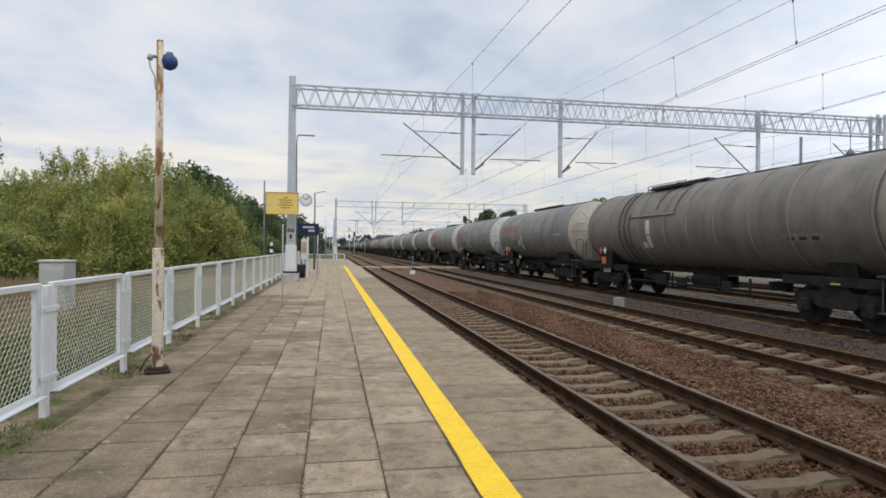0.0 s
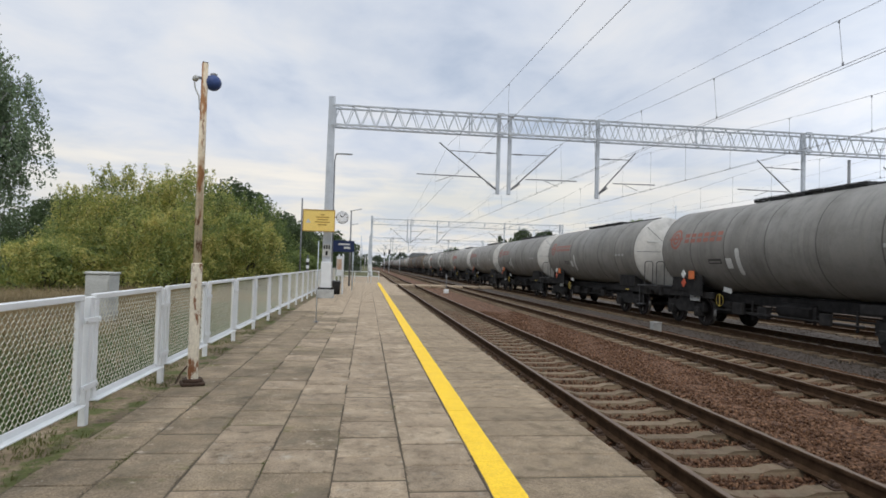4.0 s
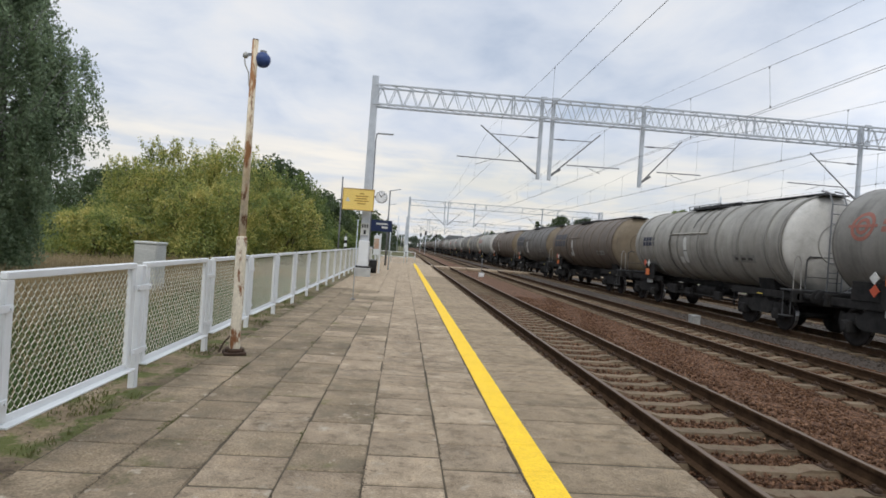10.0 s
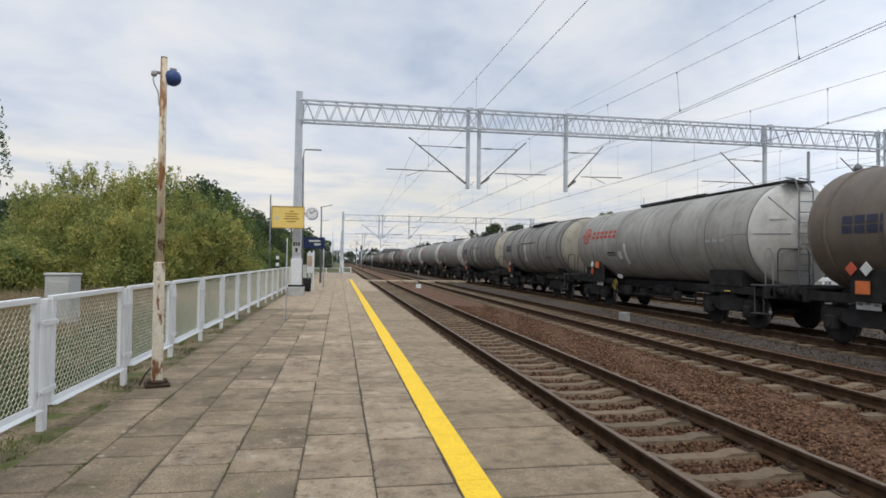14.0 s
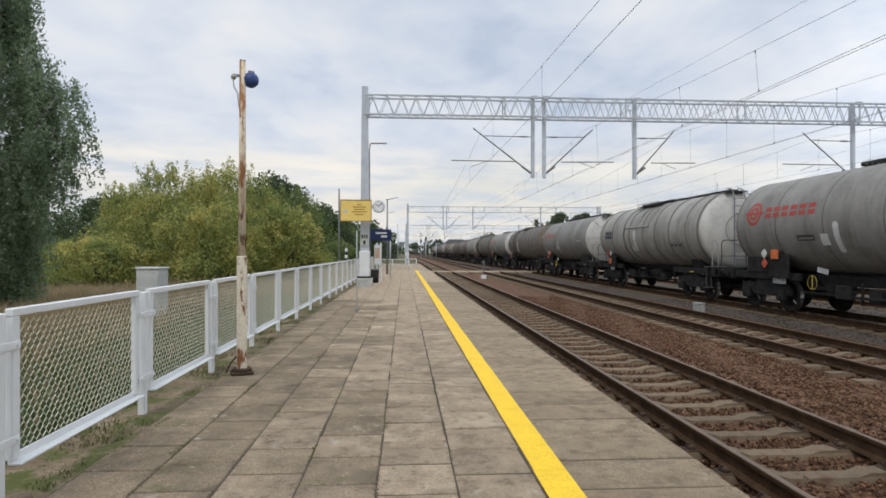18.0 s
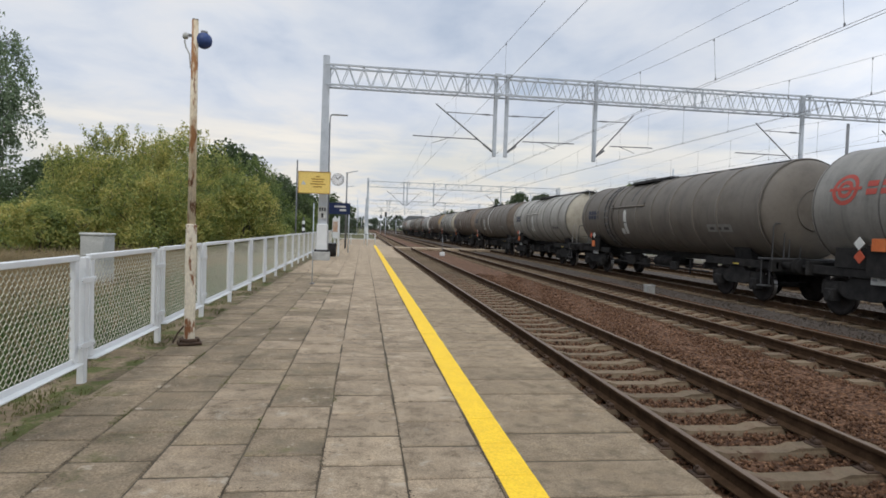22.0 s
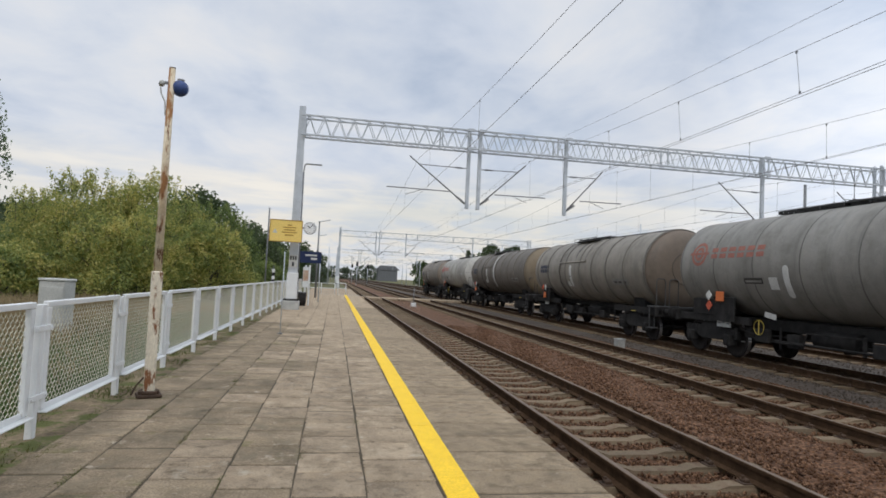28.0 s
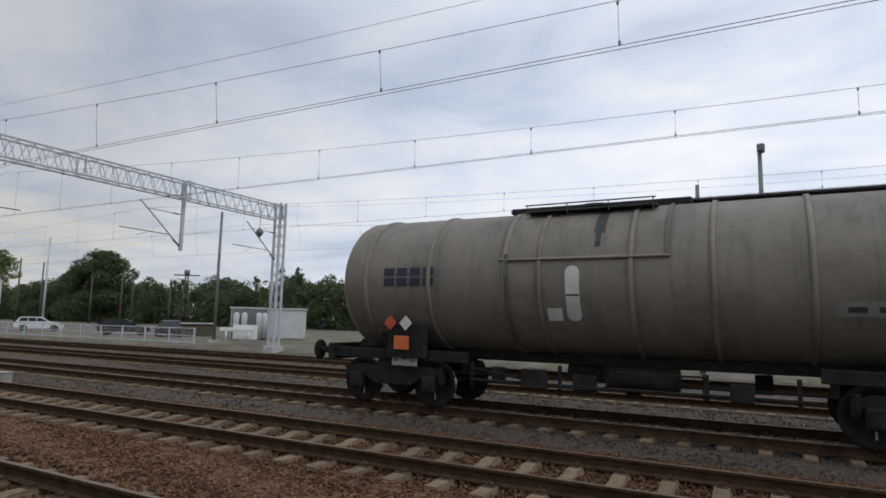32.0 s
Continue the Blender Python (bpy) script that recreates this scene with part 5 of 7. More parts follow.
def shared(name, mesh, mat):
    me = mesh.data(name)
    me.materials.append(mat)
    return me


def make_bogie_meshes():
    # a short white paint mark on the web of each wheel
    mark = Mesh().box((-0.05, 0, 0.25), (0.02, 0.03, 0.16))
    wheel = Mesh().lathe([(-0.07, 0.0), (-0.09, 0.09), (-0.03, 0.13), (-0.02, 0.36), (-0.06, 0.39), (-0.06, 0.455), (0.065, 0.462), (0.07, 0.49), (0.09, 0.49), (0.09, 0.39), (0.04, 0.36), (0.03, 0.12), (0.07, 0.09), (0.07, 0.0)], 18, pose(0, 0, 0, 0, 0, 90))
    tread = Mesh().lathe([(-0.0595, 0.4565), (0.0645, 0.4635)], 24, pose(0, 0, 0, 0, 0, 90))
    axle = Mesh().tube((-0.98, 0, 0), (0.98, 0, 0), 0.075, 10)
    side = Mesh()
    prof = [(-1.22, 0.48), (-1.22, 0.72), (-0.95, 0.80), (-0.45, 0.80), (-0.36, 0.92), (0.36, 0.92), (0.45, 0.80), (0.95, 0.80), (1.22, 0.72), (1.22, 0.48), (1.12, 0.48), (1.08, 0.62), (0.72, 0.62), (0.62, 0.50), (0.42, 0.42), (-0.42, 0.42), (-0.62, 0.50), (-0.72, 0.62), (-1.08, 0.62), (-1.12, 0.48)]
    side.prism(prof, 0.14, pose(0.07, 0, 0, 0, 0, 90))
    box_ = Mesh().box((0, 0, 0), (0.26, 0.30, 0.32), 0.03).tube((-0.16, 0, 0), (-0.12, 0, 0), 0.10, 12)
    spring = Mesh().lathe([(-0.06 + 0.0275 * i, 0.085 if i % 2 else 0.055) for i in range(11)], 7, pose(0, 0, 0, 90, 0, 0))
    bolster = Mesh().box((0, 0, 0.78), (1.9, 0.42, 0.20), 0.03).box((0, 0, 0.90), (0.6, 0.6, 0.12), 0.03)
    wheel_me = shared("wheel", wheel.add(mark.v, mark.f), M_WHEEL)
    wheel_me.materials.append(M_PANEL2)
    for p in list(wheel_me.polygons)[-6:]:
        p.material_index = 1
    return dict(wheel=wheel_me, tread=shared("tread", tread, M_TREAD), axle=shared("axle", axle, M_UNDER), side_frame=shared("side_frame", side, M_UNDER),
                axle_box=shared("axle_box", box_, M_UNDER), spring=shared("spring", spring, M_UNDER), bolster=shared("bolster", bolster, M_UNDER))


BG = make_bogie_meshes()
WHEELS = {-1: [], 1: []}
RUNG = shared("rung", Mesh().tube((-0.21, 0, 0), (0.21, 0, 0), 0.016, 5), M_DGALV)
BUFFER = shared("buffer", Mesh().tube((0, 0, 0), (0, 0.30, 0), 0.095, 12).tube((0, 0.30, 0), (0, 0.52, 0), 0.065, 12).lathe([(0.50, 0.0), (0.50, 0.20), (0.53, 0.225), (0.555, 0.20), (0.565, 0.0)], 18), M_UNDER)
RIG = Mesh()
for _x in (-0.62, 0.55):
    RIG.tube((_x, -3.6, 0.70), (_x, 3.6, 0.70), 0.025, 6)
for _k, (_x, _y, _z, _w, _d, _h) in enumerate(((-0.95, -2.7, 0.72, 0.05, 0.07, 0.50), (-0.95, -1.35, 0.74, 0.05, 0.10, 0.44), (-0.9, 0.7, 0.66, 0.16, 0.42, 0.34), (-0.95, 1.15, 0.70, 0.05, 0.07, 0.56), (-0.9, 2.4, 0.74, 0.12, 0.26, 0.30), (-0.95, 2.95, 0.72, 0.05, 0.06, 0.52),
                                               (0.7, -2.2, 0.72, 0.08, 0.30, 0.36), (0.8, 0.4, 0.70, 0.08, 0.5, 0.4), (-0.5, -3.2, 0.80, 0.5, 0.10, 0.24), (-0.2, 3.3, 0.80, 0.9, 0.10, 0.24))):
    RIG.box((_x, _y, _z), (_w, _d, _h), 0.012)
RIG.path([(-1.02, -1.35, 0.92), (-1.02, 0.2, 0.90), (-1.02, 0.3, 0.60), (-1.02, 1.15, 0.58), (-1.02, 2.95, 0.86)], 0.02)
RIG = shared("brake_rigging", RIG, M_UNDER)
HOOK = shared("coupling", Mesh().box((0, 0.20, 0), (0.10, 0.42, 0.10), 0.02).tube((0, 0.36, 0), (0, 0.62, -0.14), 0.03, 6), M_UNDER)


def add_bogie(w, y):
    for s in (-1, 1):
        sf = part("side_frame", BG["side_frame"], M_UNDER, w, at=pose(s * 1.0, y, 0))
        for dy in (-0.9, 0.9):
            part("axle_box", BG["axle_box"], M_UNDER, sf, at=pose(s * 0.04, dy, 0.46) @ Matrix.Rotation(0 if s < 0 else math.pi, 4, "Z"))
            for ds in (-0.24, 0.24):
                part("spring", BG["spring"], M_UNDER, sf, at=pose(s * 0.02, dy + ds, 0.60))
    part("bolster", BG["bolster"], M_UNDER, w, at=pose(0, y, 0))
    for dy in (-0.9, 0.9):
        ax = part("axle", BG["axle"], M_UNDER, w, at=pose(0, y + dy, 0.46))
        for s in (-1, 1):
            WHEELS[s].append(part("wheel", BG["wheel"], M_WHEEL, ax, at=pose(s * 0.75, 0, 0) @ Matrix.Rotation(0 if s < 0 else math.pi, 4, "Z")))
            if s < 0:
                part("tread", BG["tread"], M_TREAD, ax, at=pose(s * 0.75, 0, 0))


def curved_panel(y0, y1, a0, a1, off=0.006, n=6):
    """A patch that lies on the tank's side; angles in degrees from the level, up over the top."""
    m = Mesh()
    r = TANK_R + off
    vs, fs = [], []
    for y in (y0, y1):
        for i in range(n + 1):
            a = radians(a0 + (a1 - a0) * i / n)
            vs.append((-r * math.cos(a), y, r * math.sin(a)))
    for i in range(n):
        fs.append((i, i + 1, n + 2 + i, n + 1 + i))
    return m.add(vs, fs, True)


def curved_disc(yc, zc, rad, rad_in=0.0, off=0.006, n=26):
    m = Mesh()
    r = TANK_R + off
    vs, fs = [], []
    for k in range(n):
        a = 2 * math.pi * k / n
        for q in (rad_in, rad):
            ang = zc / TANK_R + q * math.sin(a) / TANK_R
            vs.append((-r * math.cos(ang), yc + q * math.cos(a), r * math.sin(ang)))
    for k in range(n):
        j = (k + 1) % n
        fs.append((2 * k, 2 * k + 1, 2 * j + 1, 2 * j))
    return m.add(vs, fs, True)


def curved_cap(yc, hw, a0, a1, off=0.006, n=8):
    """A long plate with round ends that lies upright on the tank's side."""
    m = Mesh()
    r = TANK_R + off
    k = math.degrees(hw / r)
    rows = [(a0 + k - k * math.cos(i * math.pi / 2 / n), hw * math.sin(i * math.pi / 2 / n) + 0.004) for i in range(n + 1)]
    rows += [(a0 + k + (a1 - a0 - 2 * k) * i / 6, hw) for i in range(1, 6)]
    rows += [(a1 - k + k * math.sin(i * math.pi / 2 / n), hw * math.cos(i * math.pi / 2 / n) + 0.004) for i in range(n + 1)]
    vs = []
    for a, h in rows:
        c, s_ = -r * math.cos(radians(a)), r * math.sin(radians(a))
        vs += [(c, yc - h, s_), (c, yc + h, s_)]
    return m.add(vs, [(2 * i, 2 * i + 2, 2 * i + 3, 2 * i + 1) for i in range(len(rows) - 1)], True)


def thing_part(name, parent, label=""):
    """An empty part that holds its own pieces."""
    ob = new(name)
    ob.parent = parent
    if label:
        tagged(ob, label)
    return ob


def tank_wagon(label, length, y0, y1, style, body, end, logo="", end_kind="dome", band=False, side_ladder=False, end_ladder=False, group="tank wagons of the freight train"):
    """A four-axle tank wagon; its far end lies at +y. style: ribbed or smooth shell."""
    w = thing("tank_wagon", label, "tank wagon", group=group)
    hl = length / 2
    seg = 44
    tz = pose(0, 0, TANK_Z)
    part("shell", Mesh().lathe([(y0, TANK_R), ((y0 + y1) / 2, TANK_R + 0.004), (y1, TANK_R)], seg), M_TANK, w, at=tz, color=body)
    for s, ye in ((-1, y0), (1, y1)):
        pr = [(0, TANK_R), (0.10, TANK_R * 0.975), (0.22, TANK_R * 0.90), (0.34, TANK_R * 0.70), (0.41, TANK_R * 0.42), (0.44, 0.001)] if end_kind == "dome" else [(0, TANK_R), (0.05, TANK_R * 0.985), (0.10, TANK_R * 0.95), (0.42, TANK_R * 0.36), (0.45, TANK_R * 0.30), (0.45, 0.001)]
        two = end == OCHRE and s < 0
        d = part("tank_end", Mesh().lathe([(ye + s * a, r) for a, r in pr], seg, None, True, (-4, 184) if two else None), M_TANK_END, w, at=tz, color=end if s < 0 else body)
        if two:
            part("lower_end_sheet", Mesh().lathe([(ye + s * a, r) for a, r in pr], seg, None, True, (184, 356)), M_TANK_END, d, "soiled brown lower end sheet", color=UMBER)
        if end_kind == "cone":
            p, q = (0.10, TANK_R * 0.95), (0.43, TANK_R * 0.34)
            for deg in (0, 48, 132, 180) if s < 0 else ():
                ca, sa = math.cos(radians(deg)), math.sin(radians(deg))
                part("seam", Mesh().tube((-p[1] * ca, ye - p[0] - 0.004, p[1] * sa), (-q[1] * ca, ye - q[0] - 0.004, q[1] * sa), 0.013, 5), M_DGALV, d)
            if s < 0:
                part("shell_seam", curved_panel(ye, ye + 0.9, -0.35, 0.35, 0.005, 1), M_DGALV, d)
            part("centre_plate", Mesh().lathe([(ye + s * 0.45, 0.0), (ye + s * 0.475, 0.30), (ye + s * 0.45, 0.33)], 6), M_TANK_END, d, color=tuple(0.8 * c for c in end))
        elif s < 0:
            part("end_band", Mesh().lathe([(ye + s * 0.0, TANK_R + 0.012), (ye + s * 0.06, TANK_R + 0.008)], seg), M_TANK, d, color=tuple(0.55 * c for c in body))
        if end_kind == "dome" and s < 0:
            part("end_ring", Mesh().lathe([(ye - 0.385, 0.60), (ye - 0.43, 0.60), (ye - 0.43, 0.565), (ye - 0.385, 0.565)], 26), M_TANK_END, d, color=tuple(0.6 * c for c in end))
    # bands round the shell
    rib = Mesh().lathe([(-0.045, TANK_R), (-0.04, TANK_R + 0.035), (0.04, TANK_R + 0.035), (0.045, TANK_R)], seg) if style == "ribbed" else Mesh().lathe([(-0.022, TANK_R), (-0.018, TANK_R + 0.008), (0.018, TANK_R + 0.008), (0.022, TANK_R)], seg)
    rme = shared("band", rib, M_TANK)
    if style == "ribbed":
        offs = [a for a in (0.45, 2.0, 3.65, 4.34, 6.0, 7.30, 8.70, 10.2, 11.6) if a < y1 - y0 - 0.5] + [y1 - y0 - 0.04]
    else:
        offs = [0.03 + (y1 - y0 - 0.06) * i / 6 for i in range(7)]
    # on dark ribbed shells the highlight along the bands is put into a lighter colour
    for a in offs:
        part("band", rme, M_TANK, w, at=pose(0, y1 - a, TANK_Z), color=tuple(c * (0.42 if style == "smooth" else 1.12 if sum(body) < 0.65 else 0.58) for c in body))
    # walkway and manway on top
    top = TANK_Z + TANK_R
    my = y1 - 5.1 if style == "ribbed" else (y0 + y1) / 2 - 0.4
    gy0, gy1 = (my - 1.8, my + 1.7) if style == "ribbed" else (my - 1.9, my + 2.4)
    wk = thing_part("walkway", w, "dark steel grating walkway")
    for x in (-0.34, -0.17, 0.0, 0.17, 0.34):
        part("plank", Mesh().box((x, (gy0 + gy1) / 2, top + 0.07), (0.10, gy1 - gy0, 0.03)), M_WALK, wk)
    k = int((gy1 - gy0) / 0.7)
    for i in range(k + 1):
        part("bearer", Mesh().box((0, gy0 + (gy1 - gy0) * i / k, top + 0.02), (0.74, 0.05, 0.07)), M_WALK, wk)
    if end_ladder:
        part("gangway", Mesh().box((-0.10, (y0 + gy0) / 2 - 0.05, top + 0.05), (0.36, gy0 - y0 + 0.1, 0.035)), M_WALK, w)
    else:
        part("roof_pipe", Mesh().tube((-0.12, y0 + 0.3, top + 0.015), (-0.12, gy0, top + 0.03), 0.03, 6), M_WALK, w)
    part("manway", Mesh().lathe([(top - 0.06, 0.30), (top + 0.08, 0.30), (top + 0.08, 0.36), (top + 0.11, 0.36), (top + 0.14, 0.0)], 18, pose(0.0, my, 0, 90, 0, 0)), M_WALK, w)
    if style == "ribbed":
        pf = Mesh()
        for x in (-0.62, 0.62):
            pf.box((x, my, top - 0.07), (0.34, 2.5, 0.03))
            pf.tube((x * 1.3, my - 1.25, top + 0.05), (x * 1.3, my + 1.25, top + 0.05), 0.014, 6)
            for dy in (-1.2, -0.4, 0.4, 1.2):
                pf.tube((x * 1.3, my + dy, top - 0.16), (x * 1.3, my + dy, top + 0.05), 0.012, 5)
        part("loading_platform", pf, M_WALK, w)
        # drip bar on the side under the platform, and its two side strips
        part("drip_bar", Mesh().tube((-1.428, my - 1.55, 0.34), (-1.428, my + 1.55, 0.34), 0.028, 8), M_TANK, w, at=tz, color=tuple(1.35 * c for c in body))
        for yy in (my - 1.5, my + 1.5):
            part("drip_strip", curved_panel(yy - 0.04, yy + 0.04, 14, 82, 0.03, 13), M_TANK, w, at=tz, color=tuple(0.5 * c for c in body))
        part("drain_pipe", Mesh().path([(-TANK_R * math.cos(radians(18)) - 0.03, my + 1.42, TANK_Z + TANK_R * math.sin(radians(18))), (-TANK_R - 0.05, my + 1.40, TANK_Z), (-TANK_R * 0.92 - 0.04, my + 1.40, TANK_Z - 0.62), (-TANK_R * 0.60, my + 1.40, TANK_Z - 1.25)], 0.035), M_TANK, w, color=tuple(0.35 * c for c in body))
        cap = curved_cap(my + 0.12, 0.13, -33, 8, 0.012)
        part("level_mark", cap, M_PLATE, w, "rounded white filling mark", at=tz)
        part("mark_line", curved_panel(my, my + 0.24, -13.6, -12.4, 0.015, 1), M_BLACK, w, at=tz)
        for ya, yb_, a0, a1 in ((my - 0.42, my - 0.22, 34, 78), (my - 0.36, my - 0.26, 22, 34)):
            part("spill_stain", curved_panel(ya, yb_, a0, a1, 0.007, 8), M_STAIN, w, at=tz)
        part("caution_plate", curved_panel(my + 0.34, my + 0.62, -33, -23, 0.012, 2), M_PLATE, w, at=tz)
        part("data_panel", curved_panel(y0 + 1.35, y0 + 2.65, -27, -17, 0.012, 3), M_PANEL, w, "grimy pale data panel", at=tz)
        for i in range(3):
            part("text_bar", curved_panel(y0 + 1.5 + 0.38 * i, y0 + 1.74 + 0.38 * i, -24, -20.6, 0.016, 1), M_STAIN, w, at=tz)
    else:
        for i in range(3):
            part("text_bar", curved_panel(y0 + 1.0 + 0.34 * i, y0 + 1.24 + 0.34 * i, -7, -3.5, 0.014, 1), M_PANEL2, w, at=tz)
        my2 = y1 - 3.6
        part("label_holder", curved_panel(my2 - 0.10, my2 + 0.62, -21, -14.5, 0.014, 2), M_STAIN, w, "dark empty label holder", at=tz)
        part("holder_slip", curved_panel(my2 - 0.05, my2 + 0.57, -19.4, -17.2, 0.017, 1), M_PANEL, w, at=tz)
        part("caution_plate", curved_panel(my2 - 0.62, my2 - 0.32, -27, -14, 0.012, 2), M_PLATE, w, at=tz)
        part("level_mark", curved_cap(my2 - 0.95, 0.10, -36, -2, 0.012), M_PLATE, w, "narrow white filling mark", at=tz)
    if band:
        part("white_band", Mesh().lathe([(my - 1.94, TANK_R + 0.03), (my - 1.69, TANK_R + 0.03)], 22, None, True, (-42, 85)), M_PLATE, w, "dirty white band round the shell", at=tz)
    if side_ladder:
        sl = thing_part("side_ladder", w)
        for yy in (my + 1.75, my + 2.15):
            part("stile", Mesh().path([(-(TANK_R + 0.06) * math.cos(radians(a)), yy, TANK_Z + (TANK_R + 0.06) * math.sin(radians(a))) for a in range(-60, 75, 15)], 0.022, 5), M_WALK, sl)
        for a in range(-58, 72, 11):
            c, s_ = (TANK_R + 0.06) * math.cos(radians(a)), (TANK_R + 0.06) * math.sin(radians(a))
            part("rung", RUNG, M_WALK, sl, at=pose(-c, my + 1.95, TANK_Z + s_, 0, 0, 90))
    # logo: plain shapes in its colour
    if logo == "red" or logo == "redold":
        mt = M_RED if logo == "red" else M_REDOLD
        ly = y1 - 0.95
        part("logo_ring", curved_disc(ly, 0.36, 0.37, 0.275), mt, w, "round red emblem", at=tz)
        part("logo_ring", curved_disc(ly, 0.36, 0.21, 0.12), mt, w, at=tz)
        part("logo_stripe", curved_panel(ly - 0.46, ly + 0.46, 13.0, 15.8, 0.009, 1), mt, w, at=tz)
        # six plain pairs of bars, as tall and wide as the mark
        for i in range(6):
            yc = ly - 0.74 - 0.385 * i
            lm = curved_panel(yc - 0.14, yc + 0.14, 8.0, 13.2, 0.008, 2)
            q = curved_panel(yc - 0.14, yc + 0.14, 15.4, 20.6, 0.008, 2)
            part("logo_bar", lm.add(q.v, q.f, True), mt, w, at=tz)
    elif logo:
        mt, sc, ly, a0 = {"blue": (M_LBLUE, 0.95, y1 - 0.92, -5.5), "large": (M_LBLUE3, 2.1, y1 - 0.6, -8)}[logo]
        for i in range(4):
            yc, hw = ly - (0.145 + 0.33 * i) * sc, 0.135 * sc
            lm = curved_panel(yc - hw, yc + hw, a0, a0 + 7.2 * sc, 0.010, 3)
            q = curved_panel(yc - hw, yc + hw, a0 + 8.8 * sc, a0 + 16.0 * sc, 0.010, 3)
            part("logo_bar", lm.add(q.v, q.f, True), mt, w, "plain blue emblem bars" if i == 0 else "", at=tz)
    # hazard plates near the far end
    px = -1.32
    py = y1 - (1.33 if style == "ribbed" else 1.85)
    for dy, dz, kind in ((0.0, 1.30, "o"), (-0.10, 1.70, "w"), (0.28, 1.70, "r")) if style == "ribbed" else ((0.0, 1.70, "o"), (0.50, 1.72, "w"), (0.48, 1.42, "r")):
        if kind == "o":
            part("orange_plate", Mesh().box((px, py + dy, dz), (0.02, 0.36, 0.28), 0.004), M_ORANGE, w)
        else:
            part("hazard_diamond", Mesh().box((0, 0, 0), (0.02, 0.22, 0.22), 0.004), M_PLATE if kind == "w" else M_REDPL, w, at=pose(px - 0.01, py + dy, dz, 45, 0, 0))
    # underframe
    sill = part("centre_sill", Mesh().box((0, 0, 0.99), (1.0, length - 1.3, 0.30), 0.02) if style == "smooth" else Mesh().box((0, 0, 1.08), (0.5, length - 1.3, 0.22), 0.02), M_UNDER, w)
    for x in (-1.08, 1.08):
        for ys in (-1, 1):
            part("side_sill", Mesh().box((x, ys * (hl - 2.3), 1.04), (0.10, 3.4, 0.22), 0.015), M_UNDER, sill)
    for y in (-hl + 0.66, hl - 0.66):
        part("end_beam", Mesh().box((0, y, 1.05), (2.5, 0.12, 0.36), 0.02), M_UNDER, sill)
    for y in (-hl + 2.42, hl - 2.2):
        sd = Mesh()
        sd.prism([(-1.16, 0.10), (1.16, 0.10), (1.14, 0.56), (1.0, 0.47), (0.7, 0.27), (0, 0.08), (-0.7, 0.27), (-1.0, 0.47), (-1.14, 0.56)] if style == "smooth" else [(-0.85, 0.10), (0.85, 0.10), (0.92, 0.44), (0.7, 0.27), (0, 0.08), (-0.7, 0.27), (-0.92, 0.44)], 1.5 if style == "smooth" else 0.8, pose(0, y - (0.75 if style == "smooth" else 0.4), 1.05))
        part("saddle", sd, M_UNDER, w)
        add_bogie(w, y)
    part("air_reservoir", Mesh().tube((-0.55, -0.9, 0.78), (-0.55, 0.35, 0.78), 0.22, 12), M_UNDER, w)
    part("valve_box", Mesh().box((0.3, 0.9, 0.80), (0.9, 0.7, 0.35), 0.04), M_UNDER, w)
    part("brake_rod", Mesh().tube((-1.0, -hl + 4.0, 0.62), (-1.0, hl - 4.0, 0.62), 0.03, 6), M_UNDER, w)
    part("brake_rigging", RIG, M_UNDER, w)
    part("outlet_valve", Mesh().tube((0, 0, 0.45), (0, 0, 1.2), 0.14, 10), M_UNDER, w)
    part("control_box", Mesh().box((-1.1, 1.6, 0.72), (0.12, 0.5, 0.36), 0.02), M_UNDER, w)
    part("control_box", Mesh().box((-1.1, -1.9, 0.70), (0.10, 0.36, 0.30), 0.02), M_UNDER, w)
    part("number_board", Mesh().box((-1.17, py, 0.93), (0.012, 0.62, 0.22), 0.004), M_PANEL2, w, "grimy white board with dark bars")
    for i in range(3):
        part("text_bar", Mesh().box((-1.18, py - 0.2 + 0.2 * i, 0.93 + 0.03 * (i % 2)), (0.01, 0.12, 0.05)), M_DGALV, w)
    part("plate_bracket", Mesh().box((-1.24, py - 0.1, 1.34), (0.05, 0.95, 0.70), 0.01), M_UNDER, w)
    if style == "smooth":
        hy, hz, hr = py - 1.55, 0.93, 0.19
        part("brake_handwheel", Mesh().lathe([(-0.009, hr), (0, hr + 0.009), (0.009, hr), (0, hr - 0.009), (-0.009, hr)], 20, pose(-1.24, hy, hz, 0, 0, 90)).box((-1.24, hy, hz), (0.015, 0.02, 2 * hr)), M_YELPIPE, w, "thin yellowish handwheel")
        part("tilted_board", Mesh().box((-1.22, py - 1.95, 1.26), (0.02, 0.42, 0.14), 0.004, Euler((radians(9), 0, 0)).to_matrix()), M_PANEL2, w, "grimy white tilted board")
    part("brake_lever", Mesh().box((-1.18, -hl + 2.3, 1.0), (0.03, 0.26, 0.035), 0.005), M_YELPIPE, w, "yellow brake lever")
    for s in (-1, 1):
        for x in (-0.875, 0.875):
            part("buffer", BUFFER, M_UNDER, w, at=pose(x, s * (hl - 0.60), 1.06, 0, 0, 0 if s > 0 else 180))
        part("coupling", HOOK, M_UNDER, w, at=pose(0, s * (hl - 0.60), 1.0, 0, 0, 0 if s > 0 else 180))
    # end platform, rail and ladder at the near end
    yb = -hl + 0.62
    ep = Mesh().box((0, yb + 0.28, 1.22), (2.5, 0.60, 0.05), 0.008)
    part("end_platform", ep, M_WALK, w)
    st = part("side_step", Mesh().box((-1.22, yb + 0.28, 0.47), (0.24, 0.36, 0.03)), M_WALK, w)
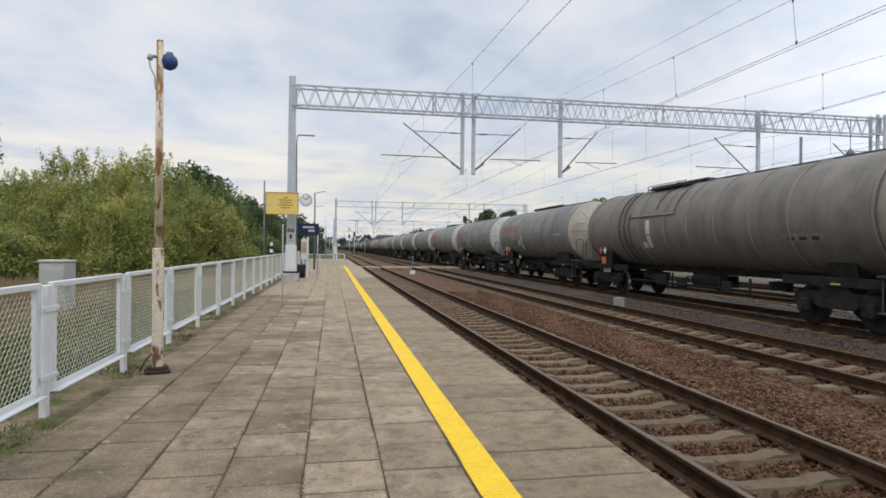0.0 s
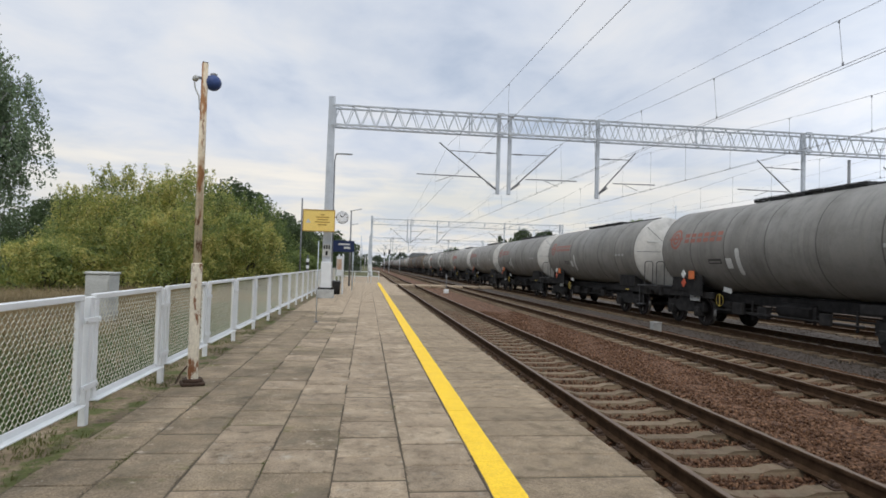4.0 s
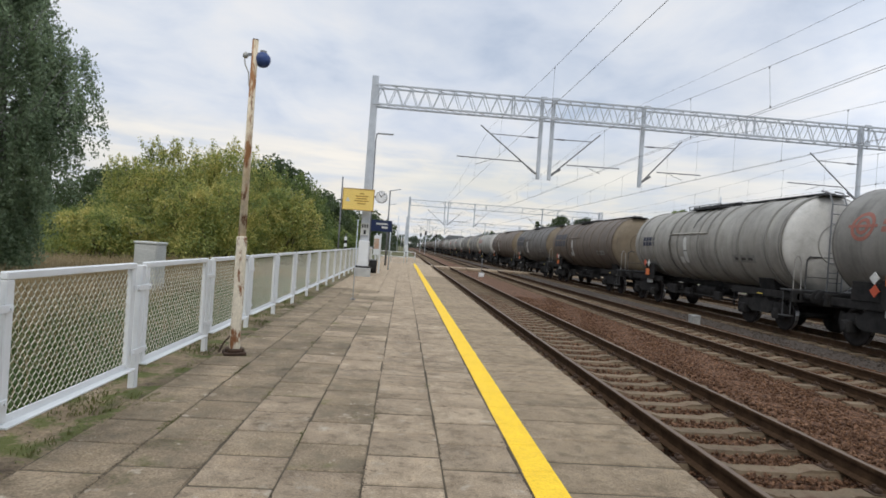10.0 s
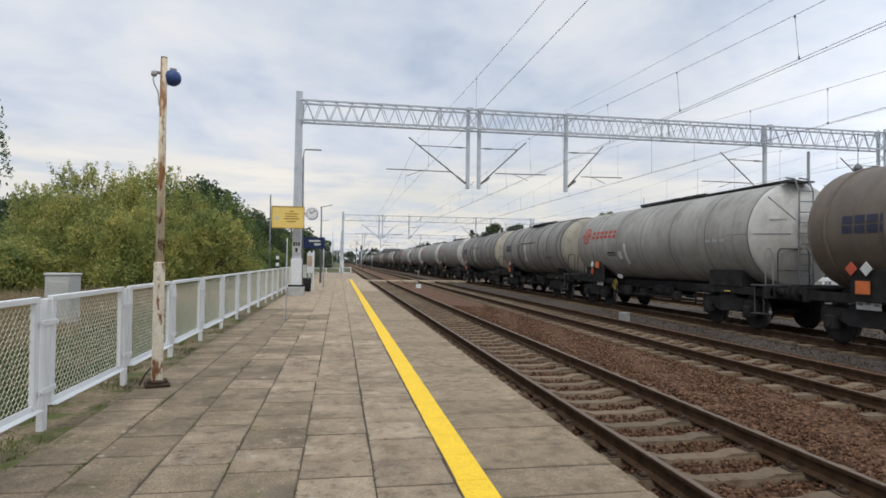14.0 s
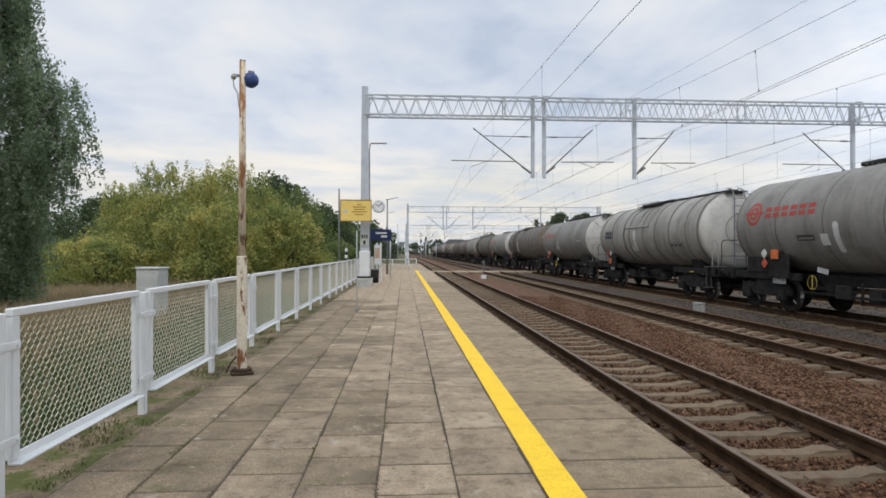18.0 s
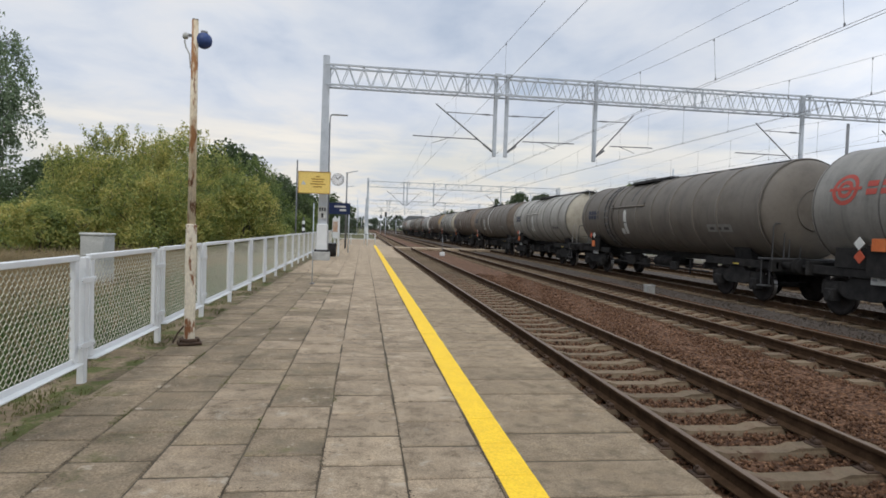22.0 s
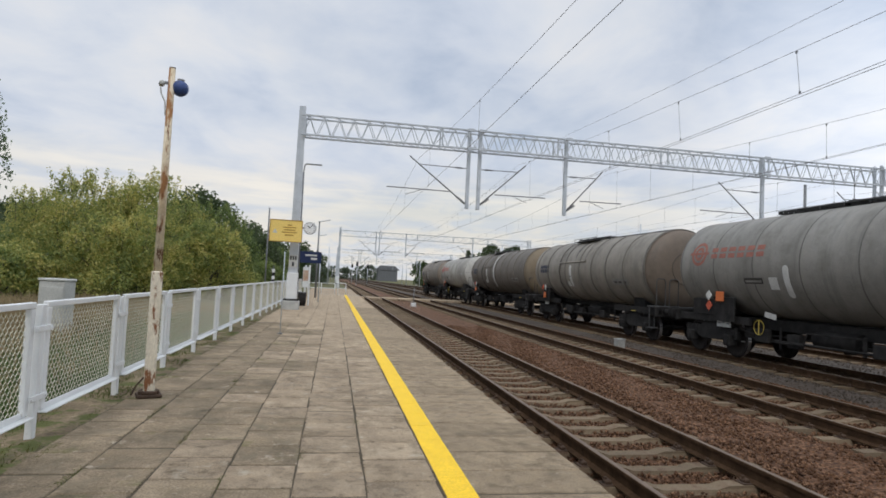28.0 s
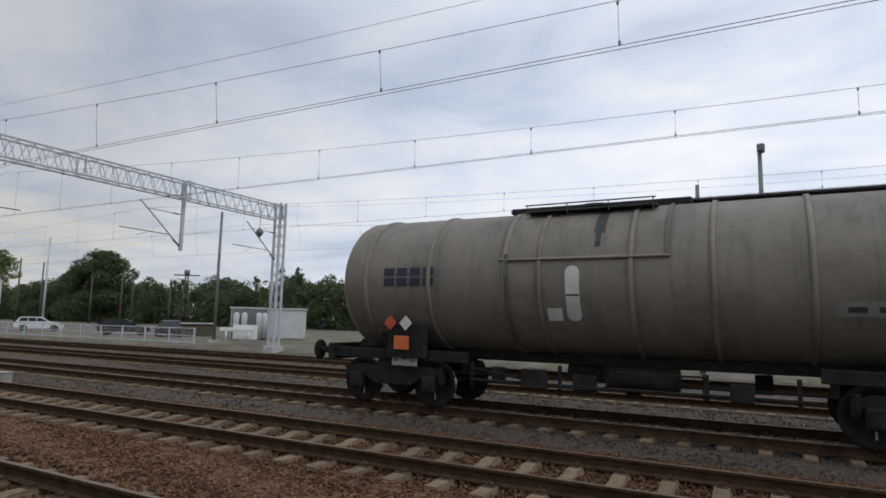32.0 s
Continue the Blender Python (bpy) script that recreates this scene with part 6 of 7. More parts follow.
    for dy in (0.1, 0.45):
        part("step_hanger", Mesh().tube((-1.22, yb + dy, 0.45), (-1.22, yb + dy, 1.24), 0.018, 6), M_WALK, st)
    for x in (-0.86, -0.30) if end_kind == "cone" else ():
        part("grab_rail", Mesh().path([(x - 0.13, y0 - 0.20, 1.62), (x - 0.13, y0 - 0.34, 1.70), (x - 0.13, y0 - 0.40, 2.06), (x + 0.13, y0 - 0.44, 2.06), (x + 0.13, y0 - 0.40, 1.70), (x + 0.13, y0 - 0.24, 1.62)], 0.007), M_TANK_END, w, color=tuple(0.6 * c for c in end))
    if not end_ladder:
        for x in (-1.02, -0.52):
            part("end_loop", Mesh().path([(x - 0.17, yb + 0.06, 1.24), (x - 0.17, yb + 0.06, 2.12), (x - 0.11, yb + 0.06, 2.20), (x + 0.11, yb + 0.06, 2.20), (x + 0.17, yb + 0.06, 2.12), (x + 0.17, yb + 0.06, 1.24)], 0.018), M_WALK, w)
    else:
        er = thing_part("end_railing", w)
        part("frame", Mesh().path([(-0.88, yb, 1.24), (-0.88, yb, 2.10), (-0.80, yb, 2.20), (-0.02, yb, 2.20), (0.06, yb, 2.10), (0.06, yb, 1.24)], 0.018), M_WALK, er)
        part("rail", Mesh().tube((-0.88, yb, 1.62), (0.06, yb, 1.62), 0.014, 6), M_WALK, er)
        part("end_loop", Mesh().path([(-1.20, yb + 0.06, 1.10), (-1.20, yb + 0.06, 2.08), (-1.15, yb + 0.06, 2.20), (-1.07, yb + 0.06, 2.20), (-1.00, yb + 0.06, 2.05), (-0.97, yb + 0.06, 1.24)], 0.016), M_TANK_END, w, color=(0.30, 0.29, 0.27))
        if logo != "large":
            la = thing_part("end_ladder", w)
            yl = y0 - 0.53
            for x in (-0.32, 0.10):
                part("stile", Mesh().path([(x, yl, 1.24), (x, yl, 3.75), (x, yl + 0.16, 4.08), (x, y0 - 0.03, 4.16)], 0.023), M_DGALV, la)
            for i in range(9):
                part("rung", RUNG, M_DGALV, la, at=pose(-0.11, yl, 1.5 + 0.28 * i))
        part("ladder_landing", Mesh().box((-0.12, y0 - 0.22, 4.02), (0.8, 0.34, 0.04), 0.005), M_WALK, w)
    part("end_text_bar", Mesh().box((-0.75, y0 - 0.315, TANK_Z + 0.42), (0.5, 0.012, 0.07), 0, Euler((0, 0, radians(-14))).to_matrix()), M_PLATE, w)
    return w


# travelled distance of the train, second by second
SPEED = [(0, 14.7), (4, 15.0), (10, 15.2), (16, 15.4), (22, 15.8), (28, 16.2), (31, 16.5), (31.4, 17.8), (31.7, 18.8), (32, 19.6), (34, 19.6)]
_t = np.linspace(-1, 34, 3501)
_v = np.interp(_t, [a for a, b in SPEED], [b for a, b in SPEED])
_s = np.concatenate([[0], np.cumsum((_v[1:] + _v[:-1]) / 2 * 0.01)])


def travelled(t):
    return float(np.interp(t, _t, _s) - np.interp(0, _t, _s))


G_, S_ = "ribbed", "smooth"
# style, colours, emblem, end, extras, and the near and far ends of the shell at the start
WAGONS = [
    (S_, GREY, PALE, "redold", "cone", "", -30.2, -19.1),
    (S_, MID, PALE, "red", "cone", "", -16.9, -5.3),
    (S_, GREY, PALE, "redold", "cone", "", -3.1, 8.3),
    (G_, TAUPE, TAUPE, "", "dome", "ladder", 10.5, 24.5),
    (S_, GREY, CREAM, "redold", "cone", "", 26.8, 38.5),
    (S_, GREY, PALE, "redold", "cone", "", 41.0, 52.5),
    (S_, MID, PALE, "red", "cone", "", 54.7, 66.7),
    (S_, GREY, PALE, "redold", "cone", "", 69.0, 80.6),
    (S_, GREY, PALE, "redold", "cone", "", 83.0, 94.8),
    (S_, GREY, PALE, "redold", "cone", "", 97.2, 109.0),
    (S_, MID, PALE, "redold", "cone", "", 111.1, 122.85),
    (S_, LIGHT, PALE, "red", "cone", "", 125.0, 136.5),
    (G_, LIGHT, LIGHT, "blue", "dome", "top", 138.8, 150.4),
    (S_, GREY, PALE, "redold", "cone", "", 152.7, 164.7),
    (G_, LIGHT, PALE, "blue", "dome", "top", 166.8, 177.75),
    (G_, BROWN, TAN, "large", "dome", "top", 181.0, 193.4),
    (G_, DARK, TAN, "large", "dome", "top", 195.6, 207.6),
    (G_, BROWN, TAN, "blue", "dome", "top", 210.1, 223.45),
    (S_, LIGHT, PALE, "red", "cone", "top", 225.6, 237.3),
    (G_, MID, CREAM, "blue", "dome", "", 239.5, 250.3),
    (G_, GREY, CREAM, "blue", "dome", "", 252.5, 263.9),
    (S_, GREY, PALE, "redold", "cone", "", 266.2, 277.4),
    (S_, MID, PALE, "red", "cone", "top", 279.6, 291.8),
    (G_, LIGHT, PALE, "blue", "dome", "top", 294.4, 305.6),
    (S_, GREY, PALE, "redold", "cone", "top", 308.3, 319.4),
    (G_, DUSK, BROWN, "", "cone", "ladder", 321.6, 335.1),
    (S_, GREY, PALE, "red", "cone", "", 337.4, 348.8),
    (G_, DUSK, DUSK, "blue", "dome", "ladder", 350.8, 364.45),
    (G_, LIGHT, CREAM, "blue", "dome", "top", 366.9, 378.4),
    (G_, DUSK, BROWN, "blue", "dome", "band", 380.6, 394.2),
    (G_, BROWN, RUST, "blue", "dome", "", 396.4, 407.9),
    (G_, HAZEL, CREAM, "blue", "dome", "", 410.0, 420.7),
    (G_, BROWN, OCHRE, "", "dome", "", 423.5, 436.7),
    (S_, GREY, PALE, "redold", "cone", "", 439.0, 449.0),
    (G_, SAND, BROWN, "blue", "dome", "", 451.3, 463.15),
    (G_, DUSK, TAN, "blue", "dome", "band", 465.2, 478.9),
    (S_, LIGHT, PALE, "red", "cone", "", 481.4, 492.9),
    (G_, TAUPE, UMBER, "blue", "dome", "top", 495.2, 506.8),
]
COLOUR_WORD = {DARK: "dark grey", BROWN: "dirty brown", GREY: "dusty grey", LIGHT: "light grey", MID: "brownish grey", TAUPE: "dusty taupe", DUSK: "sooty brown", SAND: "dusty beige", HAZEL: "greenish grey"}


def build_train():
    made = []
    for k, (style, body, end, logo, ek, extra, near, far) in enumerate(WAGONS):
        back = (WAGONS[k - 1][7] + near) / 2 if k else near - 1.1
        front = (far + WAGONS[k + 1][6]) / 2 if k + 1 < len(WAGONS) else far + 1.25
        mid = (back + front) / 2
        jit = 0.92 + 0.16 * random.random()
        col = tuple(c * jit for c in body)
        words = f"{COLOUR_WORD[body]} {'ribbed' if style == G_ else 'smooth'} tank wagon with {'a red' if 'red' in logo else 'a blue' if logo else 'no'} emblem"
        w = tank_wagon(words, front - back - 0.04, near - mid, far - mid, style, col, end, logo, ek, "band" in extra, "ladder" in extra, "top" in extra)
        made.append((w, mid))
    return made


# ---- the far side ----
def window(parent, x, z, w, h, y=-0.02):
    f = Mesh()
    for dx in (-w / 2, 0, w / 2):
        f.box((x + dx, y, z), (0.08, 0.10, h), 0.01)
    for dz in (-h / 2, h / 2):
        f.box((x, y, z + dz), (w, 0.10, 0.08), 0.01)
    wi = part("window", f, M_WHITE, parent)
    part("pane", Mesh().box((x, y + 0.03, z), (w, 0.02, h)), M_GLASS, wi)
    part("sill", Mesh().box((x, y - 0.06, z - h / 2 - 0.06), (w + 0.2, 0.16, 0.05), 0.01), M_CONC, wi)


def build_far_side():
    b = thing("station_building", "cream two-storey flat-roofed station building", "building", pose(34.5, 86, -0.4, 0, 0, -27))
    part("wall", Mesh().box((0, 4.0, 3.1), (11.5, 8, 6.2), 0.03), M_RENDER, b)
    part("roof", Mesh().box((0, 4.0, 6.28), (11.9, 8.4, 0.18), 0.03), M_ROOF, b)
    part("annex", Mesh().box((-4.0, -1.2, 1.5), (4.2, 2.4, 3.0), 0.03), M_RENDER, b)
    part("annex_roof", Mesh().box((-4.0, -1.2, 3.06), (4.5, 2.7, 0.14), 0.02), M_ROOF, b)
    for x in (-3.6, -0.2, 1.2, 4.4):
        window(b, x, 4.6, 1.3, 1.3)
    for x in (0.4, 2.6, 4.6):
        window(b, x, 1.7, 1.3, 1.3)
    part("door", Mesh().box((-1.2, -0.02, 1.05), (1.0, 0.08, 2.1), 0.01), M_ROOF, b)
    # wire fence along the far side
    f = thing("far_fence", "pale galvanised wire fence along the far side", "fence", pose(0, 0, -0.4))
    pm = shared("post", Mesh().box((0, 0, 0.56), (0.09, 0.09, 1.12), 0.01), M_GALV)
    sl = -0.015
    for i in range(30):
        y = 34.0 + i * 2.5
        part("post", pm, M_GALV, f, at=pose(28.2 + sl * (y - 34), y, 0))
    for z in (1.08, 0.60, 0.12):
        part("rail", Mesh().tube((28.2, 34, z), (28.2 + sl * 75, 109, z), 0.028, 6), M_GALV, f)
    wires = Mesh()
    for i in range(470):
        y = 34.0 + i * 0.16
        wires.tube((28.2 + sl * (y - 34), y, 0.12), (28.2 + sl * (y - 34), y, 1.08), 0.008, 3, None, False)
    tagged(part("wire_work", wires, M_GALV, f), kind="stuff")
    sh = thing("container_cabin", "light grey relay container behind the tracks", "container", pose(39.9, 38.7, -0.4, 0, 0, -50))
    part("body", Mesh().box((0, 0, 1.4), (6.2, 2.6, 2.5), 0.04), M_SILVER, sh)
    part("roof", Mesh().box((0, 0, 2.70), (6.4, 2.8, 0.12), 0.02), M_SILVER, sh)
    part("corrugated_wall", Mesh().box((-1.55, -1.33, 1.4), (2.9, 0.06, 2.35), 0.01), M_DGALV, sh, "dark grey corrugated wall sheet")
    for x in (-2.6, -1.95, -0.75, -0.3):
        part("gas_cylinder", Mesh().lathe([(0.15, 0.001), (0.15, 0.26), (2.1, 0.26), (2.28, 0.16), (2.34, 0.001)], 14, pose(x, -1.66, 0, 90, 0, 0)), M_SILVER, sh, "upright silver cylinder")
    part("base", Mesh().box((0, 0, 0.06), (6.0, 2.4, 0.14), 0.01), M_CONC, sh)
    for (x, y, h, lab) in ((41.0, 76.0, 11.0, "tall pale concrete catenary mast"), (30.7, 35.0, 9.5, "tall dark timber lamp mast"), (26.0, 92, 8.0, "slim pale steel lamp mast"), (31, 80, 6.5, "slim dark timber line pole"), (30.5, 95, 7.6, "slim dark timber line pole"), (60, 98, 8.2, "slim dark timber line pole"), (55, 80, 8.6, "slim dark timber line pole"), (53, 79.5, 8.0, "slim dark timber line pole"), (52, 68, 6.6, "slim dark timber line pole"), (46, 92, 9.5, "slim dark timber line pole"), (48, 90, 9.0, "slim dark timber line pole")):
        p = thing("mast", lab, "mast", pose(x, y, -0.4), "far masts")
        part("pole", Mesh().tube((0, 0, 0), (0, 0, h), 0.15 if "pale" in lab else 0.12, 10, 0.09), M_GALV if "pale" in lab else M_DGALV if "lamp" in lab else M_WOODPOLE, p)
        part("footing", Mesh().box((0, 0, 0.1), (0.6, 0.6, 0.3), 0.02), M_CONC, p)
    for (x, y, ry, mat, lab) in ((36.5, 68, -32, M_CAR_W, "white parked estate car beyond the fence"), (36, 53, -38, M_CAR_D, "dark parked car beyond the fence"), (37, 48.2, 60, M_CAR_D, "dark parked hatchback beyond the fence")):
        c = thing("car", lab, "car", pose(x, y, -0.4, 0, 0, ry), "parked cars")
        body = Mesh().prism([(-2.15, 0.42), (-2.2, 0.78), (-2.08, 0.98), (1.0, 0.98), (2.0, 0.84), (2.2, 0.60), (2.18, 0.36), (1.78, 0.34), (1.66, 0.60), (1.36, 0.70), (1.06, 0.60), (0.94, 0.34), (-0.94, 0.34), (-1.06, 0.60), (-1.36, 0.70), (-1.66, 0.60), (-1.78, 0.34)], 1.74, pose(0, -0.87, 0))
        part("body", body, mat, c)
        part("cabin", Mesh().prism([(-2.02, 0.97), (-1.72, 1.44), (-1.45, 1.50), (0.05, 1.50), (0.28, 1.44), (1.02, 0.97)], 1.46, pose(0, -0.73, 0)), mat, c)
        for sy in (-0.735, 0.735):
            for q in ([(-1.80, 1.02), (-1.58, 1.38), (-1.02, 1.40), (-1.02, 1.02)], [(-0.94, 1.02), (-0.94, 1.40), (-0.28, 1.40), (-0.28, 1.02)], [(-0.20, 1.02), (-0.20, 1.40), (0.16, 1.38), (0.72, 1.02)]):
                part("side_window", Mesh().prism(q, 0.012, pose(0, sy - 0.006, 0)), M_GLASS, c)
        for x0, z0, x1, z1 in ((-2.01, 1.04, -1.78, 1.40), (0.34, 1.42, 0.94, 1.04)):
            d = 0.012 if x1 > 0 else -0.012
            part("screen", Mesh().add([(x0 + d, -0.64, z0), (x0 + d, 0.64, z0), (x1 + d, 0.64, z1), (x1 + d, -0.64, z1)], [(0, 1, 2, 3)]), M_GLASS, c)
        for sy in (-0.66, 0.66):
            part("headlight", Mesh().box((2.13, sy, 0.70), (0.12, 0.30, 0.13), 0.03), M_PLATE, c)
            part("tail_light", Mesh().box((-2.14, sy, 0.80), (0.10, 0.22, 0.22), 0.03), M_REDPL, c)
        for wx in (-1.36, 1.36):
            for wy in (-0.78, 0.78):
                part("wheel", Mesh().tube((wx, wy - 0.1, 0.31), (wx, wy + 0.1, 0.31), 0.31, 16), M_TYRE, c)
    bp = thing("buffer_stop", "white painted buffer stop with a beam and board", "buffer stop", pose(31.4, 33.2, -0.42, 0, 0, -45))
    part("board", Mesh().box((0.35, 0.5, 0.85), (1.7, 0.10, 1.05), 0.02), M_WHITE, bp)
    part("beam", Mesh().box((-0.2, -0.25, 1.05), (2.3, 0.24, 0.26), 0.03), M_WHITE, bp)
    for x in (-0.9, 0.55):
        part("bent_rail", Mesh().path([(x, -0.25, 1.0), (x, -0.40, 0.6), (x, -0.25, 0.25), (x, 0.3, 0.05)], 0.07), M_WHITE, bp)
        part("brace", Mesh().tube((x, -0.1, 0.95), (x, 0.9, 0.1), 0.06, 6), M_RUST, bp)
    sd = thing("low_shed", "low brown shed with a pale flat roof", "shed", pose(40, 48.0, -0.42, 0, 0, -45))
    part("wall", Mesh().box((0, 0, 0.6), (2.8, 1.6, 1.2), 0.03), M_WOODPOLE, sd)
    part("roof", Mesh().box((0, 0, 1.25), (3.1, 1.9, 0.1), 0.02), M_SILVER, sd)
    hp = thing("line_pylon", "timber line pylon with a crossarm and splayed legs", "pylon", pose(70, 87.6, -0.4, 0, 0, -50), "far masts")
    for x in (-0.9, 0.9):
        part("leg", Mesh().tube((x, 0, 0), (x * 0.15, 0, 9.2), 0.16, 8, 0.12), M_WOODPOLE, hp)
    part("crossarm", Mesh().box((0, 0, 8.9), (4.2, 0.2, 0.2), 0.02), M_WOODPOLE, hp)
    part("transformer", Mesh().tube((0, 0, 9.0), (0, 0, 9.8), 0.45, 10), M_DGALV, hp)
    for x, y, h, head in ((27.5, 0.2, 9.1, True), (27.5, 2.6, 7.9, False)):
        p = thing("floodlight_mast", "dark slim floodlight mast behind the tracks", "mast", pose(x, y, -0.4), "far masts")
        part("pole", Mesh().tube((0, 0, 0), (0, 0, h), 0.12, 8, 0.08), M_DGALV, p)
        if head:
            part("lamp_head", Mesh().box((0, -0.05, h + 0.12), (0.42, 0.30, 0.34), 0.05), M_DGALV, p)
    hw = thing("hanging_insulator", "dark diamond-shaped insulator hung under the gantry end", "insulator", pose(25.4, GANTRY_Y, 6.35))
    part("body", Mesh().lathe([(-0.30, 0.01), (-0.05, 0.22), (0.05, 0.22), (0.30, 0.01)], 8, pose(0, 0, 0, 90, 0, 0)), M_DGALV, hw)
    part("hanger_rod", Mesh().tube((0, 0, 0.25), (0, 0, 1.75), 0.02, 6), M_DGALV, hw)
    # far canopy by the line ahead
    s = thing("station_canopy", "distant dark canopy building by the line", "building", pose(37, 430, -0.4))
    part("wall", Mesh().box((0, 0, 4.0), (14, 9, 8.0), 0.1), M_ROOF, s)
    part("roof", Mesh().prism([(-8.5, 8.0), (8.5, 8.0), (5.0, 11.0), (-5.0, 11.0)], 10, pose(0, -5, 0)), M_ROOF, s)
    for k, (x, y, h) in enumerate(((-1.4, 132, 8.2), (1.0, 165, 8.0), (-1.6, 190, 8.2), (0.8, 225, 8.0), (5.8, 205, 5.2), (5.8, 160, 5.0), (10.2, 190, 5.0), (0.9, 290, 8.0), (-1.2, 330, 8.0))):
        p = thing("mast", "distant pale catenary mast by the tracks", "mast", pose(x, y, -0.5), "far masts")
        part("pole", Mesh().tube((0, 0, 0), (0, 0, h), 0.13, 8, 0.09), M_GALV, p)
        if h < 6:
            part("signal_head", Mesh().box((0, -0.1, h + 0.5), (0.5, 0.3, 1.2), 0.05), M_UNDER, p)
    for k in range(1, 5):
        for x in (25.4, 23.9):
            if x == 23.9 and k % 2:
                continue
            p = thing("mast", "distant pale lamp mast by the tracks", "mast", pose(x, 78 + 34 * k, -0.5), "far masts")
            part("pole", Mesh().tube((0, 0, 0), (0, 0, 7.6), 0.13, 8, 0.09), M_GALV, p)


def build_yard():
    xs, ys = np.concatenate([np.arange(26.5, 41.1, 0.7), np.arange(42, 89, 3.0)]), np.concatenate([np.arange(-60, 60, 0.9), np.arange(60, 200, 4.0)])
    gx, gy = np.meshgrid(xs, ys, indexing="ij")
    gz = ground_height(gx) + 0.03 + 0.03 * np.sin(gx * 1.7 + gy * 0.9) + 0.45 * np.exp(-((gx - 30) / 1.8) ** 2 - ((gy - 31.0) / 2.2) ** 2)
    gz[[0, -1], :] -= 0.12
    gz[:, [0, -1]] -= 0.12
    n, m = gx.shape
    i, j = np.meshgrid(np.arange(n - 1), np.arange(m - 1), indexing="ij")
    a = (i * m + j).ravel()
    tagged(raw("yard", np.stack([gx, gy, gz], -1).reshape(-1, 3), np.stack([a, a + m, a + m + 1, a + 1], 1), M_YARD, smooth=True), "bare trodden soil yard beside the far track", "yard", kind="structure")


def build_trees():
    birch(-10.95, 16.3, -0.25, 9.6, 1.93)
    bl, bg = "broad yellow-green bush with upright shoots", "dense green bush beside the meadow"
    for x, y, h, w, mat, lab in ((-13.8, 36, 7.0, 3.7, M_LEAF_BUSH, bl), (-10.6, 37, 7.3, 3.6, M_LEAF_BUSH, bl), (-9.8, 31.5, 4.6, 3.0, M_LEAF_BUSH, bl), (-16.8, 41, 5.6, 3.4, M_LEAF_GREEN, bg), (-7.7, 39, 6.0, 2.9, M_LEAF_GREEN, bg), (-6.6, 33, 4.2, 2.2, M_LEAF_BUSH, bl),
                                (-14.6, 29.5, 2.4, 2.6, M_LEAF_BUSH, bl), (-18.6, 36, 2.6, 2.6, M_LEAF_GREEN, bg), (-5.4, 43, 4.4, 2.0, M_LEAF_DARK, bg), (-5.2, 52, 4.0, 2.2, M_LEAF_GREEN, bg), (-4.4, 37.5, 2.2, 1.6, M_LEAF_GREEN, bg), (-21, 48, 5.2, 4.0, M_LEAF_GREEN, bg), (-26, 46, 4.6, 4.0, M_LEAF_DARK, bg)):
        shrub(x, y, float(ground_height(x)), h, w, mat, lab)
    td = "dark leafy tree beyond the railway"
    for x, y, h, w in ((-12.6, 58, 9.0, 4.8), (-8.0, 57, 6.2, 3.0), (-7.0, 72, 5.6, 3.2), (-5.8, 92, 5.0, 3.0), (-15, 60, 7.6, 4.5), (-30, 62, 7.0, 5)):
        tree("tree", "dense green tree behind the bushes", x, y, -0.4, h, w, M_LEAF_DARK, 260, 0.17, 0.1)
    for x, y, h, w, m in ((29.8, 102, 8.2, 3.0, M_LEAF_HAZY), (25.0, 118, 5.6, 3.0, M_LEAF_HAZY), (27.2, 104, 8.6, 2.9, M_LEAF_DARK), (33.0, 106, 8.9, 3.0, M_LEAF_DARK), (28, 150, 6, 4, M_LEAF_HAZY), (34, 180, 6, 5, M_LEAF_HAZY)):
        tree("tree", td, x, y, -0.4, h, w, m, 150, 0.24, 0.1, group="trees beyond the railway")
    for a in range(58):
        y = 36 + 3.3 * a
        for row in (0, 1):
            tree("tree", td, 92 + 9 * row + rng.normal(0, 2.5), y + 1.6 * row + rng.normal(0, 1), -0.4, rng.uniform(7.6, 10.4) + row, rng.uniform(4.2, 6.0), M_LEAF_DARK, 42, 0.33, 0.03, clumps_n=24, group="trees beyond the railway")
    tree("tree", "tall broad-crowned green tree beyond the railway", 70, 111, -0.4, 13.6, 6.6, M_LEAF_DARK, 170, 0.26, 0.22, clumps_n=60, group="trees beyond the railway")
    tree("tree", "tall olive-brown tree with a high crown beyond the railway", 46.6, 100, -0.4, 11.3, 3.1, M_LEAF_GREEN, 110, 0.24, 0.52, clumps_n=34, group="trees beyond the railway")
    for x, y, h in ((91, 92.6, 10.4), (89, 84.0, 12.2), (90, 80.5, 12.6), (24.6, 110, 8.1), (26.0, 112, 7.4)):
        tree("tree", "tall narrow conifer in the tree line", x, y, -0.4, h, 2.6 if h > 9 else 1.9, M_LEAF_DARK, 120, 0.26, 0.05, clumps_n=44, conic=True, group="trees beyond the railway")
    for a in range(16):
        tree("tree", td, 30 + a * 5 + rng.normal(0, 1), 230 + rng.normal(0, 10), -0.4, rng.uniform(6, 10), 5, M_LEAF_DARK, 30, 0.5, 0.05, clumps_n=20, group="trees beyond the railway")
    for x, y, h in ((-5.6, 96, 5.4), (-4.0, 104, 5.8), (-5.0, 112, 5.6), (-3.0, 118, 5.2), (-4.4, 128, 5.8), (-2.6, 136, 5.0)):
        tree("tree", "dense green tree beyond the platform end", x, y, -0.4, h, 1.9, M_LEAF_HAZY, 170, 0.2, 0.02, clumps_n=26, group="distant trees")
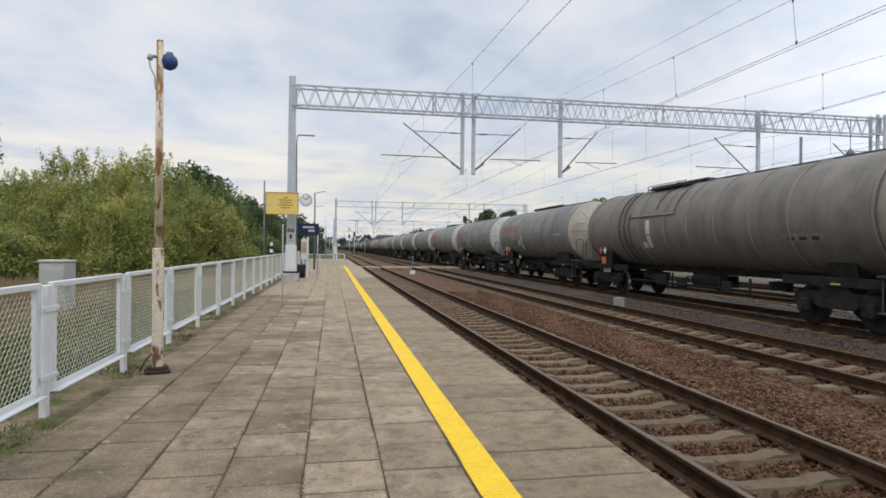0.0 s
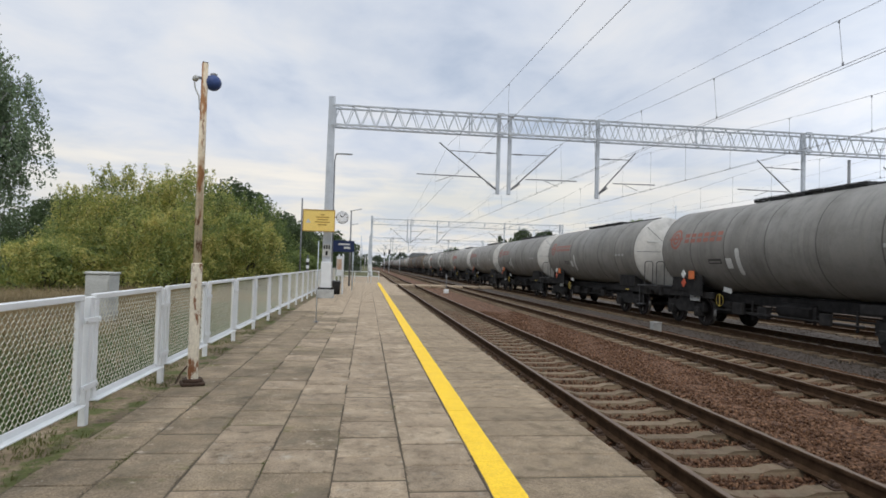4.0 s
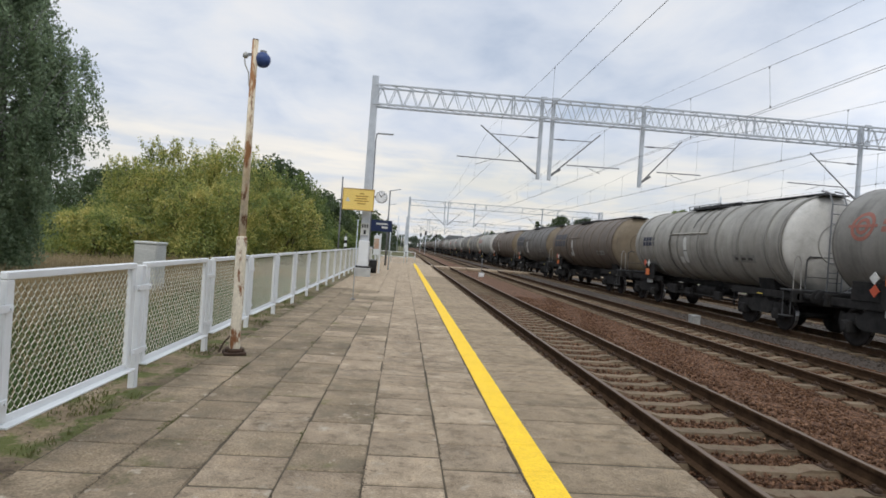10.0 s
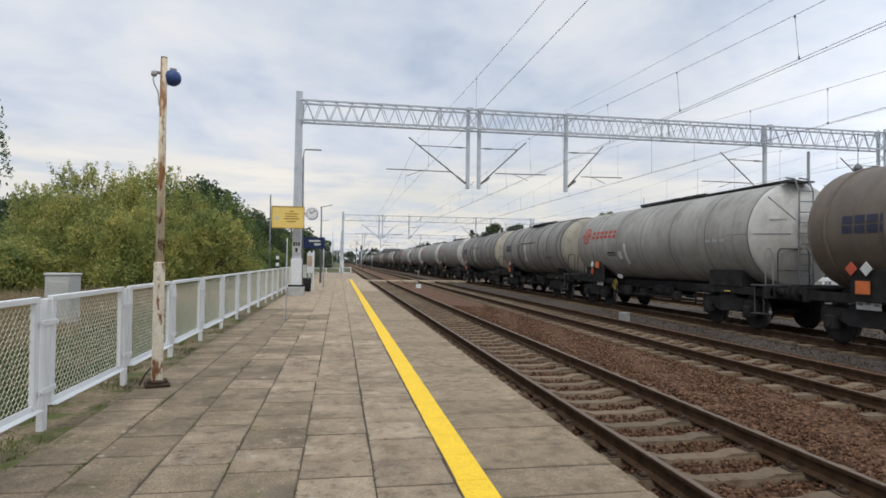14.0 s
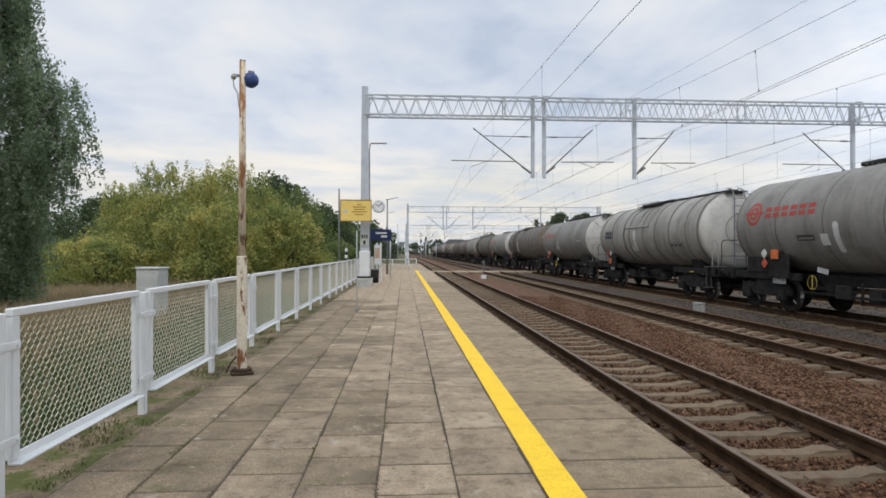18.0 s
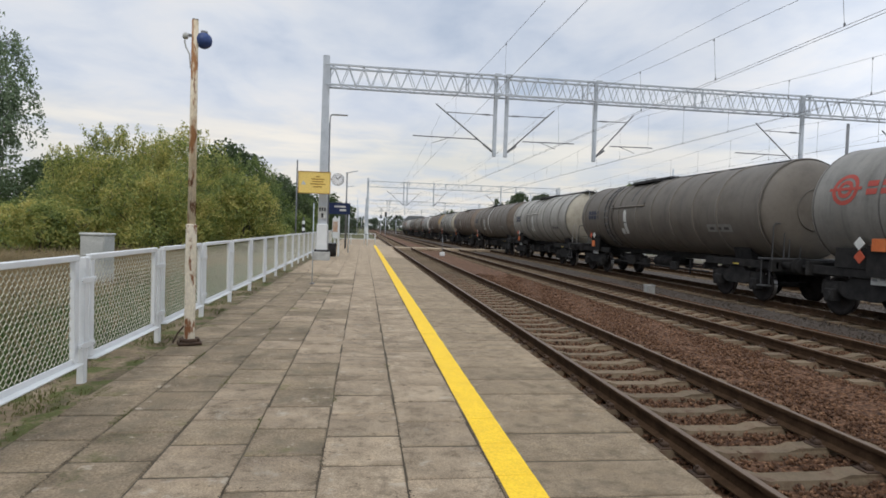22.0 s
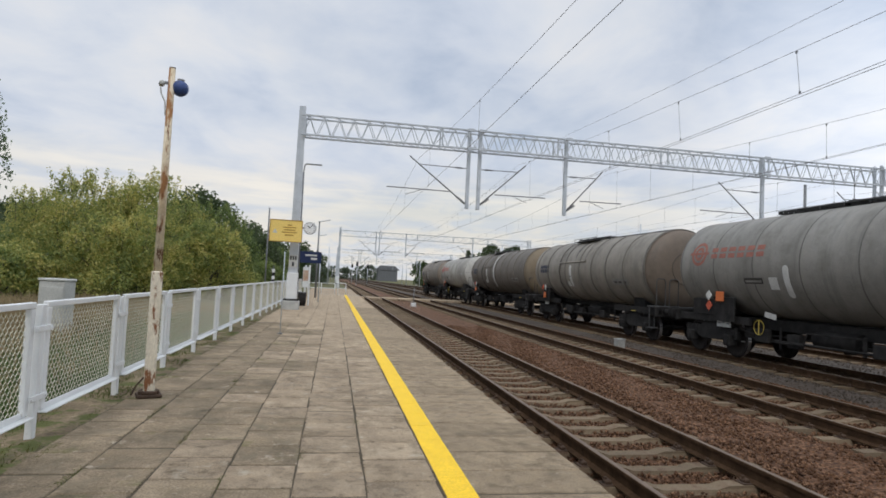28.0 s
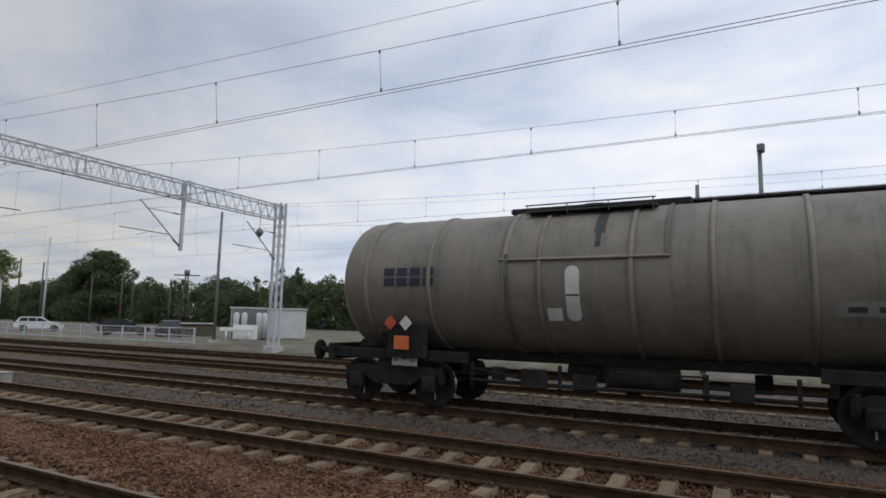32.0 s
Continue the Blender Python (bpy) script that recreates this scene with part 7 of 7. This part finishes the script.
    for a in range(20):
        tree("tree", "distant dark green tree", -34 + a * 4.0 + rng.normal(0, 1), 520 + rng.normal(0, 20), -0.4, rng.uniform(8, 12), 5.5, M_LEAF_HAZY, 16, 0.7, 0.05, clumps_n=18, group="distant trees")
    for a in range(14):
        tree("tree", "distant dark green tree", -7 - a * 6 + rng.normal(0, 1), 120 + rng.normal(0, 12) - a * 2, -0.4, rng.uniform(6, 9), 4.8, M_LEAF_DARK, 34, 0.45, 0.05, clumps_n=22, group="distant trees")


build_ground()
build_ballast()
build_platform()
build_grit()
build_tracks()
build_fence()
build_gantry(GANTRY_Y, -1.71, 27.0, [(5.56, -1, 2.62), (6.06, 1, 2.15), (10.1, 1, 1.8), (20.2, -1, 2.35)])
for k in (1, 2, 3):
    build_gantry(GANTRY_Y + SPAN * k, 0.5, 29.0, [(5.7, -1, 2.5), (6.2, 1, 2.1), (10.1, 1, 1.8), (20.2, -1, 2.35)], near=False)
build_wires()
build_lamp_post()
build_cabinet()
build_sign()
build_station_things()
build_far_side()
build_yard()
build_trees()
stones("ballast_stones", 70000, (2.1, 9.9, -4, 26), M_BAL_BROWN, "loose rust-brown ballast stones between the tracks")
stones("ballast_stones", 20000, (9.9, 16.0, -8, 24), M_BAL_GREY, "loose grey ballast stones by the freight track")
blades("meadow_grass", 56000, (-13, -4.4, -3, 24), 0.46, M_STRAW, "tall straw-coloured dry grass behind the fence", skew=1.2)
blades("meadow_grass", 8000, (-4.6, -2.9, -3, 24), 0.34, M_STRAW, "sparse straw-coloured stalks behind the fence", skew=1.2)
blades("meadow_grass", 16000, (-26, -6, 10, 34), 0.5, M_STRAW, "tall straw-coloured dry grass in the meadow", width=0.012)
blades("green_grass", 70000, (-6.0, -2.75, -3, 20), 0.27, M_GRASS, "green grass behind the fence", skew=1.4, width=0.009)
blades("verge_grass", 15000, (-2.9, -2.22, -3, 20), 0.045, M_MOSS, "short green moss and grass on the soil verge", zf=lambda x, y: 0 * x - 0.03 * (np.sin(2.3 * y + 4 * x) + np.sin(5.1 * y - 3 * x) < 0.35), skew=1.4, width=0.004)
for gx, gy, n, sp in ((-1.72, 4.6, 260, 0.10), (-1.2, 5.6, 200, 0.09), (-1.71, 6.6, 260, 0.14), (-0.70, 4.4, 120, 0.08), (-1.22, 8.3, 160, 0.12), (-1.70, 10.2, 200, 0.16), (-2.12, 5.2, 260, 0.10), (-2.14, 8.8, 260, 0.14), (0.30, 6.2, 70, 0.06), (-0.20, 5.1, 80, 0.07)):
    blades("joint_grass", n, (gx - 0.03, gx + 0.03, gy - 2.2 * sp, gy + 2.2 * sp), 0.022, M_MOSS, "small tuft of moss and grass in a paving joint", zf=lambda x, y: 0 * x - 0.004, width=0.003)
TRAIN = build_train()


# ---- what moves ----
def motions():
    for w, at in TRAIN:
        walk(w, [(t, pose(TRACKS[2], at - travelled(t), RAIL_Z)) for t in [*range(0, 32, 2), 31, 31.3, 31.6, 32]])
    # the wheels roll: all wheels of a side turn alike and share one set of keys
    for s, wheels in WHEELS.items():
        flip = Matrix.Rotation(0 if s < 0 else math.pi, 4, "Z")
        walk(wheels[0], [(k / FPS, pose(s * 0.75, 0, 0, math.degrees(travelled(k / FPS) / 0.46)) @ flip) for k in range(32 * FPS + 1)])
        keys = wheels[0].animation_data
        for o in wheels[1:]:
            o.rotation_mode = "QUATERNION"
            o.animation_data_create().action = keys.action
            o.animation_data.action_slot = keys.action_slot


motions()
